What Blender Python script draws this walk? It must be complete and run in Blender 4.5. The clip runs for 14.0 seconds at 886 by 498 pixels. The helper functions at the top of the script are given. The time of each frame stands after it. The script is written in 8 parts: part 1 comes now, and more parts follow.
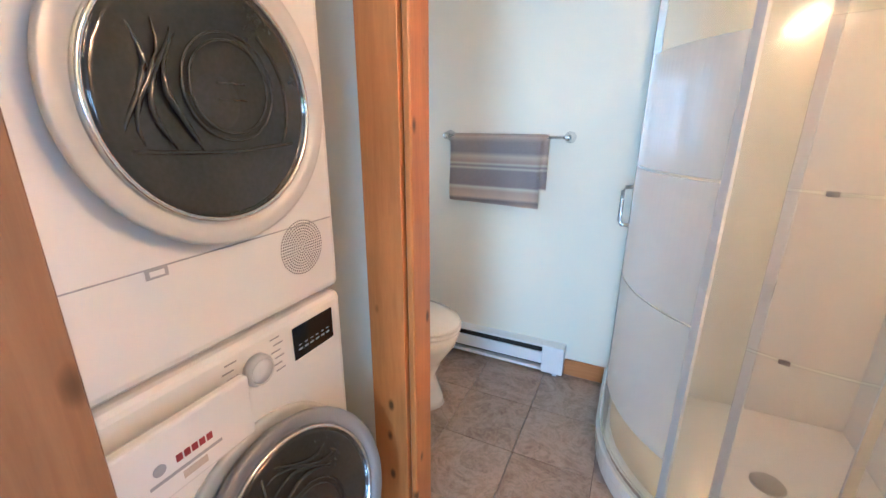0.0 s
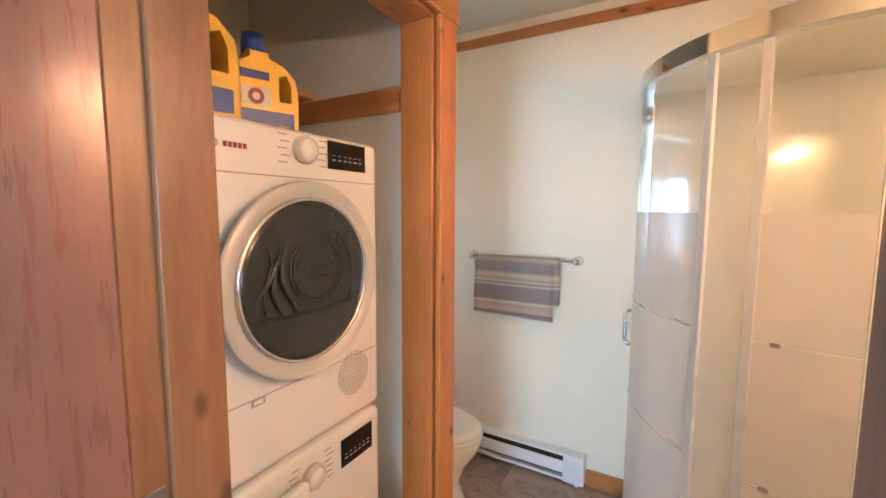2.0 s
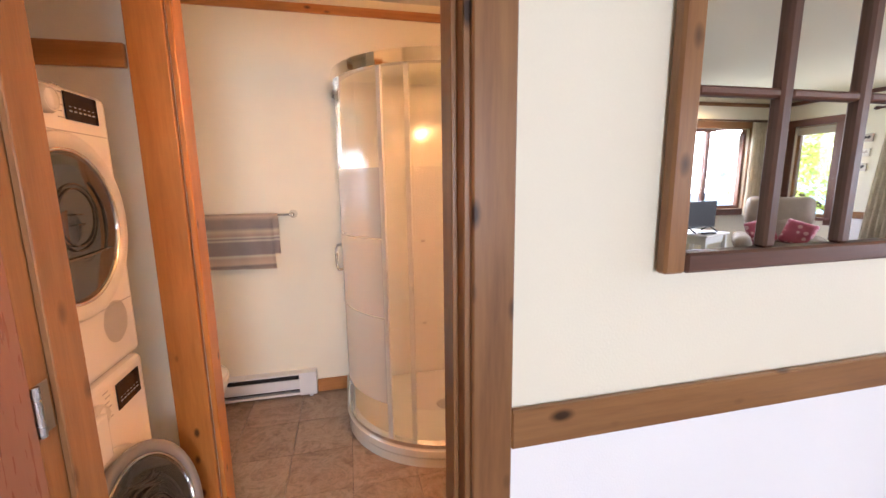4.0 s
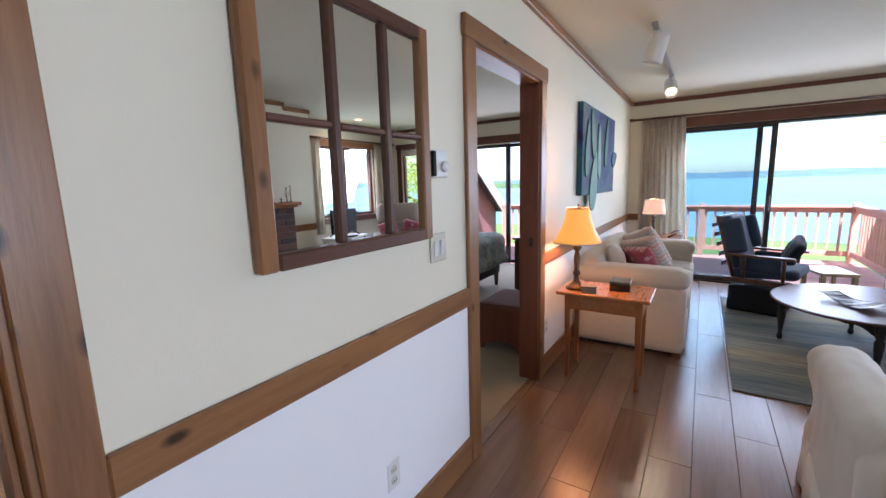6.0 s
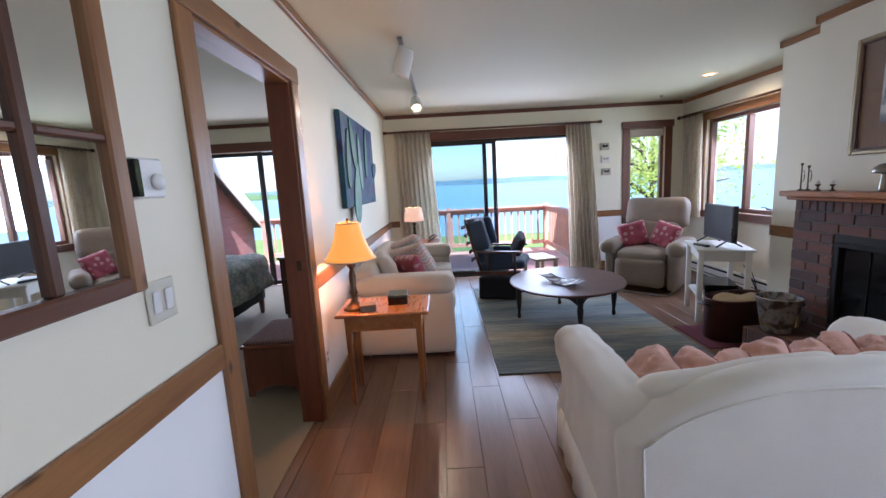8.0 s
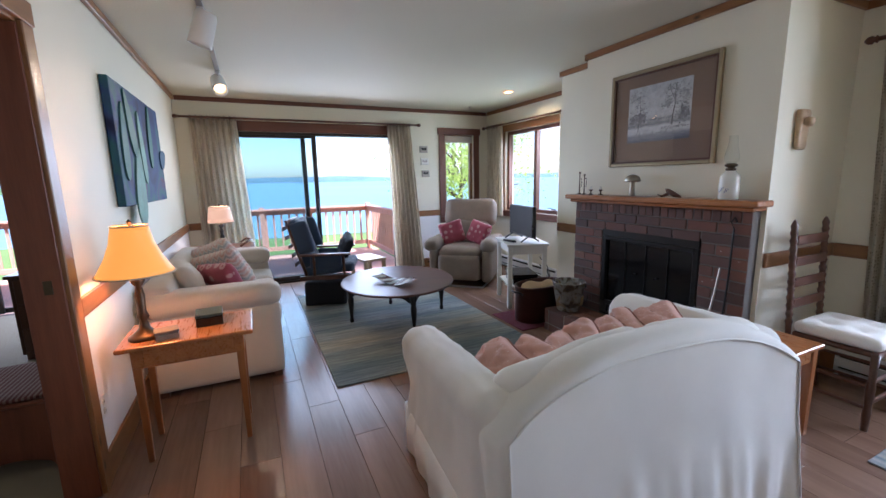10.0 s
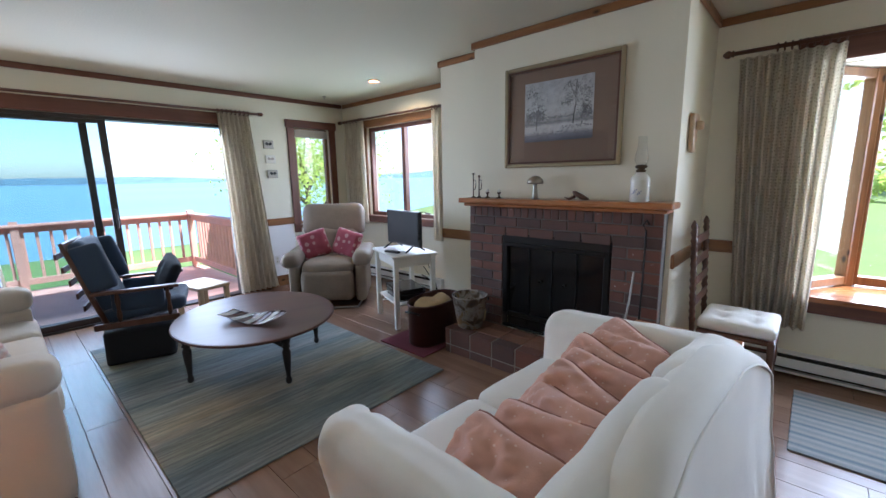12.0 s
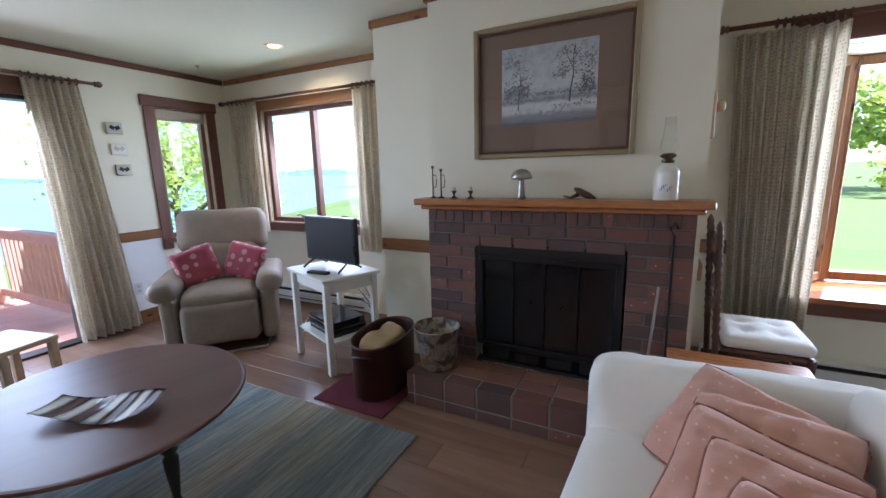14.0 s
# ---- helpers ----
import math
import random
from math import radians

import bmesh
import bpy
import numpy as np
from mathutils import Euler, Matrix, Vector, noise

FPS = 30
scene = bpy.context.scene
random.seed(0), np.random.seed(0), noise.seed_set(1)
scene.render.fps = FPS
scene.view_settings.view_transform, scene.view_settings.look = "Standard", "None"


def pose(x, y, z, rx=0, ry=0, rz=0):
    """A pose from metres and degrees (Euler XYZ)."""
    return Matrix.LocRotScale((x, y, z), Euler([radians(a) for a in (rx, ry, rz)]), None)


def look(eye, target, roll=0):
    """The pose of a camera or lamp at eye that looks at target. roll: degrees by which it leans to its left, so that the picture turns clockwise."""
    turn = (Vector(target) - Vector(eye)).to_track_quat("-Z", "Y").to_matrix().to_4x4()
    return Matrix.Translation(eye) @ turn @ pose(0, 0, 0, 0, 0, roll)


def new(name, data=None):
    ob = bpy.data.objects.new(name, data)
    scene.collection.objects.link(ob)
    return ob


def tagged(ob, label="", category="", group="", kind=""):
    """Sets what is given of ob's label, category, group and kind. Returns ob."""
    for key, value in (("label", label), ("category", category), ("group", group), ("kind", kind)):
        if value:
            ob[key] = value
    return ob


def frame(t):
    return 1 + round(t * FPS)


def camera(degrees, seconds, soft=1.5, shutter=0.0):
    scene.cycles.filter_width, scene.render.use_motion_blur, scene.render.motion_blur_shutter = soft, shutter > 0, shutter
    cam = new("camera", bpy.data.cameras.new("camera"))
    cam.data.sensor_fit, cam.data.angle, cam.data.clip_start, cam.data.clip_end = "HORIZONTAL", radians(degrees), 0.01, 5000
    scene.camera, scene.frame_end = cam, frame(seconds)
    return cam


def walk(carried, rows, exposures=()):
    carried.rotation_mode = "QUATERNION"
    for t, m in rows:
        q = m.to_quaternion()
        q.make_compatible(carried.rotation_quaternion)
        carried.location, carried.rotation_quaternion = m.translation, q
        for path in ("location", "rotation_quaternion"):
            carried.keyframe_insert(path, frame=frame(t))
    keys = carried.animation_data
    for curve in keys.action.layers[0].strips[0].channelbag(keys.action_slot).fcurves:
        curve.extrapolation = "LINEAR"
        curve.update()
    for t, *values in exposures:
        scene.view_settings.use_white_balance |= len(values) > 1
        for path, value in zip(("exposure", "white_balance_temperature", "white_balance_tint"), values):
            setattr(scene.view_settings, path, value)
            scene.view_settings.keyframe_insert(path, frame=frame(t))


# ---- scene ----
cam = camera(94.9, 14.0)
PATH = [
    (0, (0.086, -0.037, 1.264), (-0.733, 1.689, 0.672), 0.3),
    (0.5, (0.13, -0.102, 1.316), (-0.826, 1.593, 0.852), 0.5),
    (1, (0.162, -0.129, 1.407), (-0.885, 1.544, 1.083), 0.6),
    (1.5, (0.197, -0.171, 1.466), (-0.877, 1.501, 1.245), 0.7),
    (2, (0.206, -0.244, 1.467), (-0.775, 1.488, 1.274), 0.3),
    (2.2, (0.193, -0.294, 1.465), (-0.73, 1.469, 1.259), 0.2),
    (4.3, (0.084, -0.818, 1.398), (0.802, 1.012, 1.031), -0.9),
    (4.5, (0.064, -0.852, 1.395), (0.949, 0.902, 1.021), -1.0),
    (4.9, (0.062, -0.898, 1.39), (1.235, 0.681, 1.03), -0.5),
    (5, (0.076, -0.904, 1.393), (1.313, 0.628, 1.039), -0.6),
    (5.5, (0.133, -0.92, 1.399), (1.623, 0.374, 1.078), -0.8),
    (6, (0.197, -0.931, 1.403), (1.861, 0.134, 1.092), -1.6),
    (6.5, (0.286, -0.935, 1.398), (2.082, -0.111, 1.089), -2.1),
    (7, (0.414, -0.936, 1.4), (2.31, -0.378, 1.095), -2.3),
    (7.5, (0.494, -0.905, 1.399), (2.452, -0.627, 1.098), -2.7),
    (8, (0.478, -0.825, 1.426), (2.454, -0.812, 1.116), -3.1),
    (8.5, (0.454, -0.799, 1.431), (2.414, -1.027, 1.109), -3.2),
    (9, (0.455, -0.785, 1.419), (2.377, -1.22, 1.079), -3.0),
    (9.2, (0.476, -0.777, 1.418), (2.377, -1.296, 1.076), -2.6),
    (11.3, (1.133, -0.711, 1.405), (2.632, -1.989, 1.06), -1.0),
    (11.5, (1.218, -0.729, 1.412), (2.665, -2.065, 1.064), -1.2),
    (12, (1.425, -0.794, 1.423), (2.752, -2.248, 1.071), -1.1),
    (12.5, (1.655, -0.837, 1.429), (2.856, -2.395, 1.068), -1.2),
    (13, (1.877, -0.9, 1.422), (2.952, -2.545, 1.051), -1.2),
    (13.5, (2.084, -1.057, 1.403), (3.048, -2.768, 1.028), -1.3),
    (14, (2.29, -1.187, 1.409), (3.183, -2.937, 1.035), -1.4),
]
EXPOSURES = [(0.0, 2.55, 4050, 2), (1.2, 2.45, 4400, 5), (2.2, 2.4, 4850, 8), (4.3, 2.2, 6200, 27), (5.0, 2.0, 6150, 26), (6.0, 1.5, 5550, 21), (9.0, 1.42, 5400, 22), (11.5, 1.42, 5350, 15), (14.0, 1.5, 5300, 17)]
walk(cam, [(t, look(eye, target, roll)) for t, eye, target, roll in PATH], EXPOSURES)
# ---- light: sky, sun, exposure ----
world = bpy.data.worlds.new("sky")
scene.world = world
world.use_nodes = True
wn = world.node_tree.nodes
sky = wn.new("ShaderNodeTexSky")
sky.sky_type, sky.sun_disc = "NISHITA", False
sky.sun_elevation, sky.sun_rotation = radians(57), radians(240)
sky.air_density, sky.dust_density, sky.ozone_density = 1.0, 1.2, 1.0
world.node_tree.links.new(sky.outputs[0], wn["Background"].inputs[0])
wn["Background"].inputs[1].default_value = 0.15


def lamp(name, kind, m, power, color, size=0.3, size_y=None, spot=60):
    data = bpy.data.lights.new(name, kind)
    data.energy, data.color = power, color
    if kind == "AREA":
        data.shape, data.size, data.size_y = "RECTANGLE", size, size_y or size
    elif kind == "SUN":
        data.angle = radians(0.6)
    else:
        data.shadow_soft_size = size
    if kind == "SPOT":
        data.spot_size, data.spot_blend = radians(spot), 0.5
    ob = new(name, data)
    ob.matrix_world = m
    return ob


# the sun stands in the south-west, over the roof; the house shades half the deck
SUN_TO = Vector((-0.50, -0.28, 0.9)).normalized()
lamp("sun", "SUN", look(SUN_TO * 20, (0, 0, 0)), 5.0, (1.0, 0.95, 0.86))
DAY = (0.88, 0.95, 1.0)
lamp("daylight_slider", "AREA", look((6.95, -1.7, 1.25), (3.0, -1.7, -0.9)), 29, DAY, 2.0, 1.9)
lamp("daylight_south", "AREA", look((5.45, -4.75, 1.6), (5.0, -2.0, 0.0)), 14, DAY, 1.1, 1.1)
lamp("daylight_bay", "AREA", look((0.55, -5.10, 1.35), (0.7, -1.2, 0.4)), 42, DAY, 1.7, 1.4)
lamp("daylight_bedroom", "AREA", look((6.95, 1.9, 1.25), (3.0, 1.9, -0.6)), 17, DAY, 2.0, 1.9)
lamp("daylight_bath", "AREA", look((-1.95, 1.45, 1.35), (0.5, 1.3, 0.3)), 1.4, DAY, 0.6, 0.6)

# ---- materials ----
MATS = {}


def nodes_of(name):
    m = bpy.data.materials.new(name)
    m.use_nodes = True
    nt = m.node_tree
    return m, nt, nt.nodes["Principled BSDF"]


def link(nt, a, b):
    nt.links.new(a, b)


def coords(nt, scale=(1, 1, 1), rot=(0, 0, 0)):
    tc = nt.nodes.new("ShaderNodeTexCoord")
    mp = nt.nodes.new("ShaderNodeMapping")
    mp.inputs["Scale"].default_value = scale
    mp.inputs["Rotation"].default_value = rot
    link(nt, tc.outputs["Object"], mp.inputs["Vector"])
    return mp.outputs[0]


def noise_tex(nt, vec, scale, detail=4, rough=0.55, dist=0.0):
    n = nt.nodes.new("ShaderNodeTexNoise")
    n.inputs["Scale"].default_value, n.inputs["Detail"].default_value = scale, detail
    n.inputs["Roughness"].default_value, n.inputs["Distortion"].default_value = rough, dist
    link(nt, vec, n.inputs["Vector"])
    return n.outputs["Fac"]


def ramp(nt, fac, stops):
    r = nt.nodes.new("ShaderNodeValToRGB")
    while len(r.color_ramp.elements) < len(stops):
        r.color_ramp.elements.new(0.5)
    for e, (p, c) in zip(r.color_ramp.elements, stops):
        e.position, e.color = p, (*c, 1) if len(c) == 3 else c
    link(nt, fac, r.inputs[0])
    return r.outputs[0]


def mix(nt, fac, a, b, mode="MIX"):
    n = nt.nodes.new("ShaderNodeMix")
    n.data_type, n.blend_type = "RGBA", mode
    for sock, v in ((n.inputs[0], fac), (n.inputs[6], a), (n.inputs[7], b)):
        if isinstance(v, (int, float)):
            sock.default_value = v
        elif isinstance(v, tuple):
            sock.default_value = (*v, 1)
        else:
            link(nt, v, sock)
    return n.outputs[2]


def bumped(nt, bsdf, height, strength, distance=0.01):
    b = nt.nodes.new("ShaderNodeBump")
    b.inputs["Strength"].default_value, b.inputs["Distance"].default_value = strength, distance
    link(nt, height, b.inputs["Height"])
    link(nt, b.outputs[0], bsdf.inputs["Normal"])


def shade(c, k):
    return tuple(min(1, v * k) for v in c)


def plain(name, col, rough=0.5, metal=0.0, var=0.12, scale=3.0, bump=0.1, fine=120.0, piece=0.0, coat=0.0, sheen=0.0):
    """Paint, cloth, metal or plastic with cloudy variation and fine relief."""
    m, nt, b = nodes_of(name)
    v = coords(nt)
    cloud = noise_tex(nt, v, scale, 5)
    grain = noise_tex(nt, v, fine, 3)
    c = ramp(nt, cloud, [(0.25, shade(col, 1 - var)), (0.75, shade(col, 1 + var))])
    c = mix(nt, var * 0.8, c, ramp(nt, grain, [(0.3, shade(col, 0.7)), (0.7, shade(col, 1.25))]))
    if piece:
        oi = nt.nodes.new("ShaderNodeObjectInfo")
        c = mix(nt, piece, c, ramp(nt, oi.outputs["Random"], [(0.0, shade(col, 0.45)), (1.0, shade(col, 1.5))]))
    link(nt, c, b.inputs["Base Color"])
    b.inputs["Metallic"].default_value = metal
    link(nt, ramp(nt, cloud, [(0.2, (rough * 0.8,) * 3), (0.8, (min(1, rough * 1.15),) * 3)]), b.inputs["Roughness"])
    b.inputs["Coat Weight"].default_value, b.inputs["Sheen Weight"].default_value = coat, sheen
    if bump:
        bumped(nt, b, grain, bump, 0.004)
    MATS[name] = m
    return m


def wood(name, dark, light, axis="x", rough=0.4, knots=0.0, grain=14.0, piece=0.0, coat=0.0, bump=0.12, shift=False):
    """Wood with its grain along one axis, knots if wanted."""
    m, nt, b = nodes_of(name)
    s = {"x": (0.08, 1, 1), "y": (1, 0.08, 1), "z": (1, 1, 0.08)}[axis]
    tc = nt.nodes.new("ShaderNodeTexCoord")
    vec = tc.outputs["Object"]
    oi = nt.nodes.new("ShaderNodeObjectInfo")
    if shift:
        ad = nt.nodes.new("ShaderNodeVectorMath")
        ad.operation = "MULTIPLY_ADD"
        ad.inputs[1].default_value = (37.0, 91.0, 53.0)
        link(nt, oi.outputs["Random"], ad.inputs[0])
        link(nt, vec, ad.inputs[2])
        vec = ad.outputs[0]
    mp = nt.nodes.new("ShaderNodeMapping")
    mp.inputs["Scale"].default_value = s
    link(nt, vec, mp.inputs["Vector"])
    broad = noise_tex(nt, mp.outputs[0], grain, 5, 0.6, 0.6)
    fine = noise_tex(nt, mp.outputs[0], grain * 9, 3, 0.6)
    mid = tuple((a + c) / 2 for a, c in zip(dark, light))
    c = ramp(nt, broad, [(0.3, dark), (0.5, mid), (0.72, light)])
    c = mix(nt, 0.22, c, ramp(nt, fine, [(0.3, shade(dark, 0.8)), (0.7, light)]))
    if piece:
        c = mix(nt, piece, c, ramp(nt, oi.outputs["Random"], [(0.0, shade(dark, 0.7)), (0.5, mid), (1.0, shade(light, 1.15))]))
    if knots:
        vo = nt.nodes.new("ShaderNodeTexVoronoi")
        vo.inputs["Scale"].default_value = knots
        mk = nt.nodes.new("ShaderNodeMapping")
        mk.inputs["Scale"].default_value = {"x": (0.5, 1, 1), "y": (1, 0.5, 1), "z": (1, 1, 0.5)}[axis]
        link(nt, vec, mk.inputs["Vector"])
        link(nt, mk.outputs[0], vo.inputs["Vector"])
        spot = ramp(nt, vo.outputs["Distance"], [(0.07, (1, 1, 1)), (0.17, (0, 0, 0))])
        c = mix(nt, spot, c, shade(dark, 0.22))
    link(nt, c, b.inputs["Base Color"])
    link(nt, ramp(nt, fine, [(0.2, (rough * 0.92,) * 3), (0.8, (rough * 1.08,) * 3)]), b.inputs["Roughness"])
    b.inputs["Coat Weight"].default_value = coat
    b.inputs["Coat Roughness"].default_value = 0.15
    bumped(nt, b, fine, bump, 0.003)
    MATS[name] = m
    return m


def glass_mat(name, rough=0.0, col=(1, 1, 1), thin=True, mixed=0.0):
    """Thin clear pane: mostly lets light straight through, with a glossy film."""
    m = bpy.data.materials.new(name)
    m.use_nodes = True
    nt = m.node_tree
    nt.nodes.clear()
    out = nt.nodes.new("ShaderNodeOutputMaterial")
    tr = nt.nodes.new("ShaderNodeBsdfTransparent")
    tr.inputs[0].default_value = (*col, 1)
    gl = nt.nodes.new("ShaderNodeBsdfGlossy")
    gl.inputs["Roughness"].default_value = rough
    lw = nt.nodes.new("ShaderNodeLayerWeight")
    pw = nt.nodes.new("ShaderNodeMath")
    pw.operation = "POWER"
    pw.inputs[1].default_value = 4.0
    link(nt, lw.outputs["Facing"], pw.inputs[0])
    fr = nt.nodes.new("ShaderNodeMath")
    fr.operation = "MULTIPLY_ADD"
    fr.inputs[1].default_value, fr.inputs[2].default_value = 0.6, 0.025
    link(nt, pw.outputs[0], fr.inputs[0])
    mx = nt.nodes.new("ShaderNodeMixShader")
    link(nt, fr.outputs[0], mx.inputs[0])
    link(nt, tr.outputs[0], mx.inputs[1])
    link(nt, gl.outputs[0], mx.inputs[2])
    last = mx.outputs[0]
    if mixed:
        df = nt.nodes.new("ShaderNodeBsdfTranslucent")
        df.inputs[0].default_value = (0.86, 0.88, 0.84, 1)
        dd = nt.nodes.new("ShaderNodeBsdfDiffuse")
        dd.inputs[0].default_value = (0.8, 0.82, 0.78, 1)
        m1 = nt.nodes.new("ShaderNodeMixShader")
        m1.inputs[0].default_value = 0.45
        link(nt, df.outputs[0], m1.inputs[1])
        link(nt, dd.outputs[0], m1.inputs[2])
        m2 = nt.nodes.new("ShaderNodeMixShader")
        m2.inputs[0].default_value = mixed
        link(nt, last, m2.inputs[1])
        link(nt, m1.outputs[0], m2.inputs[2])
        last = m2.outputs[0]
    link(nt, last, out.inputs[0])
    MATS[name] = m
    return m


def emit(name, col, strength, shell=None):
    m, nt, b = nodes_of(name)
    b.inputs["Base Color"].default_value = (*(shell or col), 1)
    b.inputs["Emission Color"].default_value = (*col, 1)
    b.inputs["Emission Strength"].default_value = strength
    MATS[name] = m
    return m


PAINT = plain("cream_paint", (0.80, 0.755, 0.61), 0.6, var=0.03, scale=1.2, bump=0.15, fine=160)
WHITE_WALL = plain("white_wallpaper", (0.87, 0.87, 0.87), 0.65, var=0.03, scale=1.2, bump=0.2, fine=220)
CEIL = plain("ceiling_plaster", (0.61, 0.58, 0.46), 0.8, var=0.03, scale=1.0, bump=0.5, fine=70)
TRIM_X = wood("pine_trim_x", (0.185, 0.080, 0.030), (0.34, 0.165, 0.062), "x", 0.36, knots=9.5)
TRIM_Y = wood("pine_trim_y", (0.185, 0.080, 0.030), (0.34, 0.165, 0.062), "y", 0.36, knots=9.5)
TRIM_Z = wood("pine_trim_z", (0.185, 0.080, 0.030), (0.34, 0.165, 0.062), "z", 0.36, knots=9.5)
PINE_Z = wood("orange_pine_z", (0.34, 0.115, 0.022), (0.54, 0.22, 0.05), "z", 0.35, knots=14.0)
PINE_X = wood("orange_pine_x", (0.32, 0.12, 0.03), (0.52, 0.24, 0.07), "x", 0.35, knots=12.0)
PINE_Y = wood("orange_pine_y", (0.32, 0.12, 0.03), (0.52, 0.24, 0.07), "y", 0.35, knots=12.0)
RED_Z = wood("red_wood_z", (0.14, 0.04, 0.022), (0.25, 0.08, 0.04), "z", 0.35)
DOOR_Z = wood("mahogany_door", (0.25, 0.105, 0.062), (0.31, 0.135, 0.082), "z", 0.28, coat=0.3, grain=9)
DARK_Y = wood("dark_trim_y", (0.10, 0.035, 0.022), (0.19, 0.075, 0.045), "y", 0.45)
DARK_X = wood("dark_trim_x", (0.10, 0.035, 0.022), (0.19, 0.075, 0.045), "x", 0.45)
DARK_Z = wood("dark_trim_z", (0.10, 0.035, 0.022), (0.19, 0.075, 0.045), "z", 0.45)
WALNUT_UNDER = wood("floor_joint_board", (0.05, 0.026, 0.018), (0.10, 0.055, 0.036), "x", 0.6)
PLANK = wood("floor_plank", (0.15, 0.082, 0.055), (0.29, 0.178, 0.12), "x", 0.25, grain=6, piece=0.3, shift=True, bump=0.03)
CARPET = plain("tan_carpet", (0.36, 0.29, 0.20), 0.95, var=0.1, scale=3, bump=0.9, fine=260, sheen=0.2)
GLASS = glass_mat("clear_glass")
BRONZE = plain("bronze_aluminium", (0.06, 0.05, 0.045), 0.4, 0.6, bump=0.03)
MIRROR = plain("mirror_silver", (0.86, 0.88, 0.86), 0.015, 1.0, var=0.0, bump=0.0)
BLACK = plain("black_gap", (0.02, 0.018, 0.016), 0.8, bump=0)

# ---- mesh helpers ----


def part(name, bm, mat, parent=None, label="", smooth=False):
    me = bpy.data.meshes.new(name)
    bm.normal_update()
    bm.to_mesh(me)
    bm.free()
    for k in (mat if isinstance(mat, (list, tuple)) else [mat]):
        me.materials.append(k)
    if smooth:
        for p in me.polygons:
            p.use_smooth = True
    ob = new(name, me)
    if parent is not None:
        ob.parent = parent
    return tagged(ob, label)


def thing(name, m, label, category, group=""):
    ob = new(name)
    ob.empty_display_size = 0.1
    ob.matrix_world = m
    return tagged(ob, label, category, group)


def box(bm, x0, x1, y0, y1, z0, z1, bevel=0.0, seg=1, m=None):
    g = bmesh.ops.create_cube(bm, size=1.0)
    vs = g["verts"]
    for v in vs:
        v.co = Vector((x0 + (v.co.x + 0.5) * (x1 - x0), y0 + (v.co.y + 0.5) * (y1 - y0), z0 + (v.co.z + 0.5) * (z1 - z0)))
    if bevel:
        es = list({e for v in vs for e in v.link_edges})
        r = bmesh.ops.bevel(bm, geom=es, offset=bevel, segments=seg, affect="EDGES", profile=0.5)
        vs = list({v for f in r["faces"] for v in f.verts} | {v for v in vs if v.is_valid})
    if m is not None:
        bmesh.ops.transform(bm, matrix=m, verts=vs)
    return vs


def cyl(bm, p, q, r0, r1=None, seg=16, caps=True):
    p, q = Vector(p), Vector(q)
    d = q - p
    m = Matrix.Translation((p + q) / 2) @ d.to_track_quat("Z", "Y").to_matrix().to_4x4()
    g = bmesh.ops.create_cone(bm, cap_ends=caps, segments=seg, radius1=r0, radius2=r0 if r1 is None else r1, depth=d.length, matrix=m)
    return g["verts"]


def lathe(bm, profile, seg=24, m=None, caps=True):
    """Turn a profile of (radius, height) about z."""
    rings = []
    for r, z in profile:
        rings.append([bm.verts.new((r * math.cos(2 * math.pi * k / seg), r * math.sin(2 * math.pi * k / seg), z)) for k in range(seg)])
    for a, b in zip(rings, rings[1:]):
        for k in range(seg):
            bm.faces.new((a[k], a[(k + 1) % seg], b[(k + 1) % seg], b[k]))
    if caps and profile[0][0] > 1e-4:
        bm.faces.new(rings[0][::-1])
    if caps and profile[-1][0] > 1e-4:
        bm.faces.new(rings[-1])
    vs = [v for r in rings for v in r]
    bmesh.ops.remove_doubles(bm, verts=vs, dist=1e-5)
    vs = [v for v in vs if v.is_valid]
    if m is not None:
        bmesh.ops.transform(bm, matrix=m, verts=vs)
    return vs


def tube(bm, pts, r, seg=8, closed=False):
    """A round bar along points."""
    pts = [Vector(p) for p in pts]
    rings = []
    n = len(pts)
    for i, p in enumerate(pts):
        a = pts[i - 1] if i or closed else p
        c = pts[(i + 1) % n] if i < n - 1 or closed else p
        d = (c - a).normalized()
        up = Vector((0, 0, 1)) if abs(d.z) < 0.95 else Vector((1, 0, 0))
        s = d.cross(up).normalized()
        u = s.cross(d)
        rr = r[i] if isinstance(r, (list, tuple)) else r
        rings.append([bm.verts.new(p + rr * (math.cos(2 * math.pi * k / seg) * s + math.sin(2 * math.pi * k / seg) * u)) for k in range(seg)])
    pairs = list(zip(rings, rings[1:])) + ([(rings[-1], rings[0])] if closed else [])
    for a, b in pairs:
        for k in range(seg):
            bm.faces.new((a[k], a[(k + 1) % seg], b[(k + 1) % seg], b[k]))
    if not closed:
        bm.faces.new(rings[0][::-1])
        bm.faces.new(rings[-1])
    bmesh.ops.recalc_face_normals(bm, faces=bm.faces)


def fresh():
    return bmesh.new()


def boxed(name, dims, mat, parent=None, label="", bevel=0.004, seg=1):
    bm = fresh()
    box(bm, *dims, bevel=bevel, seg=seg)
    return part(name, bm, mat, parent, label)


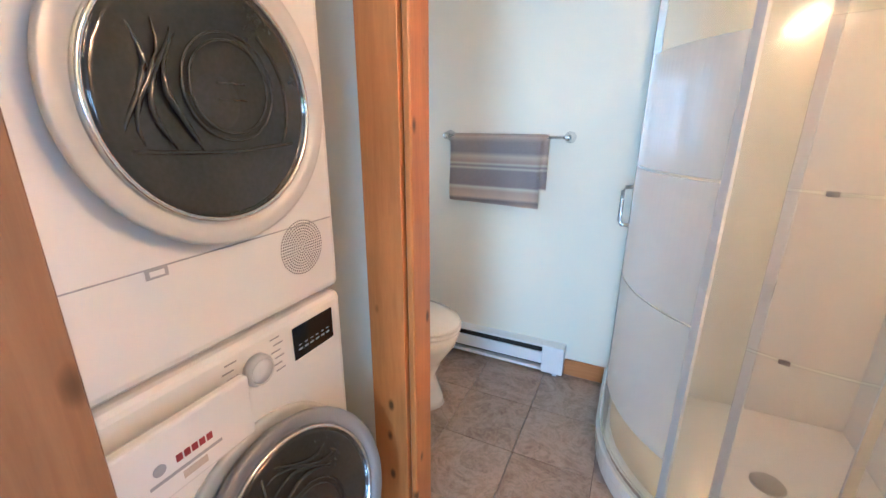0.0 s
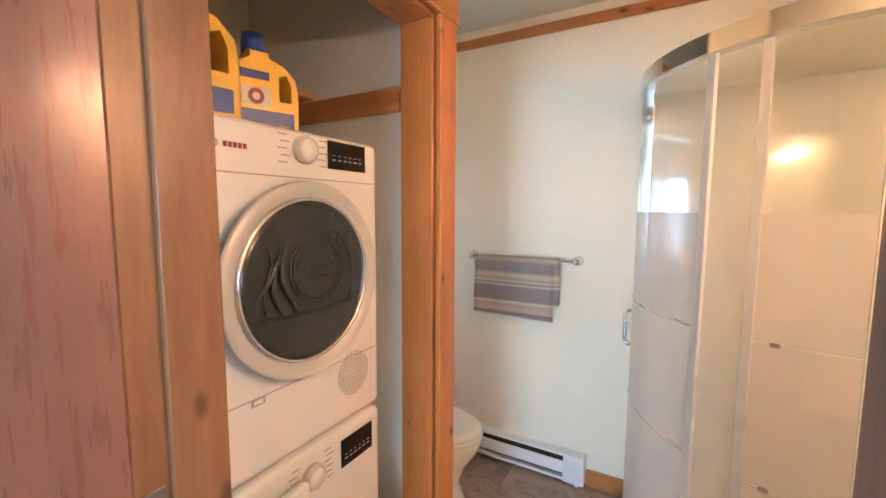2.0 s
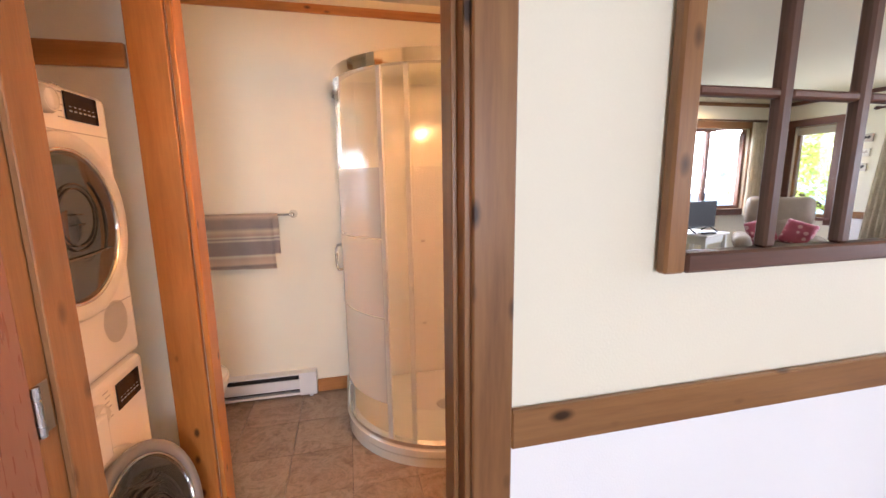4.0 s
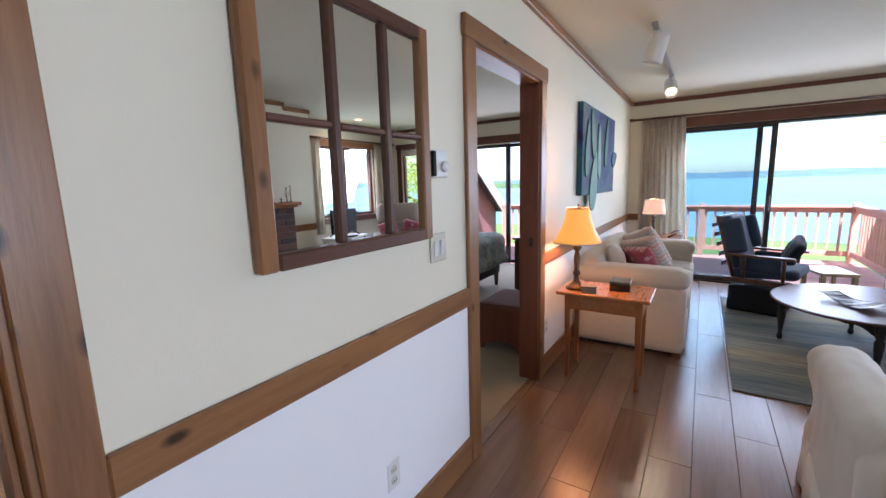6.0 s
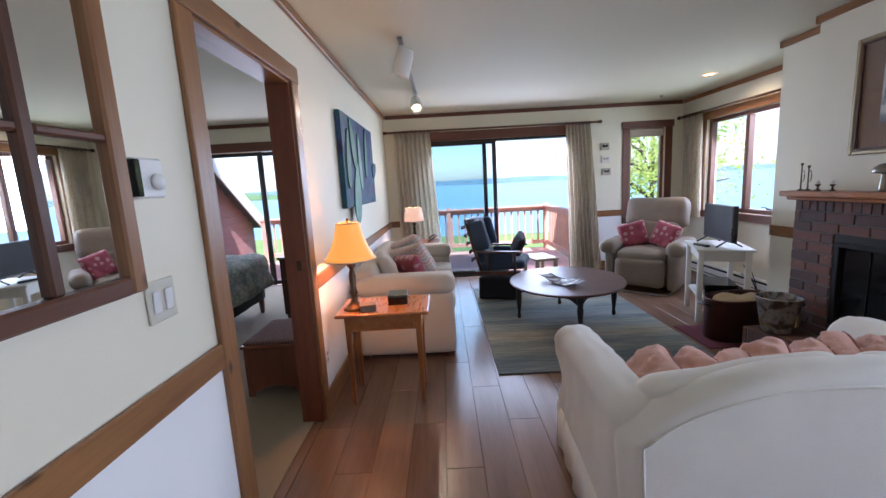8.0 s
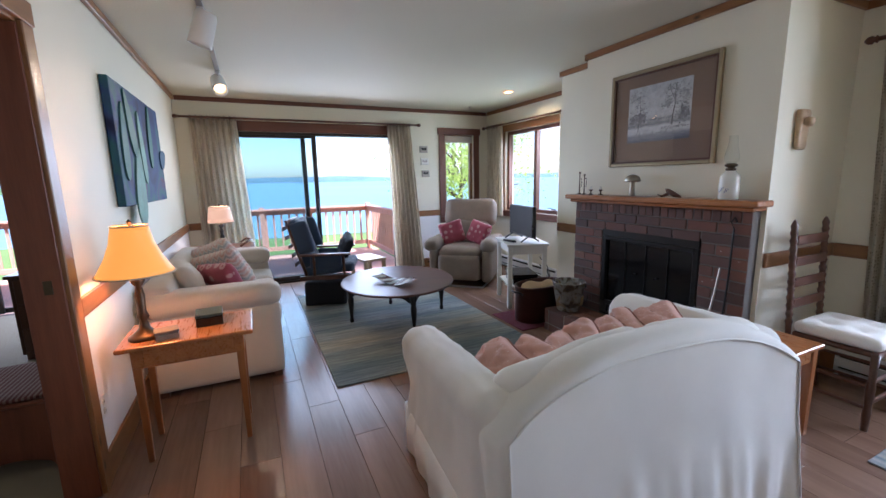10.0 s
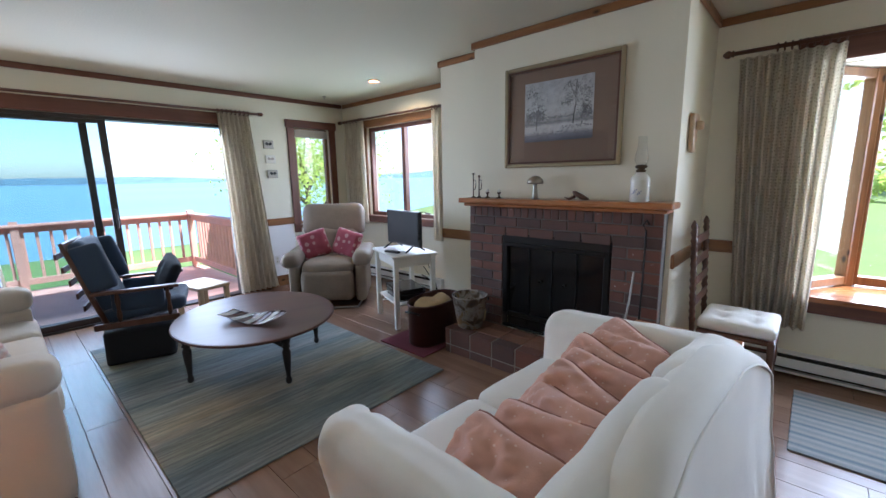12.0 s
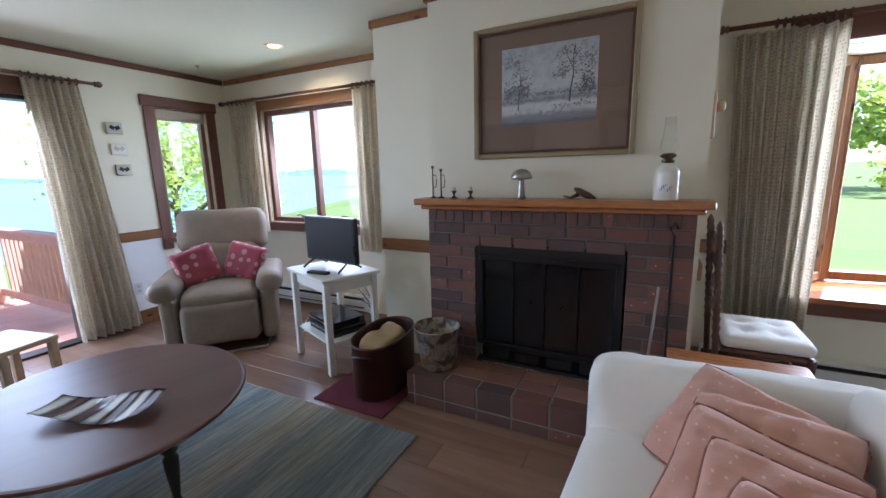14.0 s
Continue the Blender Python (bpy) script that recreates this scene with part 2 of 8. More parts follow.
def wall_with(name, along, lo, hi, face, back, z0, z1, holes, mat):
    """A wall along x or y with openings (from, to, bottom, top) cut through."""
    bm = fresh()
    cuts = sorted({lo, hi, *[h[0] for h in holes], *[h[1] for h in holes]})
    for a, b in zip(cuts, cuts[1:]):
        mid = (a + b) / 2
        spans, z = [], z0
        for h in sorted((h for h in holes if h[0] < mid < h[1]), key=lambda h: h[2]):
            if h[2] > z:
                spans.append((z, h[2]))
            z = h[3]
        if z < z1:
            spans.append((z, z1))
        for s, t in spans:
            d = (a, b, min(face, back), max(face, back)) if along == "x" else (min(face, back), max(face, back), a, b)
            box(bm, *d, s, t)
    bmesh.ops.remove_doubles(bm, verts=bm.verts, dist=1e-5)
    return tagged(part(name, bm, mat), kind="structure")


def struct(name, dims, mat, bevel=0.0):
    bm = fresh()
    box(bm, *dims, bevel=bevel)
    return tagged(part(name, bm, mat), kind="structure")


# ---- the shell of the place ----
H = 2.47          # ceiling
XE = 6.68         # east wall, inner face
YS = -4.42        # south wall, inner face
XW = -2.2         # west end, behind the walker
BX0, BX1 = -0.405, 0.335   # bathroom door opening
DX0, DX1 = 1.955, 2.84     # bedroom door opening
DH = 2.03
wall_with("wall_north", "x", XW, XE, 0.0, 0.12, 0, H, [(BX0 - 0.02, BX1 + 0.02, 0, DH + 0.02), (DX0 - 0.02, DX1 + 0.02, 0, DH + 0.02)], PAINT)
SL0, SL1 = -2.80, -0.42    # living slider, in y
wall_with("wall_east", "y", YS - 0.15, 4.0, XE, XE + 0.15, 0, H,
          [(SL0, SL1, 0, 2.07), (-4.16, -3.63, 0.80, 2.10), (0.75, 3.05, 0, 2.07)], PAINT)
wall_with("wall_south_east", "x", 4.13, XE, YS, YS - 0.15, 0, H, [(4.75, 6.12, 0.90, 2.10)], PAINT)
struct("wall_jog_return", (4.0, 4.13, -4.57, -3.77, 0, H), PAINT)
struct("wall_jog", (3.573, 4.0, -3.90, -3.77, 0, H), PAINT)
wall_with("chimney_breast", "x", 2.05, 3.573, -3.57, -4.57, 0, H, [(2.38, 3.235, 0.12, 0.97)], PAINT)
wall_with("wall_south_west", "x", XW, 2.05, YS, YS - 0.15, 0, H, [(-0.35, 1.42, 0.55, 2.08)], PAINT)
struct("wall_west", (XW - 0.12, XW, YS - 0.15, 4.0, 0, H), PAINT)
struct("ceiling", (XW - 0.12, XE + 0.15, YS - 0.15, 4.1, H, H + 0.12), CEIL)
struct("wall_bedroom_north", (1.0, XE + 0.15, 4.0, 4.12, 0, H), PAINT)
struct("wall_bedroom_west", (1.12, 1.24, 0.12, 4.0, 0, H), PAINT)
struct("subfloor", (XW - 0.12, XE + 0.15, YS - 0.15, 4.1, -0.2, -0.012), WALNUT_UNDER)
struct("floor_bedroom", (1.24, XE, 0.06, 4.0, -0.012, 0.004), CARPET)
# roof over the rooms with an eave
struct("roof", (XW - 0.5, XE + 0.75, YS - 0.6, 4.7, H + 0.125, H + 0.3), plain("roof_felt", (0.09, 0.085, 0.08), 0.9))
# bathroom shell
YB = 1.93
wall_with("wall_bath_north", "x", -1.75, 1.12, YB, YB + 0.12, 0, H, [], PAINT)
struct("wall_bath_east", (1.005, 1.12, 0.12, YB, 0, H), PAINT)
wall_with("wall_bath_west", "y", 0.12, YB, -1.75, -1.87, 0, H, [(1.15, 1.75, 1.05, 1.65)], PAINT)
struct("closet_wall_north", (-1.75, -0.415, 0.815, 0.925, 0, H), PAINT)
struct("closet_wall_south", (-1.75, -0.55, 0.124, 0.15, 0, H), PAINT)
struct("closet_back", (-1.32, -1.26, 0.15, 0.815, 0, H), PAINT)
struct("closet_header", (-0.53, -0.415, 0.15, 0.815, 2.03, H), PAINT)


def trim(name, dims, mat, bevel=0.004):
    return struct(name, dims, mat, bevel)


# bathroom door frame: jamb boards with a stop, casing on the hall side
for x0, x1 in ((BX0 - 0.02, BX0), (BX1, BX1 + 0.02)):
    trim("door_jamb", (x0, x1, -0.004, 0.128, 0, DH), TRIM_Z, 0.002)
trim("door_jamb_head", (BX0 - 0.02, BX1 + 0.02, -0.004, 0.128, DH, DH + 0.02), TRIM_X, 0.002)
for x0, x1 in ((BX0, BX0 + 0.012), (BX1 - 0.012, BX1)):
    trim("door_stop", (x0, x1, 0.042, 0.126, 0, DH), TRIM_Z, 0.002)
for x0, x1 in ((BX0 - 0.11, BX0 - 0.012), (BX1 + 0.012, BX1 + 0.10)):
    trim("door_casing", (x0, x1, -0.022, -0.001, 0, DH + 0.012), TRIM_Z)
trim("door_casing_head", (BX0 - 0.11, BX1 + 0.10, -0.024, -0.001, DH + 0.012, DH + 0.10), TRIM_X)
# bedroom door frame
for x0, x1, mt in ((DX0 - 0.02, DX0, TRIM_Z), (DX1, DX1 + 0.02, RED_Z)):
    trim("door_jamb", (x0, x1, -0.004, 0.128, 0, DH), mt, 0.002)
trim("door_jamb_head", (DX0 - 0.02, DX1 + 0.02, -0.004, 0.128, DH, DH + 0.02), TRIM_X, 0.002)
trim("door_casing", (DX0 - 0.105, DX0 - 0.01, -0.022, -0.001, 0, DH + 0.012), TRIM_Z)
trim("door_casing", (DX1 + 0.01, DX1 + 0.105, -0.022, -0.001, 0, DH + 0.012), TRIM_Z)
trim("door_casing_head", (DX0 - 0.115, DX1 + 0.115, -0.026, -0.001, DH + 0.012, DH + 0.105), TRIM_X)
# closet frame
trim("closet_jamb", (-0.53, -0.418, 0.79, 0.814, 0, 2.01), PINE_Z, 0.002)
trim("closet_jamb_head", (-0.53, -0.418, 0.16, 0.814, 2.01, 2.03), PINE_Y, 0.002)
trim("closet_casing", (-0.414, -0.394, 0.80, 0.895, 0, 2.02), PINE_Z)
trim("closet_casing_head", (-0.414, -0.392, 0.16, 0.905, 2.02, 2.11), PINE_Y)

# chair rails
RZ0, RZ1 = 0.825, 0.915
trim("chair_rail", (BX1 + 0.101, DX0 - 0.106, -0.02, -0.001, RZ0, RZ1), TRIM_X)
trim("chair_rail", (DX1 + 0.106, XE - 0.022, -0.02, -0.001, RZ0, RZ1), TRIM_X)
trim("chair_rail", (XW, BX0 - 0.111, -0.02, -0.001, RZ0, RZ1), TRIM_X)
trim("chair_rail", (XE - 0.02, XE - 0.001, -0.30, -0.021, RZ0, RZ1), TRIM_Y)
trim("chair_rail", (XE - 0.02, XE - 0.001, -3.53, -2.90, RZ0, RZ1), TRIM_Y)
trim("chair_rail", (3.574, 4.13, -3.769, -3.75, RZ0, RZ1), TRIM_X)
trim("chair_rail", (2.03, 2.049, YS + 0.001, -3.58, RZ0, RZ1), TRIM_Y)
trim("chair_rail", (1.5, 2.03, YS + 0.001, YS + 0.02, RZ0, RZ1), TRIM_X)
# white wallpaper below the rail
W0, W1 = 0.005, RZ0 + 0.01
for d in ((BX1 + 0.101, DX0 - 0.106, -0.004, 0.0), (DX1 + 0.106, XE - 0.001, -0.004, 0.0), (XE - 0.004, XE, -3.53, -2.91)):
    struct("wainscot", (*d, W0, W1), WHITE_WALL)
# baseboards
BB = 0.14
trim("baseboard", (BX1 + 0.101, DX0 - 0.106, -0.018, -0.001, 0, BB), TRIM_X)
trim("baseboard", (DX1 + 0.106, XE - 0.022, -0.018, -0.001, 0, BB), TRIM_X)
trim("baseboard", (XE - 0.018, XE - 0.001, -4.40, -2.90, 0, BB), TRIM_Y)
trim("baseboard", (1.2, 2.03, YS + 0.001, YS + 0.018, 0, BB), TRIM_X)
trim("baseboard", (2.03, 2.049, YS + 0.02, -3.58, 0, BB), TRIM_Y)
trim("baseboard", (-0.135, 0.07, YB - 0.016, YB - 0.001, 0, 0.09), PINE_X)
# crown strips under the ceiling
C0, C1 = H - 0.055, H - 0.003
trim("crown", (XW, XE - 0.022, -0.03, -0.001, C0, C1), TRIM_X)
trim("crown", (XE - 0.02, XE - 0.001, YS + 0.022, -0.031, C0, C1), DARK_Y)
trim("crown", (4.152, XE - 0.022, YS + 0.001, YS + 0.02, C0, C1), TRIM_X)
trim("crown", (4.131, 4.15, YS + 0.001, -3.748, C0, C1), TRIM_Y)
trim("crown", (3.595, 4.13, -3.769, -3.75, C0, C1), TRIM_X)
trim("crown", (3.574, 3.594, -3.769, -3.548, C0, C1), TRIM_Y)
trim("crown", (2.03, 3.573, -3.569, -3.548, C0, C1), TRIM_X)
trim("crown", (2.028, 2.049, YS + 0.022, -3.57, C0, C1), TRIM_Y)
trim("crown", (XW, 2.049, YS + 0.001, YS + 0.02, C0, C1), TRIM_X)
trim("crown", (-1.74, 1.0, YB - 0.02, YB - 0.001, 2.37, 2.42), PINE_X)
trim("crown", (XE - 0.02, XE - 0.001, 0.13, 3.99, C0, C1), DARK_Y)

# ---- more materials ----
BEIGE = plain("beige_upholstery", (0.52, 0.45, 0.36), 0.9, var=0.06, scale=4, bump=0.5, fine=300, sheen=0.3)
WHITE_CLOTH = plain("white_slipcover", (0.86, 0.84, 0.79), 0.9, var=0.05, scale=3, bump=0.4, fine=350, sheen=0.2)
TAUPE = plain("taupe_leather", (0.235, 0.185, 0.14), 0.6, var=0.12, scale=7, bump=0.75, fine=24)
NAVY = plain("navy_cushion_cloth", (0.035, 0.06, 0.105), 0.9, var=0.2, scale=5, bump=0.5, fine=260, sheen=0.3)
BLACK_CLOTH = plain("black_cloth", (0.015, 0.016, 0.02), 0.95, var=0.2, bump=0.4, fine=260)
TABLE_TOP = wood("cherry_table_top", (0.06, 0.022, 0.015), (0.105, 0.043, 0.029), "y", 0.36, grain=7, coat=0.0, bump=0.03)
TABLE_TOP.node_tree.nodes["Principled BSDF"].inputs["Specular IOR Level"].default_value = 0.35
BLACK_WOOD = plain("black_painted_wood", (0.018, 0.016, 0.016), 0.35, var=0.2, bump=0.1)
OAK = wood("honey_oak", (0.30, 0.10, 0.03), (0.46, 0.19, 0.06), "x", 0.28, coat=0.4)
OAK_Z = wood("honey_oak_leg", (0.26, 0.085, 0.028), (0.40, 0.16, 0.05), "z", 0.3, coat=0.3)
WALNUT_Z = wood("walnut_frame", (0.05, 0.02, 0.012), (0.13, 0.055, 0.03), "z", 0.35)
WALNUT_X = wood("walnut_board", (0.07, 0.03, 0.018), (0.15, 0.06, 0.035), "x", 0.35)
BLOND = wood("blond_stool_wood", (0.42, 0.28, 0.16), (0.58, 0.42, 0.26), "x", 0.4)
WHITE_PAINT = plain("white_furniture_paint", (0.76, 0.75, 0.70), 0.4, var=0.05, scale=6, bump=0.08)
ENAMEL = plain("white_appliance_enamel", (0.80, 0.79, 0.76), 0.22, var=0.015, bump=0.0, coat=0.3)
SILVER = plain("silver_ring_plastic", (0.58, 0.57, 0.54), 0.34, 0.1, var=0.04, bump=0.02)
CHROME = plain("polished_chrome", (0.75, 0.75, 0.74), 0.08, 1.0, var=0.02, bump=0)
NICKEL = plain("brushed_nickel", (0.55, 0.53, 0.50), 0.28, 1.0, var=0.05, bump=0.02)
BLACK_GLOSS = plain("black_gloss_plastic", (0.008, 0.008, 0.009), 0.12, var=0.02, bump=0)
BLACK_METAL = plain("black_stove_metal", (0.012, 0.012, 0.013), 0.35, 0.3, var=0.15, bump=0.1)
DARK_RING = plain("grey_ring_plastic", (0.30, 0.30, 0.30), 0.4, 0.2, var=0.04, bump=0.02)
SMOKE = plain("smoked_door_glass", (0.035, 0.033, 0.029), 0.07, var=0.4, scale=5, bump=0, coat=0.5)
CERAMIC = plain("white_ceramic", (0.78, 0.76, 0.70), 0.12, var=0.02, bump=0, coat=0.3)
ACRYLIC = plain("cream_acrylic", (0.76, 0.72, 0.62), 0.12, var=0.02, bump=0.0, coat=0.6)
GREY_LINE = plain("grey_print", (0.35, 0.35, 0.36), 0.5, bump=0)
RED_PRINT = plain("red_print", (0.28, 0.03, 0.035), 0.5, bump=0)
BLUE_PL = plain("blue_plastic", (0.02, 0.06, 0.30), 0.35, bump=0)
PURPLE_PL = plain("purple_plastic", (0.12, 0.03, 0.25), 0.35, bump=0)
YELLOW_PL = plain("yellow_plastic", (0.82, 0.50, 0.01), 0.3, var=0.03, bump=0.0)
PALE_BLUE = plain("pale_blue_plastic", (0.30, 0.50, 0.70), 0.4, bump=0)
IVORY = plain("ivory_plate_plastic", (0.62, 0.60, 0.50), 0.35, var=0.02, bump=0)
BRICK = plain("dark_red_brick", (0.125, 0.058, 0.047), 0.8, var=0.4, scale=16, bump=0.8, fine=90)
bn_, bb_ = BRICK.node_tree, BRICK.node_tree.nodes["Principled BSDF"]
old_ = bb_.inputs["Base Color"].links[0].from_socket
inf_ = bn_.nodes.new("ShaderNodeObjectInfo")
hue_ = ramp(bn_, inf_.outputs["Random"], [(0.0, (0.05, 0.042, 0.045)), (0.25, (0.095, 0.066, 0.064)), (0.5, (0.15, 0.076, 0.062)), (0.8, (0.20, 0.082, 0.06)), (1.0, (0.24, 0.115, 0.085))])
fleck_ = ramp(bn_, noise_tex(bn_, coords(bn_), 34, 4, 0.6), [(0.66, (0, 0, 0)), (0.69, (1, 1, 1))])
where_ = ramp(bn_, inf_.outputs["Random"], [(0.86, (0, 0, 0)), (0.88, (1, 1, 1))])
spot_ = mix(bn_, 1.0, fleck_, where_, "MULTIPLY")
link(bn_, mix(bn_, spot_, mix(bn_, 0.6, old_, hue_), (0.5, 0.48, 0.44)), bb_.inputs["Base Color"])
MORTAR = plain("grey_mortar", (0.15, 0.135, 0.12), 0.95, var=0.25, scale=10, bump=0.9, fine=110)
PAVER = plain("hearth_paver", (0.24, 0.12, 0.085), 0.7, var=0.3, scale=10, bump=0.5, fine=80, piece=0.4)
SOOT = plain("firebox_soot", (0.008, 0.008, 0.008), 0.9, bump=0.3)
COPPER = plain("aged_copper", (0.075, 0.03, 0.023), 0.42, 0.5, var=0.35, scale=7, bump=0.15)
GALV = plain("weathered_enamel_pail", (0.16, 0.15, 0.13), 0.5, 0.3, var=0.85, scale=9, bump=0.2)
gn_, gb_ = GALV.node_tree, GALV.node_tree.nodes["Principled BSDF"]
old_ = gb_.inputs["Base Color"].links[0].from_socket
daub_ = noise_tex(gn_, coords(gn_), 11, 3, 0.5, 0.8)
fig_ = ramp(gn_, daub_, [(0.36, (0.03, 0.028, 0.028)), (0.43, (0.12, 0.075, 0.04)), (0.49, (0.30, 0.29, 0.27)), (0.56, (0.46, 0.45, 0.42)), (0.64, (0.30, 0.20, 0.09))])
link(gn_, mix(gn_, 0.75, old_, fig_), gb_.inputs["Base Color"])
BURLAP = plain("tan_burlap", (0.42, 0.30, 0.15), 0.95, var=0.25, scale=9, bump=0.8, fine=150)
MAROON = plain("maroon_mat", (0.11, 0.012, 0.025), 0.95, var=0.2, bump=0.8, fine=220)
TVB = plain("tv_black_plastic", (0.012, 0.012, 0.013), 0.3, var=0.1, bump=0.02)
SCREEN = plain("tv_dark_screen", (0.006, 0.006, 0.008), 0.42, var=0.05, bump=0)
SCREEN.node_tree.nodes["Principled BSDF"].inputs["Specular IOR Level"].default_value = 0.12
BOOK = plain("grey_stone", (0.22, 0.17, 0.13), 0.7, var=0.3, scale=20, bump=0.3)
DECK_W = plain("red_deck_stain", (0.66, 0.36, 0.27), 0.7, var=0.15, scale=5, bump=0.25, fine=90, piece=0.15)
PEWTER = plain("pewter", (0.40, 0.37, 0.33), 0.35, 0.9, var=0.1, bump=0.05)
DARK_BRASS = plain("dark_brass", (0.10, 0.07, 0.045), 0.4, 0.8, var=0.2, bump=0.05)
GOLD = plain("champagne_gilt", (0.36, 0.29, 0.18), 0.4, 0.5, var=0.15, bump=0.2)
MATBOARD = plain("brown_matboard", (0.23, 0.15, 0.105), 0.9, var=0.04, bump=0.2)
SIDING = plain("rose_siding", (0.30, 0.15, 0.14), 0.75, var=0.12, scale=4, bump=0.2)
WHITE_GLOSS = plain("white_baked_metal", (0.74, 0.74, 0.73), 0.3, var=0.02, bump=0)
SHADE_GLOW = emit("lit_lamp_shade", (1.0, 0.36, 0.05), 0.36, (0.50, 0.26, 0.07))
SHADE_GLOW2 = emit("lit_drum_shade", (1.0, 0.50, 0.28), 0.26, (0.6, 0.48, 0.38))
BULB = emit("spot_bulb", (1.0, 0.66, 0.28), 2.2)


def striped(name, axis, stops, rough=0.95, period=None, fine=260, warp=0.0, streak=0.0):
    """Cloth with bands across one axis of the object."""
    m, nt, b = nodes_of(name)
    tc = nt.nodes.new("ShaderNodeTexCoord")
    sp = nt.nodes.new("ShaderNodeSeparateXYZ")
    vec = tc.outputs["Object"]
    link(nt, vec, sp.inputs[0])
    val = sp.outputs["xyz".index(axis)]
    if warp:
        mp = coords(nt, {"x": (1, 0.15, 1), "y": (0.15, 1, 1), "z": (1, 1, 1)}[axis])
        n = noise_tex(nt, mp, 30, 6, 0.7)
        ma = nt.nodes.new("ShaderNodeMath")
        ma.operation = "MULTIPLY_ADD"
        link(nt, n, ma.inputs[0])
        ma.inputs[1].default_value = warp
        link(nt, val, ma.inputs[2])
        val = ma.outputs[0]
    mr = nt.nodes.new("ShaderNodeMath")
    mr.operation = "MULTIPLY"
    mr.inputs[1].default_value = 1.0 / period
    link(nt, val, mr.inputs[0])
    fr = nt.nodes.new("ShaderNodeMath")
    fr.operation = "FRACT"
    link(nt, mr.outputs[0], fr.inputs[0])
    c = ramp(nt, fr.outputs[0], stops)
    if streak:
        hair = noise_tex(nt, coords(nt, {"x": (1, 0.05, 1), "y": (0.05, 1, 1), "z": (1, 1, 1)}[axis]), 60, 5, 0.7)
        c = mix(nt, streak, c, ramp(nt, hair, [(0.32, (0.12, 0.12, 0.12)), (0.68, (0.88, 0.86, 0.80))]), "OVERLAY")
    g = noise_tex(nt, coords(nt), fine, 3)
    c = mix(nt, 0.18, c, ramp(nt, g, [(0.3, (0.1, 0.1, 0.1)), (0.7, (0.7, 0.7, 0.7))]), "OVERLAY")
    link(nt, c, b.inputs["Base Color"])
    b.inputs["Roughness"].default_value = rough
    bumped(nt, b, g, 0.5, 0.004)
    MATS[name] = m
    return m


def dotted(name, base, dot, scale, size, rough=0.9, ring=None):
    """Printed cloth: small spots or rings on a ground colour."""
    m, nt, b = nodes_of(name)
    v = coords(nt)
    vo = nt.nodes.new("ShaderNodeTexVoronoi")
    vo.inputs["Scale"].default_value = scale
    vo.inputs["Randomness"].default_value = 0.35
    link(nt, v, vo.inputs["Vector"])
    stops = [(size, dot), (size * 1.25, base)] if ring is None else [(size * 0.3, ring), (size * 0.45, dot), (size, dot), (size * 1.15, base)]
    c = ramp(nt, vo.outputs["Distance"], stops)
    cl = noise_tex(nt, v, 6, 4)
    c = mix(nt, 0.25, c, ramp(nt, cl, [(0.3, shade(base, 0.6)), (0.7, shade(base, 1.3))]))
    link(nt, c, b.inputs["Base Color"])
    b.inputs["Roughness"].default_value, b.inputs["Sheen Weight"].default_value = rough, 0.2
    bumped(nt, b, noise_tex(nt, v, 260, 3), 0.35, 0.004)
    MATS[name] = m
    return m


PINK = dotted("pink_dotted_cloth", (0.66, 0.37, 0.285), (0.80, 0.62, 0.53), 34, 0.13)
PINK_CORD = plain("pink_cord", (0.30, 0.13, 0.095), 0.9, bump=0.3)
RED_FLOWER = dotted("red_flowered_cloth", (0.30, 0.055, 0.085), (0.52, 0.33, 0.32), 13, 0.36, ring=(0.30, 0.05, 0.07))


def chevron(name, bands, pitch, tooth):
    """Zigzag woven bands over the face of a cushion."""
    m, nt, b = nodes_of(name)
    tc = nt.nodes.new("ShaderNodeTexCoord")
    sp = nt.nodes.new("ShaderNodeSeparateXYZ")
    link(nt, tc.outputs["Object"], sp.inputs[0])
    tri = nt.nodes.new("ShaderNodeMath")
    tri.operation = "PINGPONG"
    tri.inputs[1].default_value = tooth
    link(nt, sp.outputs[0], tri.inputs[0])
    ad = nt.nodes.new("ShaderNodeMath")
    ad.operation = "ADD"
    link(nt, tri.outputs[0], ad.inputs[0])
    link(nt, sp.outputs[2], ad.inputs[1])
    dv = nt.nodes.new("ShaderNodeMath")
    dv.operation = "DIVIDE"
    dv.inputs[1].default_value = pitch
    link(nt, ad.outputs[0], dv.inputs[0])
    fr = nt.nodes.new("ShaderNodeMath")
    fr.operation = "FRACT"
    link(nt, dv.outputs[0], fr.inputs[0])
    c = ramp(nt, fr.outputs[0], bands)
    g = noise_tex(nt, coords(nt), 70, 4)
    c = mix(nt, 0.3, c, ramp(nt, g, [(0.3, (0.22, 0.15, 0.13)), (0.7, (0.75, 0.68, 0.6))]))
    link(nt, c, b.inputs["Base Color"])
    b.inputs["Roughness"].default_value, b.inputs["Sheen Weight"].default_value = 0.9, 0.2
    bumped(nt, b, g, 0.4, 0.004)
    MATS[name] = m
    return m


CHEVRON = chevron("coral_teal_chevron", [(0.0, (0.55, 0.49, 0.42)), (0.2, (0.50, 0.20, 0.16)), (0.38, (0.58, 0.50, 0.43)), (0.52, (0.22, 0.30, 0.32)), (0.68, (0.58, 0.50, 0.43)), (0.82, (0.52, 0.27, 0.21)), (1.0, (0.55, 0.49, 0.42))], 0.11, 0.03)


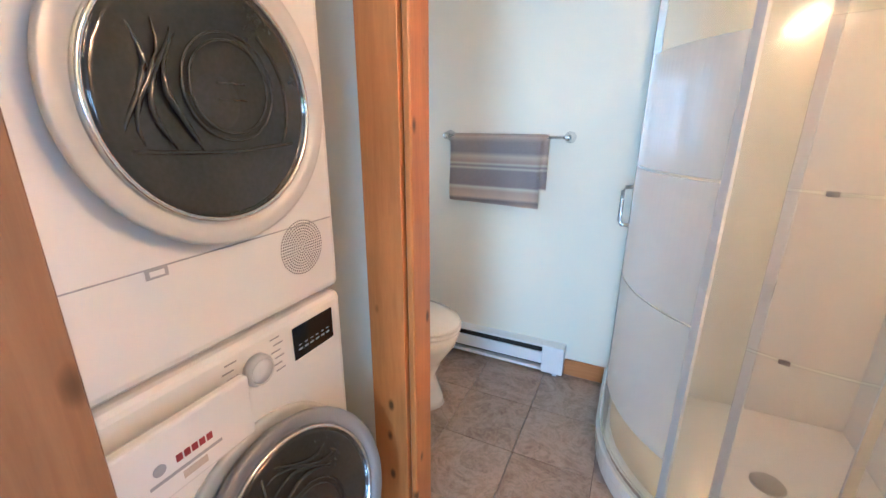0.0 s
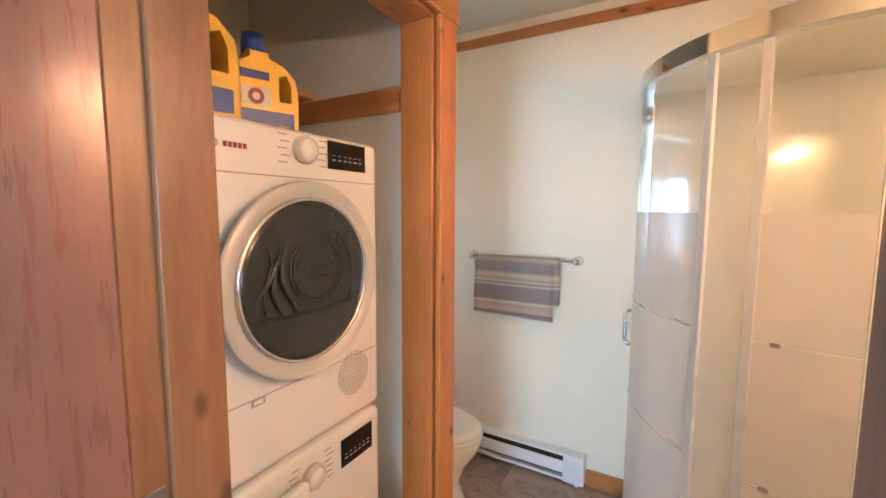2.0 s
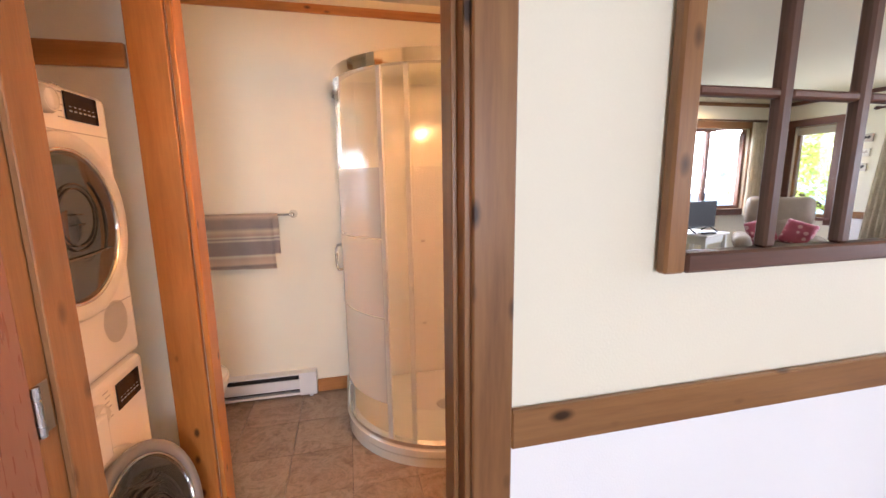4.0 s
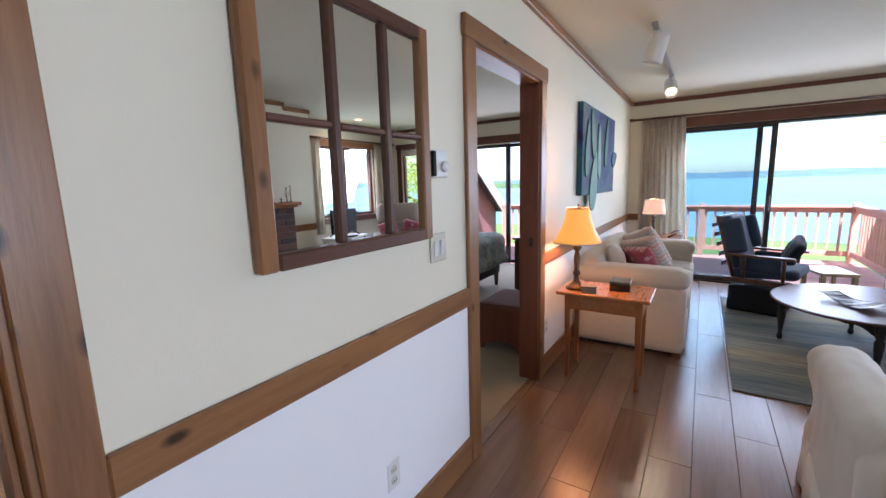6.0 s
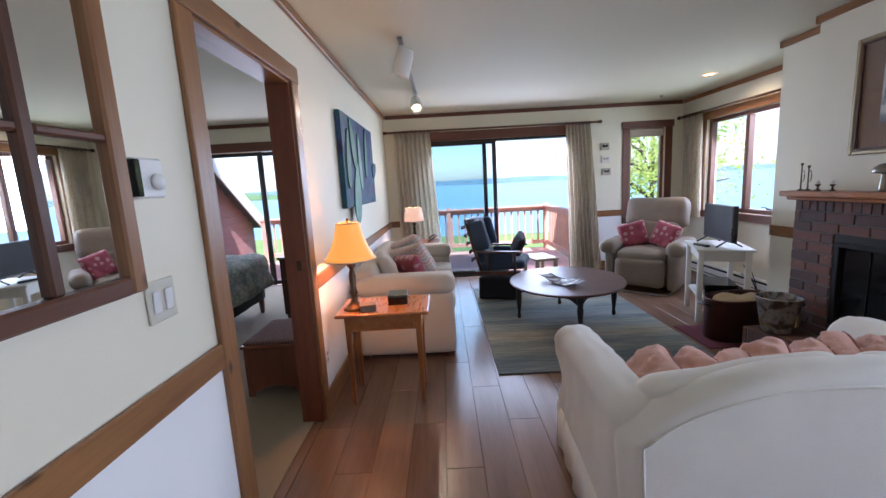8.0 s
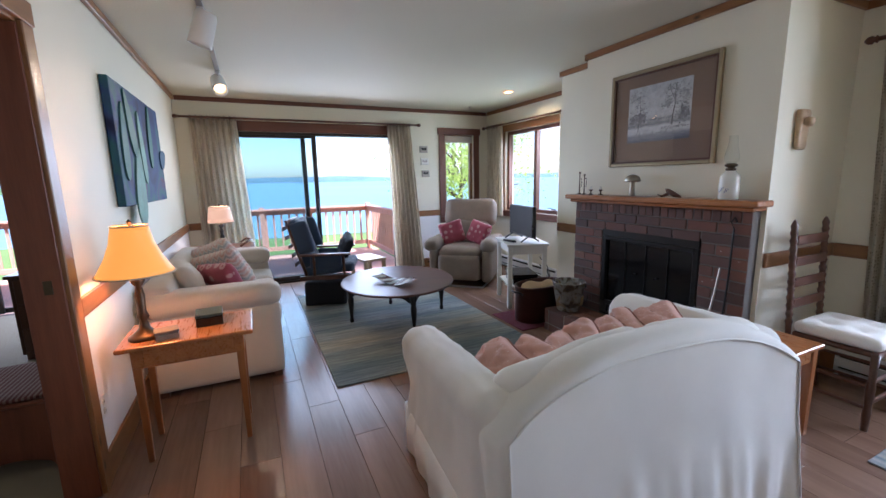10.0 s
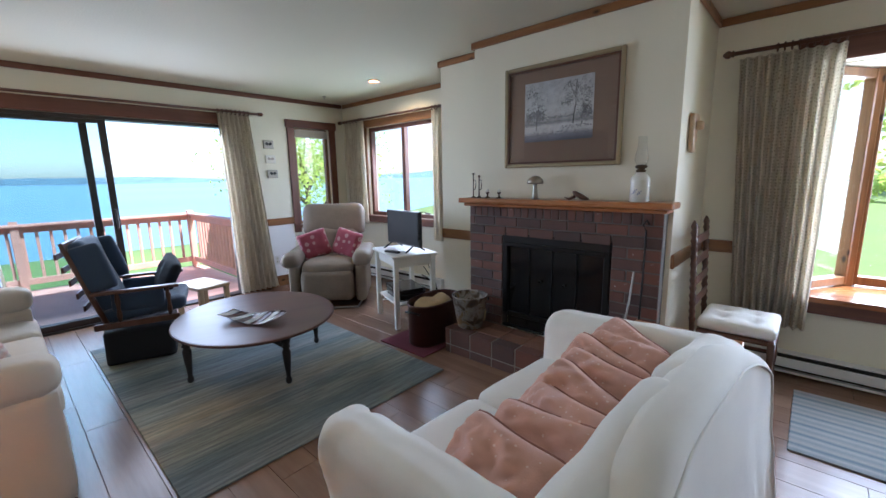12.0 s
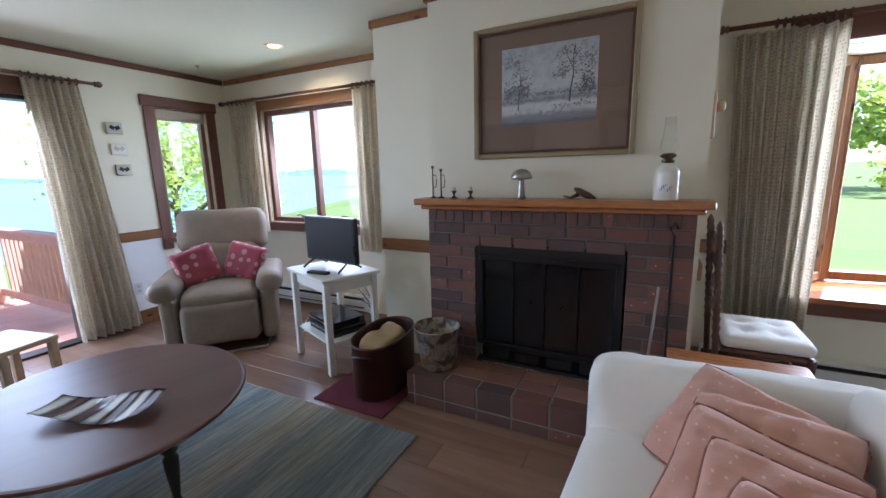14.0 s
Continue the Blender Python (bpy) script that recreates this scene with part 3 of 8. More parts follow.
def patch_quilt(name):
    """Quilt of printed patches in blue, green, cream and rose."""
    m, nt, b = nodes_of(name)
    v = coords(nt)
    vo = nt.nodes.new("ShaderNodeTexVoronoi")
    vo.distance = "CHEBYCHEV"
    vo.inputs["Scale"].default_value, vo.inputs["Randomness"].default_value = 8.0, 0.6
    link(nt, v, vo.inputs["Vector"])
    sp = nt.nodes.new("ShaderNodeSeparateColor")
    link(nt, vo.outputs["Color"], sp.inputs[0])
    c = ramp(nt, sp.outputs[0], [(0.0, (0.10, 0.15, 0.18)), (0.3, (0.20, 0.25, 0.19)), (0.5, (0.46, 0.43, 0.37)), (0.72, (0.17, 0.22, 0.25)), (1.0, (0.40, 0.27, 0.24))])
    n = noise_tex(nt, v, 22, 5, 0.65, 1.0)
    c = mix(nt, 0.5, c, ramp(nt, n, [(0.36, (0.09, 0.13, 0.11)), (0.5, (0.26, 0.29, 0.28)), (0.62, (0.58, 0.54, 0.47))]))
    link(nt, c, b.inputs["Base Color"])
    b.inputs["Roughness"].default_value = 0.95
    bumped(nt, b, n, 0.5, 0.01)
    MATS[name] = m
    return m


QUILT = patch_quilt("patch_quilt")
CURTAIN = dotted("woven_curtain", (0.84, 0.78, 0.67), (0.36, 0.28, 0.18), 48, 0.30)
cn_ = CURTAIN.node_tree
ct_ = cn_.nodes.new("ShaderNodeBsdfTranslucent")
ct_.inputs[0].default_value = (0.78, 0.68, 0.52, 1)
cm_ = cn_.nodes.new("ShaderNodeMixShader")
cm_.inputs[0].default_value = 0.28
link(cn_, cn_.nodes["Principled BSDF"].outputs[0], cm_.inputs[1])
link(cn_, ct_.outputs[0], cm_.inputs[2])
link(cn_, cm_.outputs[0], cn_.nodes["Material Output"].inputs[0])
RUG = striped("striped_wool_rug", "x", [(0.0, (0.232, 0.242, 0.203)), (0.10, (0.164, 0.181, 0.170)), (0.16, (0.273, 0.268, 0.224)), (0.22, (0.342, 0.302, 0.217)), (0.33, (0.287, 0.268, 0.211)), (0.38, (0.232, 0.248, 0.224)),
                                       (0.47, (0.273, 0.282, 0.244)), (0.55, (0.143, 0.175, 0.189)), (0.63, (0.219, 0.234, 0.224)), (0.72, (0.164, 0.188, 0.197)), (0.86, (0.123, 0.155, 0.163)), (1.0, (0.232, 0.242, 0.203))], period=1.3, warp=0.30, streak=0.55)
SMALL_RUG = striped("blue_rag_rug", "y", [(0.0, (0.22, 0.25, 0.27)), (0.3, (0.34, 0.33, 0.31)), (0.5, (0.13, 0.18, 0.22)), (0.75, (0.35, 0.35, 0.34)), (1.0, (0.22, 0.25, 0.27))], period=0.12, warp=0.03)
TOWEL = striped("striped_towel", "z", [(0.0, (0.77, 0.63, 0.50)), (0.08, (0.40, 0.34, 0.31)), (0.12, (0.79, 0.66, 0.52)), (0.22, (0.69, 0.57, 0.46)), (0.27, (0.85, 0.83, 0.70)), (0.30, (0.45, 0.39, 0.37)),
                                      (0.52, (0.48, 0.43, 0.41)), (0.55, (0.85, 0.83, 0.70)), (0.58, (0.48, 0.42, 0.40)), (0.61, (0.85, 0.83, 0.70)), (0.64, (0.66, 0.53, 0.44)), (0.72, (0.85, 0.78, 0.64)), (0.78, (0.50, 0.45, 0.43)), (0.92, (0.55, 0.48, 0.43)), (1.0, (0.85, 0.73, 0.60))], period=0.33)


def slate_tile(name):
    """Vinyl tile printed like marbled slate; each tile takes its own patch."""
    m, nt, b = nodes_of(name)
    tc = nt.nodes.new("ShaderNodeTexCoord")
    oi = nt.nodes.new("ShaderNodeObjectInfo")
    ad = nt.nodes.new("ShaderNodeVectorMath")
    ad.operation = "MULTIPLY_ADD"
    ad.inputs[1].default_value = (41.0, 77.0, 13.0)
    link(nt, oi.outputs["Random"], ad.inputs[0])
    link(nt, tc.outputs["Object"], ad.inputs[2])
    vec = ad.outputs[0]
    swirl = noise_tex(nt, vec, 4.5, 8, 0.68, 1.6)
    vein = noise_tex(nt, vec, 11, 6, 0.7, 2.5)
    c = ramp(nt, swirl, [(0.30, (0.105, 0.07, 0.05)), (0.43, (0.23, 0.165, 0.12)), (0.54, (0.40, 0.315, 0.24)), (0.64, (0.27, 0.20, 0.15)), (0.75, (0.15, 0.105, 0.08))])
    c = mix(nt, 0.35, c, ramp(nt, vein, [(0.40, (0.12, 0.08, 0.06)), (0.5, (0.45, 0.36, 0.28)), (0.56, (0.22, 0.16, 0.12))]))
    c = mix(nt, 0.22, c, ramp(nt, oi.outputs["Random"], [(0.0, (0.14, 0.10, 0.075)), (1.0, (0.42, 0.34, 0.26))]))
    link(nt, c, b.inputs["Base Color"])
    b.inputs["Roughness"].default_value = 0.34
    bumped(nt, b, vein, 0.10, 0.004)
    MATS[name] = m
    return m


TILE = slate_tile("brown_slate_vinyl")

# ---- soft shapes ----


def rbox(bm, hx, hy, hz, r, n=9, wrinkle=0.0, bulge=0.0, m=None, seed=0.0):
    """Rounded soft block of half sizes hx, hy, hz."""
    g = bmesh.ops.create_cube(bm, size=2.0)
    es = list({e for v in g["verts"] for e in v.link_edges})
    before = set(bm.verts) - set(g["verts"])
    bmesh.ops.subdivide_edges(bm, edges=es, cuts=n, use_grid_fill=True)
    vs = [v for v in bm.verts if v not in before]
    h = Vector((hx, hy, hz))
    r = min(r, hx, hy, hz)
    for v in vs:
        q = Vector([math.copysign(abs(c) ** 0.8, c) for c in v.co])
        p = Vector([q[i] * h[i] for i in range(3)])
        inner = Vector([max(-h[i] + r, min(h[i] - r, p[i])) for i in range(3)])
        d = p - inner
        if d.length > 1e-6:
            p = inner + d.normalized() * r
        if bulge:
            p.z += math.copysign(bulge, p.z) * (1 - q.x ** 2) * (1 - q.y ** 2) * (1 if abs(p.z) > hz * 0.4 else abs(p.z) / (hz * 0.4))
        if wrinkle:
            p += wrinkle * noise.noise_vector(p * 7 + Vector((seed, seed * 2, seed * 3)))
        v.co = p
    if m is not None:
        bmesh.ops.transform(bm, matrix=m, verts=vs)
    return vs


def soft(name, size, loc, mat, parent=None, r=0.06, wrinkle=0.006, bulge=0.0, rot=(0, 0, 0), n=9, seed=0.0, label=""):
    bm = fresh()
    rbox(bm, size[0] / 2, size[1] / 2, size[2] / 2, r, n, wrinkle, bulge, pose(*loc, *rot), seed)
    return part(name, bm, mat, parent, label, smooth=True)


def pillow_mesh(bm, w, h, t, seed=0.0, n=16, rumple=0.0):
    """A stuffed square cushion in the xz plane, with pinched corners."""
    rows = []
    for side in (1, -1):
        grid = []
        for i in range(n + 1):
            row = []
            for j in range(n + 1):
                u, v = 2 * i / n - 1, 2 * j / n - 1
                pin = 1 - 0.09 * (1 - u * u) * abs(v) ** 3 - 0.09 * (1 - v * v) * abs(u) ** 3
                pin *= 1 - 0.09 * abs(u * v) ** 5
                th = t / 2 * max(0.0, (1 - u ** 4) * (1 - v ** 4)) ** 0.42
                th *= 1 + 0.25 * noise.noise(Vector((u * 2 + seed, v * 2, seed)))
                th += rumple * (1 - u ** 6) * (1 - v ** 6) * (noise.noise(Vector((u * 3.2 + v * 1.8, v * 4.0 - u, seed * 3 + side))) + 0.6 * noise.noise(Vector((u * 8 - v * 3, v * 7, seed * 5 + side))))
                row.append(bm.verts.new((u * w / 2 * pin, side * th, v * h / 2 * pin)))
            grid.append(row)
        rows.append(grid)
        for i in range(n):
            for j in range(n):
                f = (grid[i][j], grid[i + 1][j], grid[i + 1][j + 1], grid[i][j + 1])
                bm.faces.new(f if side < 0 else f[::-1])
    bmesh.ops.remove_doubles(bm, verts=bm.verts, dist=1e-4)


def cushion(name, w, h, t, m, mat, label, group="", piping=None, seed=0.0, rumple=0.006, n=18):
    bm = fresh()
    pillow_mesh(bm, w, h, t, seed, n, rumple)
    me_ob = part(name, bm, mat, None, label, smooth=True)
    me_ob.matrix_world = m
    tagged(me_ob, "", "cushion", group)
    if piping:
        bm = fresh()
        pts = []
        for k in range(48):
            a = 2 * math.pi * k / 48
            c, s = math.cos(a), math.sin(a)
            big = max(abs(c), abs(s))
            u, v = c / big, s / big
            pin = 1 - 0.09 * (1 - u * u) * abs(v) ** 3 - 0.09 * (1 - v * v) * abs(u) ** 3
            pin *= 1 - 0.09 * abs(u * v) ** 5
            pts.append((u * w / 2 * pin, 0, v * h / 2 * pin))
        tube(bm, pts, 0.0055, 6, closed=True)
        part("piping", bm, piping, me_ob, "", smooth=True)
    return me_ob


def curtain(name, along, a0, a1, b0, b1, plane, z0, z1, pleats, label, group):
    """A pleated hanging panel from a0..a1 at the top to b0..b1 at the foot."""
    bm = fresh()
    nu, nv = pleats * 10, 14
    grid = []
    for i in range(nu + 1):
        u = i / nu
        row = []
        for j in range(nv + 1):
            v = j / nv
            a = (a0 + (a1 - a0) * u) * v + (b0 + (b1 - b0) * u) * (1 - v)
            amp = 0.035 * (0.75 + 0.4 * (1 - v)) * (1 + 0.5 * noise.noise(Vector((u * 9, v * 1.2, plane))))
            d = amp * math.sin(u * pleats * 2 * math.pi + 0.6 * noise.noise(Vector((u * 5, v * 2, 3.0))))
            z = z0 + (z1 - z0) * v
            row.append(bm.verts.new((a, plane + d, z) if along == "x" else (plane + d, a, z)))
        grid.append(row)
    fs = []
    for i in range(nu):
        for j in range(nv):
            fs.append(bm.faces.new((grid[i][j], grid[i + 1][j], grid[i + 1][j + 1], grid[i][j + 1])))
    bmesh.ops.solidify(bm, geom=fs, thickness=0.006)
    ob = part(name, bm, CURTAIN, None, label, smooth=True)
    return tagged(ob, "", "curtain", group)


def rod(name, p, q, label, rings=()):
    e = thing(name, Matrix.Translation(p), label, "curtain rod")
    d = Vector(q) - Vector(p)
    bm = fresh()
    cyl(bm, (0, 0, 0), d, 0.014, seg=12)
    part("pole", bm, WALNUT_X, e, smooth=True)
    n = d.normalized()
    turn = n.to_track_quat("Z", "Y").to_matrix().to_4x4()
    for a, b, count in rings:
        for k in range(count):
            c = n * (a + (b - a) * k / (count - 1))
            bm = fresh()
            tube(bm, [Matrix.Translation(c - Vector((0, 0, 0.006))) @ turn @ Vector((0.024 * math.cos(2 * math.pi * j / 14), 0.024 * math.sin(2 * math.pi * j / 14), 0)) for j in range(14)], 0.005, 6, closed=True)
            part("curtain_ring", bm, WALNUT_X, e, smooth=True)
    for c, s in ((Vector((0, 0, 0)), -1), (d, 1)):
        bm = fresh()
        lathe(bm, [(0.014, 0), (0.024, 0.008), (0.014, 0.018), (0.026, 0.03), (0.022, 0.05), (0.008, 0.064), (0.0, 0.068)], 14,
              Matrix.Translation(c) @ (n * s).to_track_quat("Z", "Y").to_matrix().to_4x4())
        part("finial", bm, WALNUT_X, e, smooth=True)
    return e


# ---- windows and sliding doors ----


def pane_unit(name, m, w, h, frame_mat, fw=0.05, fd=0.05, mullions=(), glass_mat_=None):
    """A glazed frame, w wide along local x, h high, with upright mullions."""
    e = tagged(new(name), kind="structure")
    e.matrix_world = m
    for nm, d in (("stile", (0, fw, -fd / 2, fd / 2, 0, h)), ("stile", (w - fw, w, -fd / 2, fd / 2, 0, h)),
                  ("bottom_rail", (fw, w - fw, -fd / 2, fd / 2, 0, fw)), ("top_rail", (fw, w - fw, -fd / 2, fd / 2, h - fw, h))):
        boxed(nm, d, frame_mat, e, bevel=0.004)
    for c in mullions:
        boxed("mullion", (c - fw * 0.6, c + fw * 0.6, -fd / 2, fd / 2, fw, h - fw), frame_mat, e, bevel=0.004)
    cuts = [fw, *[x for c in mullions for x in (c - fw * 0.6, c + fw * 0.6)], w - fw]
    for a, b in zip(cuts[::2], cuts[1::2]):
        g = boxed("pane", (a, b, -0.003, 0.003, fw, h - fw), glass_mat_ or GLASS, e, bevel=0)
        g.visible_shadow = False
    return e


def along_y(x, y0, z):
    return Matrix.Translation((x, y0, z)) @ pose(0, 0, 0, 0, 0, 90)


# living-room slider: outer fixed panel and inner sliding panel, dark bronze
# the inner panel is slid back over the fixed one, so the southern half stands open
TINT = glass_mat("bronze_tinted_glass", 0.0, (0.80, 0.86, 0.88))
pane_unit("sliding_door_fixed", along_y(XE + 0.105, -1.515, 0.02), 1.09, 2.04, BRONZE, 0.06, 0.035, glass_mat_=TINT)
pane_unit("sliding_door_panel", along_y(XE + 0.05, -1.655, 0.02), 1.22, 2.04, BRONZE, 0.06, 0.035, glass_mat_=TINT)
struct("sliding_door_head", (XE + 0.005, XE + 0.145, SL0, SL1, 2.035, 2.068), BRONZE)
struct("sliding_door_jamb", (XE + 0.005, XE + 0.145, SL0, SL0 + 0.03, 0.019, 2.034), BRONZE)
struct("sliding_door_sill", (XE + 0.005, XE + 0.145, SL0, SL1, -0.01, 0.019), BRONZE)
bm = fresh()
tube(bm, [(XE + 0.034, -1.625, 0.95), (XE + 0.005, -1.625, 0.97), (XE + 0.005, -1.625, 1.15), (XE + 0.034, -1.625, 1.17)], 0.011, 8)
tagged(part("door_pull", bm, BRONZE), kind="structure")
pane_unit("bedroom_slider_fixed", along_y(XE + 0.095, 0.75, 0.02), 1.2, 2.04, BRONZE, 0.055, 0.035)
pane_unit("bedroom_slider_panel", along_y(XE + 0.05, 1.85, 0.02), 1.2, 2.04, BRONZE, 0.055, 0.035)
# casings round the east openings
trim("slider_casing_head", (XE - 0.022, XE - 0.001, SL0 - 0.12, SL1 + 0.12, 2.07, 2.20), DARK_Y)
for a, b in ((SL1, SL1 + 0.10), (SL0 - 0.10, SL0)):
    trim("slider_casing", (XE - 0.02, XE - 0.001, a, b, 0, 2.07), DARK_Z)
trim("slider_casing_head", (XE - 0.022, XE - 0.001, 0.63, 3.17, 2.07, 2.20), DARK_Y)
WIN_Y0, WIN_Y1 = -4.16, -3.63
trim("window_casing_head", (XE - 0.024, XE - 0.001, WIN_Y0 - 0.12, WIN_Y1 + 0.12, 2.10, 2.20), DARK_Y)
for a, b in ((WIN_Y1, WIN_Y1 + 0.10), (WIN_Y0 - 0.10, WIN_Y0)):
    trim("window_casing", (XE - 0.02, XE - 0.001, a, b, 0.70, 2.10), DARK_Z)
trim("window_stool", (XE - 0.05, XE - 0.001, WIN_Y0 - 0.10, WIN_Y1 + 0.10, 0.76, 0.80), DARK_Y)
pane_unit("window_small", along_y(XE + 0.07, WIN_Y0, 0.80), WIN_Y1 - WIN_Y0, 1.30, TRIM_Z, 0.045, 0.06)
sh = thing("roman_shade", Matrix.Translation((XE + 0.02, -3.895, 2.03)), "folded beige roman shade at the window head", "blind")
for k in range(3):
    soft("fold", (0.035, 0.50, 0.05), (0, 0, -0.03 * k + 0.03), BEIGE, sh, r=0.015, n=4)
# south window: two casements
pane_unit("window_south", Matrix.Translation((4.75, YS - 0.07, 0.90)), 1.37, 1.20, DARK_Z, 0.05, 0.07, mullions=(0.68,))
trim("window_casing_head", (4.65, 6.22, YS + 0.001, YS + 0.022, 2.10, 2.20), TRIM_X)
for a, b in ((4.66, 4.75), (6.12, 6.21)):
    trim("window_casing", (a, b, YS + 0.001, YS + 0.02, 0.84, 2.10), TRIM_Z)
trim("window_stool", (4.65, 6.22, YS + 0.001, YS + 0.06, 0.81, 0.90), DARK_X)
for x in (5.62, 5.0):
    bm = fresh()
    box(bm, x - 0.04, x + 0.04, YS - 0.035, YS - 0.01, 0.955, 0.975, 0.004)
    tube(bm, [(x, YS - 0.02, 0.97), (x + 0.05, YS - 0.005, 0.985), (x + 0.10, YS - 0.005, 0.98)], 0.006, 6)
    tagged(part("casement_crank", bm, BRONZE), kind="structure")

# bay window with a seat
BAYW = [Vector((1.44, YS - 0.10, 0)), Vector((1.20, -4.90, 0)), Vector((0.0, -4.97, 0)), Vector((-0.37, YS - 0.10, 0))]
for i, (p, q) in enumerate(zip(BAYW, BAYW[1:])):
    d = p - q
    ang = math.degrees(math.atan2(d.y, d.x))
    pane_unit("bay_window", Matrix.Translation((q.x, q.y, 0.60)) @ pose(0, 0, 0, 0, 0, ang), d.length, 1.47, TRIM_Z, 0.06, 0.07)
for p in BAYW[1:3]:
    bm = fresh()
    cyl(bm, (p.x, p.y, 0.58), (p.x, p.y, 2.10), 0.055, seg=8)
    tagged(part("bay_post", bm, TRIM_Z), kind="structure")
bm = fresh()
low = [bm.verts.new((p.x, p.y - (0.05 if 0 < i < 3 else 0), 0.55)) for i, p in enumerate(BAYW)]
low += [bm.verts.new((-0.40, YS + 0.05, 0.55)), bm.verts.new((1.47, YS + 0.05, 0.55))]
f = bm.faces.new(low)
g = bmesh.ops.extrude_face_region(bm, geom=[f])
bmesh.ops.translate(bm, vec=(0, 0, 0.035), verts=[v for v in g["geom"] if isinstance(v, bmesh.types.BMVert)])
bmesh.ops.recalc_face_normals(bm, faces=bm.faces)
tagged(part("bay_seat", bm, OAK), kind="structure")
bm = fresh()
top = [bm.verts.new((p.x, p.y - (0.08 if 0 < i < 3 else 0), 2.075)) for i, p in enumerate(BAYW)]
f = bm.faces.new(top)
g = bmesh.ops.extrude_face_region(bm, geom=[f])
bmesh.ops.translate(bm, vec=(0, 0, 0.2), verts=[v for v in g["geom"] if isinstance(v, bmesh.types.BMVert)])
bmesh.ops.recalc_face_normals(bm, faces=bm.faces)
tagged(part("bay_soffit", bm, PAINT), kind="structure")
bm = fresh()
under = [bm.verts.new((p.x, p.y - (0.04 if 0 < i < 3 else 0), 0.20)) for i, p in enumerate(BAYW)]
f = bm.faces.new(under)
g = bmesh.ops.extrude_face_region(bm, geom=[f])
bmesh.ops.translate(bm, vec=(0, 0, 0.348), verts=[v for v in g["geom"] if isinstance(v, bmesh.types.BMVert)])
bmesh.ops.recalc_face_normals(bm, faces=bm.faces)
tagged(part("bay_base", bm, SIDING), kind="structure")
trim("bay_apron", (-0.40, 1.47, YS + 0.001, YS + 0.025, 0.465, 0.548), DARK_X)
trim("bay_casing_head", (-0.50, 1.60, YS + 0.001, YS + 0.022, 2.08, 2.24), DARK_X)

# curtains and rods
rod("curtain_rod", (XE - 0.09, -3.13, 2.215), (XE - 0.09, -0.06, 2.215), "dark wooden curtain rod with turned finials over the sliding door", ((0.12, 0.46, 8), (2.46, 2.95, 9)))
curtain("curtain", "y", -0.68, -0.16, -0.80, -0.16, XE - 0.085, 0.03, 2.20, 8, "beige woven pleated curtain hanging beside the sliding door", "slider curtains")
curtain("curtain", "y", -3.02, -2.66, -3.20, -2.72, XE - 0.085, 0.03, 2.20, 7, "beige woven pleated curtain hanging beside the sliding door", "slider curtains")
rod("curtain_rod", (4.40, YS + 0.09, 2.205), (6.60, YS + 0.09, 2.205), "dark wooden curtain rod over the corner window", ((0.06, 0.38, 7), (1.70, 2.10, 7)))
curtain("curtain", "x", 6.08, 6.52, 6.05, 6.50, YS + 0.085, 0.80, 2.19, 6, "short beige woven curtain at the corner window", "short curtains")
curtain("curtain", "x", 4.44, 4.80, 4.42, 4.80, YS + 0.085, 0.66, 2.19, 5, "short beige woven curtain at the corner window", "short curtains")
rod("curtain_rod", (-1.1, YS + 0.09, 2.205), (1.93, YS + 0.09, 2.205), "dark wooden curtain rod over the bay window", ((2.48, 2.80, 10), (0.25, 0.8, 9)))
curtain("curtain", "x", 1.37, 1.895, 1.385, 1.80, YS + 0.09, 0.36, 2.165, 9, "beige woven pleated curtain beside the bay window", "bay curtains")
curtain("curtain", "x", -0.9, -0.25, -0.85, -0.38, YS + 0.09, 0.30, 2.20, 9, "beige woven pleated curtain beside the bay window", "bay curtains")

# ---- hall: mirror, thermostat, switches ----
mw = thing("window_mirror", Matrix.Translation((0.775, -0.004, 1.195)), "old brown six-pane window frame with mirror panes on the wall", "mirror")
MW, MH = 0.755, 0.775
for nm, d in (("stile", (0, 0.055, -0.032, 0, 0, MH)), ("stile", (MW - 0.05, MW, -0.032, 0, 0, MH)),
              ("bottom_rail", (0.055, MW - 0.05, -0.034, 0, 0, 0.045)), ("top_rail", (0.055, MW - 0.05, -0.032, 0, MH - 0.045, MH))):
    boxed(nm, d, TRIM_Z if nm == "stile" else WALNUT_X, mw, bevel=0.006)
for c in (0.285, 0.515):
    boxed("mullion", (c - 0.016, c + 0.016, -0.028, -0.002, 0.045, MH - 0.045), WALNUT_Z, mw, bevel=0.006)
cols = ((0.055, 0.269), (0.301, 0.499), (0.531, MW - 0.05))
for a, b in cols:
    boxed("muntin", (a, b, -0.026, -0.002, 0.375, 0.395), WALNUT_X, mw, bevel=0.005)
for k, (a, b) in enumerate(cols):
    for z0, z1 in ((0.046, 0.374), (0.396, MH - 0.046)):
        boxed("mirror_pane", (a, b, -0.012, -0.008, z0, z1), MIRROR, mw, "silver mirror pane", bevel=0)
th = thing("thermostat", Matrix.Translation((1.62, -0.001, 1.488)), "white wall thermostat with a round dial", "thermostat")
boxed("base", (-0.055, 0.055, -0.02, 0, -0.055, 0.055), WHITE_GLOSS, th, bevel=0.006, seg=2)
boxed("side_band", (-0.062, -0.038, -0.026, -0.002, -0.05, 0.05), BLACK_GLOSS, th, bevel=0.003)
bm = fresh()
lathe(bm, [(0.020, 0), (0.024, 0.006), (0.022, 0.014), (0, 0.016)], 20, pose(0.02, -0.02, -0.01, 90, 0, 0))
part("dial", bm, WHITE_GLOSS, th, smooth=True)
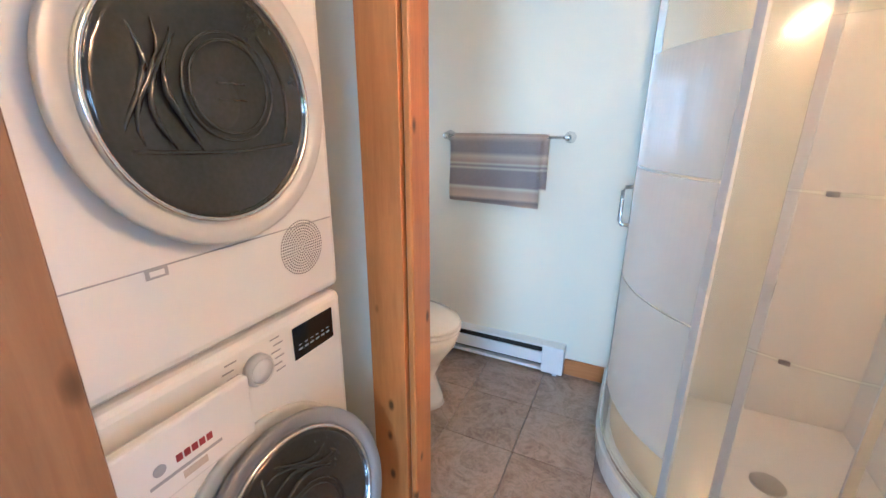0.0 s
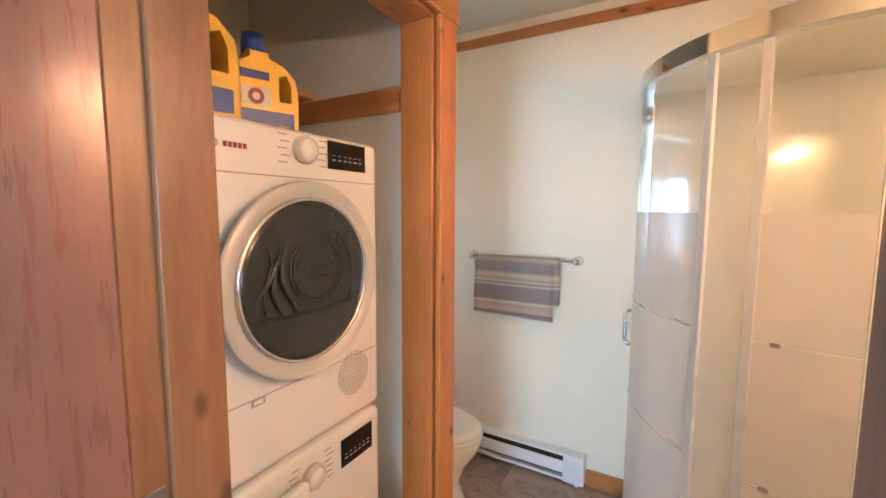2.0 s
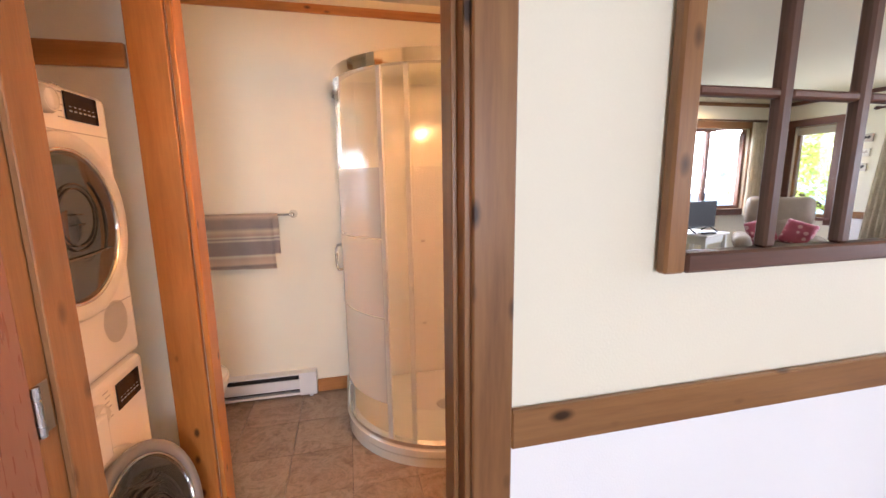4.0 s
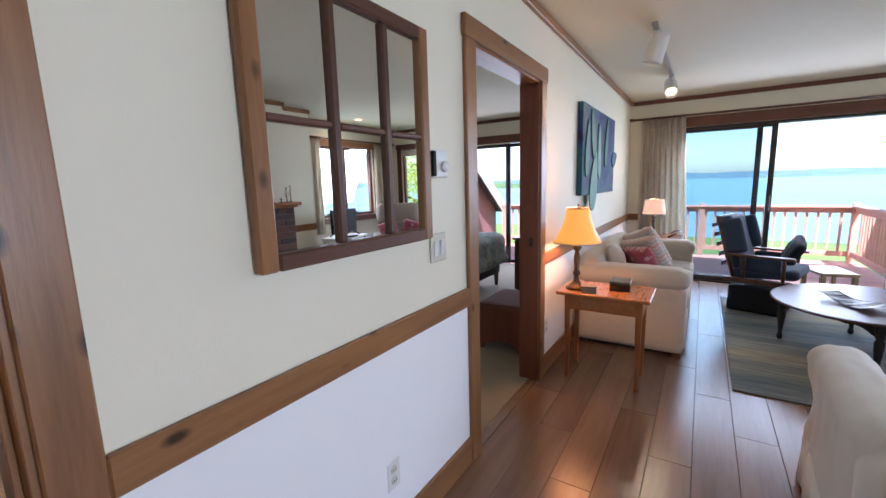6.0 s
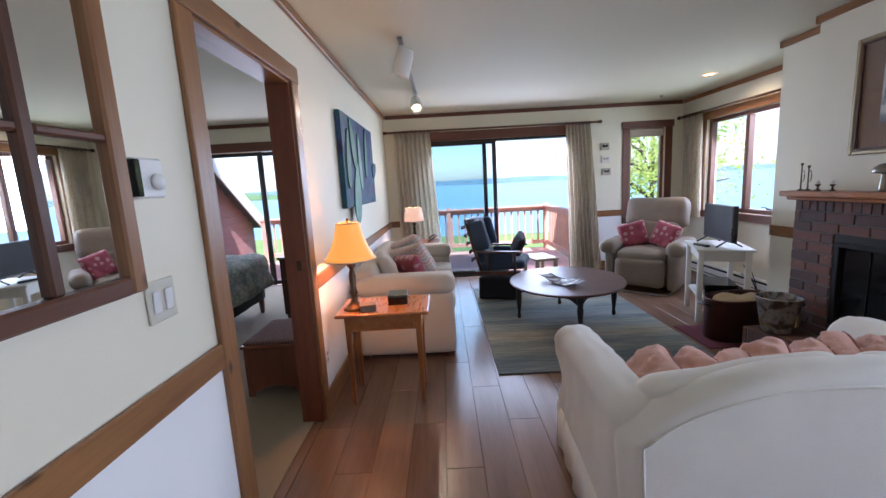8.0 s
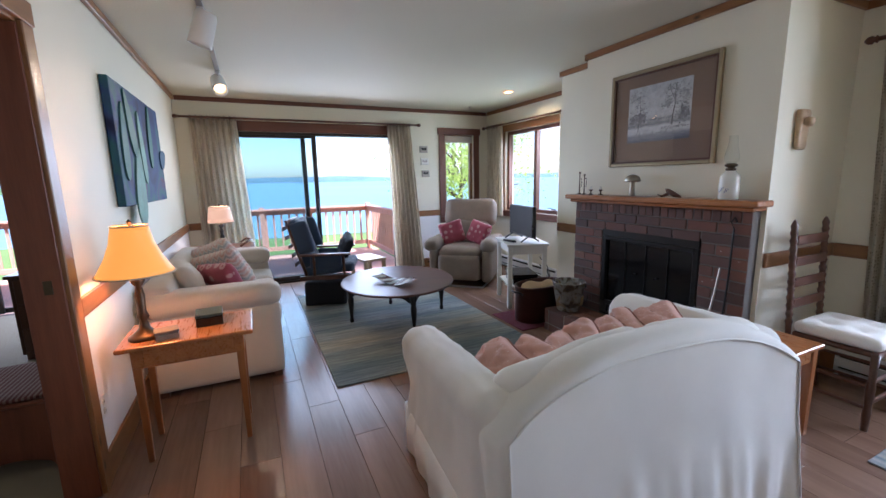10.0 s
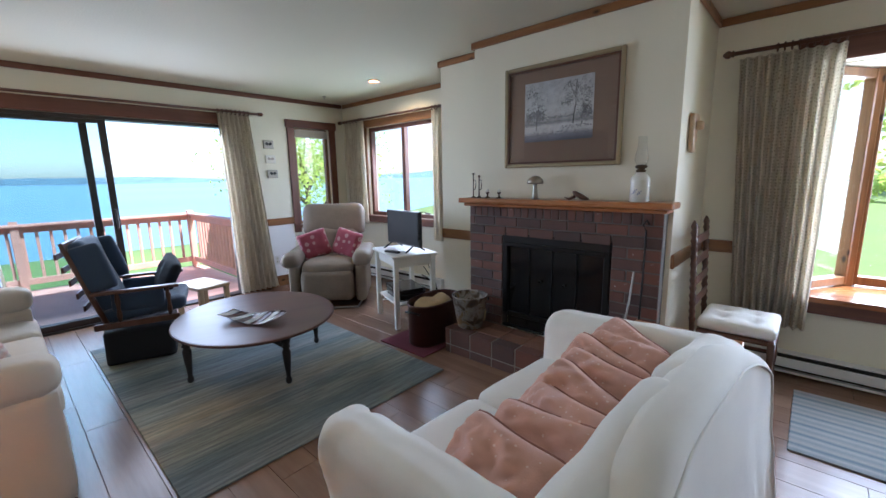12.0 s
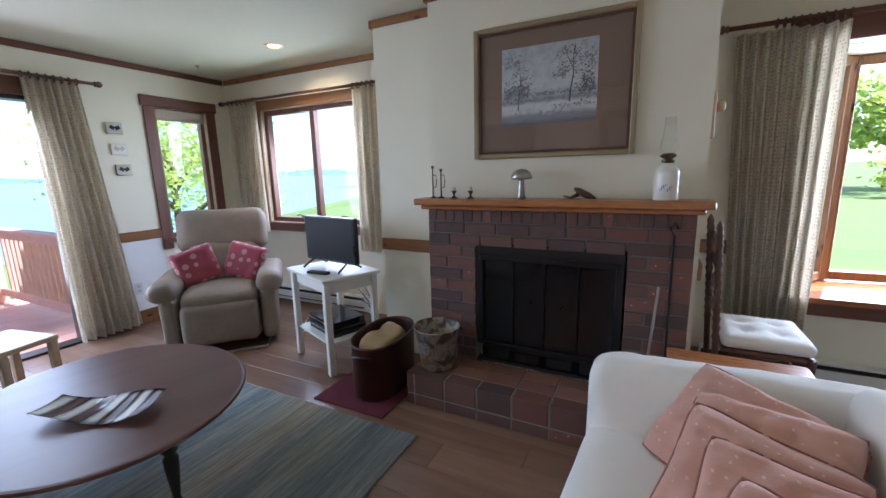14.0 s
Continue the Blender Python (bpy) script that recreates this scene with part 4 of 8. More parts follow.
sw = thing("light_switch", Matrix.Translation((1.607, -0.001, 1.145)), "ivory double rocker light switch plate", "switch")
boxed("plate", (-0.058, 0.058, -0.007, 0, -0.06, 0.06), IVORY, sw, bevel=0.003)
for c in (-0.024, 0.024):
    bm = fresh()
    box(bm, c - 0.016, c + 0.016, -0.013, -0.007, -0.033, 0.033, 0.003, 1, pose(0, 0, 0, 4, 0, 0))
    part("rocker", bm, WHITE_GLOSS, sw)


def outlet(m, label):
    o = thing("power_outlet", m, label, "outlet", "power outlets")
    boxed("plate", (-0.036, 0.036, -0.006, 0, -0.058, 0.058), WHITE_GLOSS, o, bevel=0.003)
    for z in (-0.022, 0.022):
        bm = fresh()
        lathe(bm, [(0.017, 0), (0.016, 0.003), (0, 0.003)], 16, pose(0, -0.006, z, 90, 0, 0))
        part("socket", bm, IVORY, o)
        for c in (-0.006, 0.006):
            boxed("slot", (c - 0.001, c + 0.001, -0.0098, -0.009, z - 0.005, z + 0.005), BLACK, o, bevel=0)
    return o


outlet(Matrix.Translation((1.255, -0.001, 0.325)), "white wall outlet plate below the chair rail")
outlet(pose(XE - 0.001, -3.25, 0.36, 0, 0, -90), "white wall outlet plate beside the curtain")
outlet(pose(XE - 0.001, -3.38, 0.33, 0, 0, -90), "white wall outlet plate beside the recliner")
outlet(Matrix.Translation((2.97 + 0.06, -0.001, 0.35)), "white wall outlet plate behind the end table")

# bathroom door leaf, standing open into the hall on its hinges
bd = tagged(new("door_bath"), kind="structure")
bd.matrix_world = pose(BX0 + 0.003, -0.004, 0.01, 0, 0, 178)
LEAF = 0.72
boxed("leaf", (0.0, 0.038, 0.0, LEAF, 0, DH - 0.02), DOOR_Z, bd, bevel=0.003)
for z in (0.30, 1.02, 1.78):
    bm = fresh()
    cyl(bm, (-0.002, -0.006, z - 0.045), (-0.002, -0.006, z + 0.045), 0.006, seg=10)
    part("hinge_pin", bm, NICKEL, bd)
bm = fresh()
lathe(bm, [(0.028, 0), (0.028, 0.006), (0.012, 0.012), (0.012, 0.035), (0.026, 0.05), (0.026, 0.065), (0, 0.07)], 18, pose(0, LEAF - 0.07, 0.95, 0, -90, 0))
part("door_knob", bm, NICKEL, bd, smooth=True)
for z in (0.31, 1.03, 1.79):
    bm = fresh()
    box(bm, BX0 + 0.0005, BX0 + 0.003, 0.002, 0.036, z - 0.045, z + 0.045, 0.001)
    tagged(part("hinge_leaf", bm, PEWTER), kind="structure")
# bedroom door: leaf folded back inside, strike plate on the red jamb
bm = fresh()
box(bm, DX1 - 0.003, DX1 - 0.0005, 0.03, 0.06, 0.97, 1.03, 0.001)
tagged(part("strike_plate", bm, DARK_BRASS), kind="structure")

# ---- laundry closet ----


def knob_face(parent, y, z, r=0.034):
    bm = fresh()
    lathe(bm, [(r, 0), (r * 1.02, 0.012), (r * 0.86, 0.022), (r * 0.8, 0.022), (r * 0.78, 0.018), (0, 0.018)], 28, pose(0, y, z, 0, 90, 0))
    k = part("dial", bm, SILVER, parent, "silver program dial", smooth=True)
    bm = fresh()
    lathe(bm, [(r * 0.77, 0.0), (r * 0.74, 0.021), (0, 0.021)], 24, pose(0, y, z, 0, 90, 0))
    part("dial_cap", bm, ENAMEL, k, smooth=True)


def panel_marks(parent, y, z, x=0.0):
    for k in range(6):
        for s in (-1, 1):
            d = 0.055 + 0.008 * (k % 2)
            boxed("print_mark", (x + 0.0005, x + 0.0016, y + s * d - 0.013, y + s * d + 0.013, z + 0.04 - k * 0.016, z + 0.043 - k * 0.016), GREY_LINE, parent, bevel=0)


def display(parent, y0, y1, z0, z1, x=0.0):
    d = boxed("display", (x + 0.001, x + 0.005, y0, y1, z0, z1), BLACK_GLOSS, parent, "black glass display", bevel=0.001)
    for k in range(6):
        c = y0 + (y1 - y0) * (0.14 + 0.14 * k)
        boxed("display_mark", (x + 0.005, x + 0.0056, c - 0.006, c + 0.006, z0 + 0.022, z0 + 0.026), GREY_LINE, d, bevel=0)
        boxed("display_line", (x + 0.005, x + 0.0056, c - 0.0045, c + 0.0045, z0 + 0.034, z0 + 0.0365), GREY_LINE, d, bevel=0)


def port_door(parent, m, r, depth=0.05, label="round door with a silver ring", ring=None):
    """Round machine door: silver ring, dark glass bowl with moulded folds."""
    bm = fresh()
    lathe(bm, [(r * 0.80, 0.0), (r * 0.88, 0.0), (r * 0.955, depth * 0.4), (r * 0.995, depth * 0.78), (r * 0.99, depth * 0.93), (r * 0.97, depth), (r * 0.86, depth * 0.94), (r * 0.83, depth * 0.6)], 72, m, False)
    d = part("door", bm, ring or SILVER, parent, label, smooth=True)
    bm = fresh()
    lathe(bm, [(r * 0.832, depth * 0.5), (r * 0.832, depth * 0.90), (r * 0.80, depth * 0.93), (r * 0.795, depth * 0.8)], 64, m, False)
    part("inner_rim", bm, CHROME, d, "bright inner rim", smooth=True)
    bm = fresh()
    lathe(bm, [(r * 0.798, depth * 0.55), (r * 0.798, depth * 0.80), (r * 0.74, depth * 0.84), (r * 0.45, depth * 0.62), (0, depth * 0.50)], 48, m)
    part("door_glass", bm, SMOKE, d, "smoked glass bowl", smooth=True)

    def moulding(name, pts, w, closed=False):
        bm = fresh()
        tube(bm, [m @ Vector(p) for p in pts], w, 6, closed)
        part(name, bm, SMOKE, d, smooth=True)
    for q in (0.36, 0.31):
        moulding("glass_ring", [(r * (0.12 + q * math.cos(a)), r * (0.10 + q * math.sin(a)), depth * 0.66) for a in [2 * math.pi * k / 36 for k in range(36)]], 0.0024, True)
    for z in (0.02, 0.13):
        moulding("glass_bar", [(r * 0.02, r * z, depth * 0.62), (r * 0.24, r * z, depth * 0.62)], 0.0018)
    moulding("glass_lip", [(r * (-0.62 + 0.155 * k), r * (-0.30 - 0.03 * math.sin(k * 0.4)), depth * 0.78) for k in range(9)], 0.0035)
    for k in range(4):
        x0 = -0.56 + 0.10 * k
        moulding("glass_fold", [(r * (x0 + 0.10 * math.sin(j * 0.55 + k)), r * (0.48 - 0.09 * j - 0.03 * k), depth * 0.74) for j in range(9)], [0.001, 0.002, 0.0035, 0.005, 0.006, 0.005, 0.004, 0.003, 0.001])
    moulding("glass_arc", [(r * 0.60 * math.cos(a), r * 0.60 * math.sin(a), depth * 0.76) for a in [-0.5 + 0.14 * k for k in range(11)]], 0.003)
    return d


MX = -0.590          # front plane of the machines
Y0M, Y1M = 0.148, 0.752
wash = thing("washing_machine", Matrix.Translation((MX, 0, 0)), "white front-loading washer with its door ajar and drawer pulled out", "washer")
boxed("body", (-0.60, 0, Y0M, Y1M, 0.02, 0.842), ENAMEL, wash, bevel=0.02, seg=3)
boxed("plinth", (-0.58, -0.015, Y0M + 0.015, Y1M - 0.015, 0.0, 0.02), BLACK, wash, bevel=0)
knob_face(wash, 0.468, 0.765)
panel_marks(wash, 0.468, 0.768)
display(wash, 0.572, 0.706, 0.725, 0.808)
bm = fresh()
lathe(bm, [(0.165, 0.0), (0.235, 0.0), (0.238, 0.008), (0.225, 0.014), (0.17, 0.004)], 48, pose(0, 0.452, 0.41, 0, 90, 0), False)
part("port_rim", bm, SILVER, wash, smooth=True)
bm = fresh()
lathe(bm, [(0.17, 0.003), (0.16, 0.006), (0.14, 0.006), (0, 0.006)], 40, pose(0, 0.452, 0.41, 0, 90, 0))
part("port_gasket", bm, BLACK_CLOTH, wash, "black rubber gasket")
# the door swings out on its far side
port_door(wash, pose(0.062, 0.47, 0.405, 0, 74, -7), 0.232, 0.055, "round washer door ajar with a silver ring", ring=DARK_RING)
# drawer pulled forward
dr = boxed("detergent_drawer", (0.045, 0.068, Y0M + 0.02, 0.40, 0.685, 0.812), ENAMEL, wash, "white detergent drawer pulled out", bevel=0.006, seg=2)
for y in (Y0M + 0.024, 0.385):
    boxed("drawer_side", (-0.01, 0.045, y, y + 0.008, 0.70, 0.775), PALE_BLUE, dr, bevel=0.001)
boxed("drawer_tray", (-0.01, 0.045, Y0M + 0.032, 0.385, 0.70, 0.712), GREY_LINE, dr, bevel=0.001)
for y in (0.24, 0.31):
    boxed("drawer_rib", (-0.01, 0.044, y, y + 0.006, 0.712, 0.772), GREY_LINE, dr, bevel=0.001)
boxed("drawer_slot", (0.0675, 0.0685, Y0M + 0.06, 0.33, 0.722, 0.728), GREY_LINE, dr, bevel=0)
boxed("drawer_grip", (0.0675, 0.0688, Y0M + 0.11, 0.30, 0.703, 0.717), BEIGE, dr, bevel=0)
for k in range(5):
    boxed("logo_bar", (0.0675, 0.0692, 0.252 + 0.013 * k, 0.262 + 0.013 * k, 0.741, 0.754), RED_PRINT, dr, "red printed mark", bevel=0)
bm = fresh()
lathe(bm, [(0.010, 0), (0.010, 0.0014), (0, 0.0014)], 18, pose(0.0678, 0.226, 0.748, 0, 90, 0))
part("logo_disc", bm, GREY_LINE, dr)
boxed("emblem", (0.0675, 0.0692, 0.185, 0.205, 0.695, 0.705), GREY_LINE, dr, bevel=0)

dry = thing("tumble_dryer", Matrix.Translation((MX, 0, 0.85)), "white tumble dryer stacked on the washing machine", "dryer")
boxed("body", (-0.60, 0, Y0M, Y1M, 0.004, 0.808), ENAMEL, dry, bevel=0.02, seg=3)
boxed("panel_seam", (0.0, 0.0012, Y0M + 0.02, Y1M - 0.02, 0.690, 0.693), GREY_LINE, dry, bevel=0)
boxed("base_seam", (0.0, 0.0012, Y0M + 0.02, Y1M - 0.02, 0.190, 0.1925), GREY_LINE, dry, bevel=0)
lt = boxed("latch", (0.0, 0.002, 0.30, 0.335, 0.174, 0.190), GREY_LINE, dry, "grey latch", bevel=0)
boxed("latch_grip", (0.002, 0.0026, 0.306, 0.329, 0.178, 0.187), ENAMEL, lt, bevel=0)
knob_face(dry, 0.468, 0.760)
panel_marks(dry, 0.468, 0.764)
display(dry, 0.545, 0.690, 0.722, 0.795)
port_door(dry, pose(0.0, 0.452, 0.445, 0, 90, 0) @ pose(0, 0, 0, 0, 0, 90), 0.240, 0.042, "round dryer door with a silver ring")
for k in range(5):
    boxed("logo_bar", (0.0, 0.0012, 0.262 + 0.011 * k, 0.270 + 0.011 * k, 0.742, 0.753), RED_PRINT, dry, "red printed mark", bevel=0)
bm = fresh()
lathe(bm, [(0.009, 0), (0.009, 0.0012), (0, 0.0012)], 18, pose(0, 0.243, 0.748, 0, 90, 0))
part("logo_disc", bm, GREY_LINE, dry)
bm = fresh()
for ring in range(1, 11):
    for k in range(6 * ring):
        a = 2 * math.pi * k / (6 * ring)
        rr = 0.0062 * ring
        lathe(bm, [(0.0021, 0), (0.0, 0.0008)], 6, Matrix.Translation((0.0008, 0.632 + rr * math.cos(a), 0.140 + rr * math.sin(a))) @ pose(0, 0, 0, 0, 90, 0))
tagged(part("vent_holes", bm, BLACK, dry, "round field of vent holes"), kind="stuff")


def jug(m, cap, label, big=1.0):
    """A detergent jug with a moulded handle."""
    e = thing("detergent_bottle", m, label, "bottle", "detergent bottles")
    w, h = 0.19 * big, 0.215 * big
    bm = fresh()
    out = [(-0.5, 0), (-0.5, 0.62), (-0.42, 0.80), (-0.22, 0.92), (-0.22, 1.0), (0.06, 1.0), (0.06, 0.94), (0.30, 0.86), (0.46, 0.72), (0.5, 0.55), (0.5, 0)]
    hole = [(0.20, 0.42), (0.20, 0.70), (0.30, 0.74), (0.36, 0.62), (0.36, 0.42)]
    t = 0.045 * big
    def loop(pts, y, k=1.0):
        cx = sum(p[0] for p in pts) / len(pts)
        cz = sum(p[1] for p in pts) / len(pts)
        return [bm.verts.new(((cx + (p[0] - cx) * k) * w, y, (cz + (p[1] - cz) * k) * h)) for p in pts]
    def bridge(a, b):
        for k in range(len(a)):
            bm.faces.new((a[k], a[(k + 1) % len(a)], b[(k + 1) % len(a)], b[k]))
    o = [loop(out, -t, 0.93), loop(out, -t * 0.75), loop(out, t * 0.75), loop(out, t, 0.93)]
    i = [loop(hole, -t, 1.1), loop(hole, -t * 0.4, 1.0), loop(hole, t * 0.4, 1.0), loop(hole, t, 1.1)]
    for a, b in zip(o, o[1:]):
        bridge(a, b)
    for a, b in zip(i, i[1:]):
        bridge(b, a)
    for oo, ii in ((o[0], i[0]), (o[3], i[3])):
        es = []
        for lp in (oo, ii):
            for k in range(len(lp)):
                es.append(bm.edges.get((lp[k], lp[(k + 1) % len(lp)])) or bm.edges.new((lp[k], lp[(k + 1) % len(lp)])))
        bmesh.ops.triangle_fill(bm, edges=es, use_beauty=True)
    bmesh.ops.recalc_face_normals(bm, faces=bm.faces)
    part("body", bm, YELLOW_PL, e)
    bm = fresh()
    lathe(bm, [(0.030 * big, 0.985 * h), (0.030 * big, h + 0.03 * big), (0.027 * big, h + 0.05 * big), (0, h + 0.05 * big)], 20, pose(-0.08 * w, 0, 0))
    part("cap", bm, cap, e, smooth=True)
    lb = boxed("label", (-0.34 * w, 0.06 * w, -t - 0.0015, -t + 0.002, 0.32 * h, 0.54 * h), IVORY, e, "printed label", bevel=0)
    bm = fresh()
    lathe(bm, [(0.055 * w, 0), (0.11 * w, 0), (0.11 * w, 0.001), (0.055 * w, 0.001)], 20, pose(-0.14 * w, -t - 0.0016, 0.43 * h, 90, 0, 0), False)
    part("label_disc", bm, RED_PRINT, lb)
    boxed("label_band", (-0.42 * w, 0.40 * w, -t - 0.002, -t + 0.002, 0.06 * h, 0.27 * h), BLUE_PL, e, bevel=0)
    boxed("label_head", (-0.36 * w, 0.05 * w, -t - 0.002, -t + 0.002, 0.64 * h, 0.74 * h), BLUE_PL, e, bevel=0)
    return e


jug(pose(-0.74, 0.465, 1.659, 0, 0, 72), BLUE_PL, "yellow detergent jug with a blue cap on the dryer", 0.92)
jug(pose(-0.72, 0.255, 1.659, 0, 0, 80), PURPLE_PL, "large yellow detergent jug with a purple cap on the dryer", 1.15)
cs = thing("closet_shelf", Matrix.Translation((0, 0, 1.84)), "orange pine shelf board on a ledger in the closet", "shelf")
boxed("board", (-1.255, -0.90, 0.155, 0.80, 0.0, 0.022), PINE_Y, cs)
boxed("ledger", (-1.255, -0.54, 0.795, 0.814, -0.075, -0.001), PINE_X, cs)

# ---- bathroom things ----
tb = thing("towel_bar", Matrix.Translation((0, YB, 1.205)), "chrome towel bar on the bathroom wall", "towel bar")
bm = fresh()
cyl(bm, (-0.80, -0.06, 0), (-0.215, -0.06, 0), 0.008, seg=12)
part("bar", bm, CHROME, tb, smooth=True)
for x in (-0.805, -0.212):
    bm = fresh()
    lathe(bm, [(0.026, 0), (0.026, 0.006), (0.012, 0.014), (0.010, 0.045), (0.016, 0.052), (0.018, 0.062), (0.012, 0.072), (0, 0.074)], 18, pose(x, -0.001, 0, 90, 0, 0))
    part("post", bm, CHROME, tb, smooth=True)
bm = fresh()
nx, prof = 20, []
for k in range(15):
    prof.append((-0.071 - 0.004 * math.sin(k * 0.5), -0.315 + 0.022 * k))
for k in range(7):
    a = math.pi * k / 6
    prof.append((-0.06 - 0.0125 * math.cos(a), 0.0 + 0.0125 * math.sin(a)))
for k in range(13):
    prof.append((-0.047, -0.02 * k))
grid = []
for i in range(nx + 1):
    u = i / nx
    grid.append([bm.verts.new((-0.775 + 0.46 * u + (0.012 * math.sin(5 * u) if j < 15 else 0.02) + 0.02 * u * (j < 15) * (z < -0.05) * z * -1,
                               y - 0.006 * abs(math.sin(u * 9 + z * 6)), z - (0.012 * u if j < 15 else 0))) for j, (y, z) in enumerate(prof)])
fs = []
for i in range(nx):
    for j in range(len(prof) - 1):
        fs.append(bm.faces.new((grid[i][j], grid[i + 1][j], grid[i + 1][j + 1], grid[i][j + 1])))
bmesh.ops.solidify(bm, geom=fs, thickness=0.004)
tw = part("hand_towel", bm, TOWEL, None, "grey and beige striped towel folded over the chrome bar", smooth=True)
tw.matrix_world = Matrix.Translation((0, YB, 1.205))
tagged(tw, "", "towel")


def heater(m, length, label, h=0.17, d=0.065):
    e = thing("baseboard_heater", m, label, "heater", "baseboard heaters")
    boxed("back", (0, length, -0.012, -0.001, 0.02, h), WHITE_GLOSS, e, bevel=0.001)
    boxed("top_cap", (0, length, -d, -0.012, h - 0.012, h), WHITE_GLOSS, e, bevel=0.003)
    boxed("front_panel", (0, length, -d, -d + 0.012, 0.062, h - 0.042), WHITE_GLOSS, e, bevel=0.003)
    boxed("bottom_lip", (0, length, -d + 0.004, -0.012, 0.02, 0.036), WHITE_GLOSS, e, bevel=0.002)
    boxed("core", (0.02, length - 0.02, -d + 0.02, -0.014, 0.045, h - 0.03), BLACK, e, bevel=0)
    for a, b in ((0, 0.012), (length - 0.11, length)):
        boxed("end_cap", (a, b, -d - 0.002, -0.002, 0.016, h + 0.002), WHITE_GLOSS, e, bevel=0.004)
    for x in (0.006, length - 0.05):
        boxed("foot", (x, x + 0.02, -d + 0.01, -0.01, 0.0, 0.017), WHITE_GLOSS, e, bevel=0)
    return e


heater(Matrix.Translation((-1.30, YB, 0.0)), 1.165, "white electric baseboard heater on the bathroom wall")
heater(Matrix.Translation((4.72, YS, 0.0)) @ pose(1.85, 0, 0, 0, 0, 180), 1.85, "white baseboard heater under the corner window")
heater(Matrix.Translation((1.92, YS, 0.0)) @ pose(0, 0, 0, 0, 0, 180), 2.6, "long white baseboard heater under the bay window")

# toilet
to = thing("toilet", Matrix.Translation((-0.80, 1.42, 0)), "white ceramic toilet with its lid closed", "toilet")


def egg(bm, rings, seg=32):
    """Stack of egg-shaped rings: (x0, back, front, half width, z)."""
    rs = []
    for x0, bk, fr, hw, z in rings:
        r = []
        for k in range(seg):
            a = 2 * math.pi * k / seg
            c, s = math.cos(a), math.sin(a)
            r.append(bm.verts.new((x0 + (fr if c > 0 else bk) * c, hw * s, z)))
        rs.append(r)
    for a, b in zip(rs, rs[1:]):
        for k in range(seg):
            bm.faces.new((a[k], a[(k + 1) % seg], b[(k + 1) % seg], b[k]))
    bm.faces.new(rs[0][::-1])
    bm.faces.new(rs[-1])


bm = fresh()
egg(bm, [(0.0, 0.25, 0.20, 0.115, 0.0), (0.0, 0.25, 0.19, 0.11, 0.03), (0.0, 0.24, 0.15, 0.095, 0.14), (0.0, 0.25, 0.19, 0.13, 0.23), (0.0, 0.25, 0.25, 0.175, 0.32), (0.0, 0.25, 0.265, 0.185, 0.37), (0.0, 0.24, 0.26, 0.18, 0.385)])
part("bowl", bm, CERAMIC, to, smooth=True)
bm = fresh()
egg(bm, [(0.0, 0.22, 0.26, 0.182, 0.386), (0.0, 0.22, 0.272, 0.192, 0.392), (0.0, 0.22, 0.272, 0.192, 0.402), (0.0, 0.22, 0.262, 0.185, 0.408)])
part("seat", bm, CERAMIC, to, smooth=True)
bm = fresh()
egg(bm, [(0.0, 0.22, 0.26, 0.182, 0.410), (0.0, 0.22, 0.27, 0.19, 0.416), (0.0, 0.22, 0.265, 0.187, 0.428), (0.0, 0.20, 0.22, 0.15, 0.437)])
part("lid", bm, CERAMIC, to, smooth=True)
soft("tank", (0.20, 0.42, 0.36), (-0.34, 0, 0.60), CERAMIC, to, r=0.04, wrinkle=0)
soft("tank_lid", (0.23, 0.45, 0.04), (-0.34, 0, 0.80), CERAMIC, to, r=0.015, wrinkle=0)

# corner shower with curved sliding doors
SX, SYC, SR = 0.62, 1.54, 0.50
XR = 1.0


def track(r, x_off=0.0, n=20):
    """The enclosure's line: straight from the north wall, quarter round, straight to the east wall."""
    pts = [(SX - r, YB - 0.004), (SX - r, SYC + 0.12)]
    for k in range(n + 1):
        a = math.pi + (math.pi / 2) * k / n
        pts.append((SX + r * math.cos(a), SYC + r * math.sin(a)))
    pts.append((XR - 0.004, SYC - r))
    return pts


def ribbon(bm, pts, z0, z1, w):
    """An upright strip with thickness along a line on the plan."""
    out = []
    n = len(pts)
    for i, p in enumerate(pts):
        a, b = Vector(pts[max(0, i - 1)]), Vector(pts[min(n - 1, i + 1)])
        d = (b - a).normalized()
        nn = Vector((-d.y, d.x)) * w / 2
        out.append([bm.verts.new((p[0] + s * nn.x, p[1] + s * nn.y, z)) for s, z in ((1, z0), (-1, z0), (-1, z1), (1, z1))])
    for a, b in zip(out, out[1:]):
        for k in range(4):
            bm.faces.new((a[k], a[(k + 1) % 4], b[(k + 1) % 4], b[k]))
    bm.faces.new(out[0][::-1])
    bm.faces.new(out[-1])
    bmesh.ops.recalc_face_normals(bm, faces=bm.faces)


shw = thing("shower_stall", Matrix.Translation((0, 0, 0)), "round corner shower with frosted curved glass doors and chrome rails", "shower")
bm = fresh()
base = track(SR + 0.055)
lo = [bm.verts.new((x, y, 0)) for x, y in base] + [bm.verts.new((XR - 0.004, YB - 0.004, 0))]
f = bm.faces.new(lo)
ex = bmesh.ops.extrude_face_region(bm, geom=[f])
bmesh.ops.translate(bm, vec=(0, 0, 0.055), verts=[v for v in ex["geom"] if isinstance(v, bmesh.types.BMVert)])
bmesh.ops.recalc_face_normals(bm, faces=bm.faces)
bmesh.ops.bevel(bm, geom=[e for e in bm.edges if all(v.co.z > 0.05 for v in e.verts)], offset=0.01, segments=2, affect="EDGES")
part("base_tray", bm, ACRYLIC, shw, "cream acrylic shower tray")
bm = fresh()
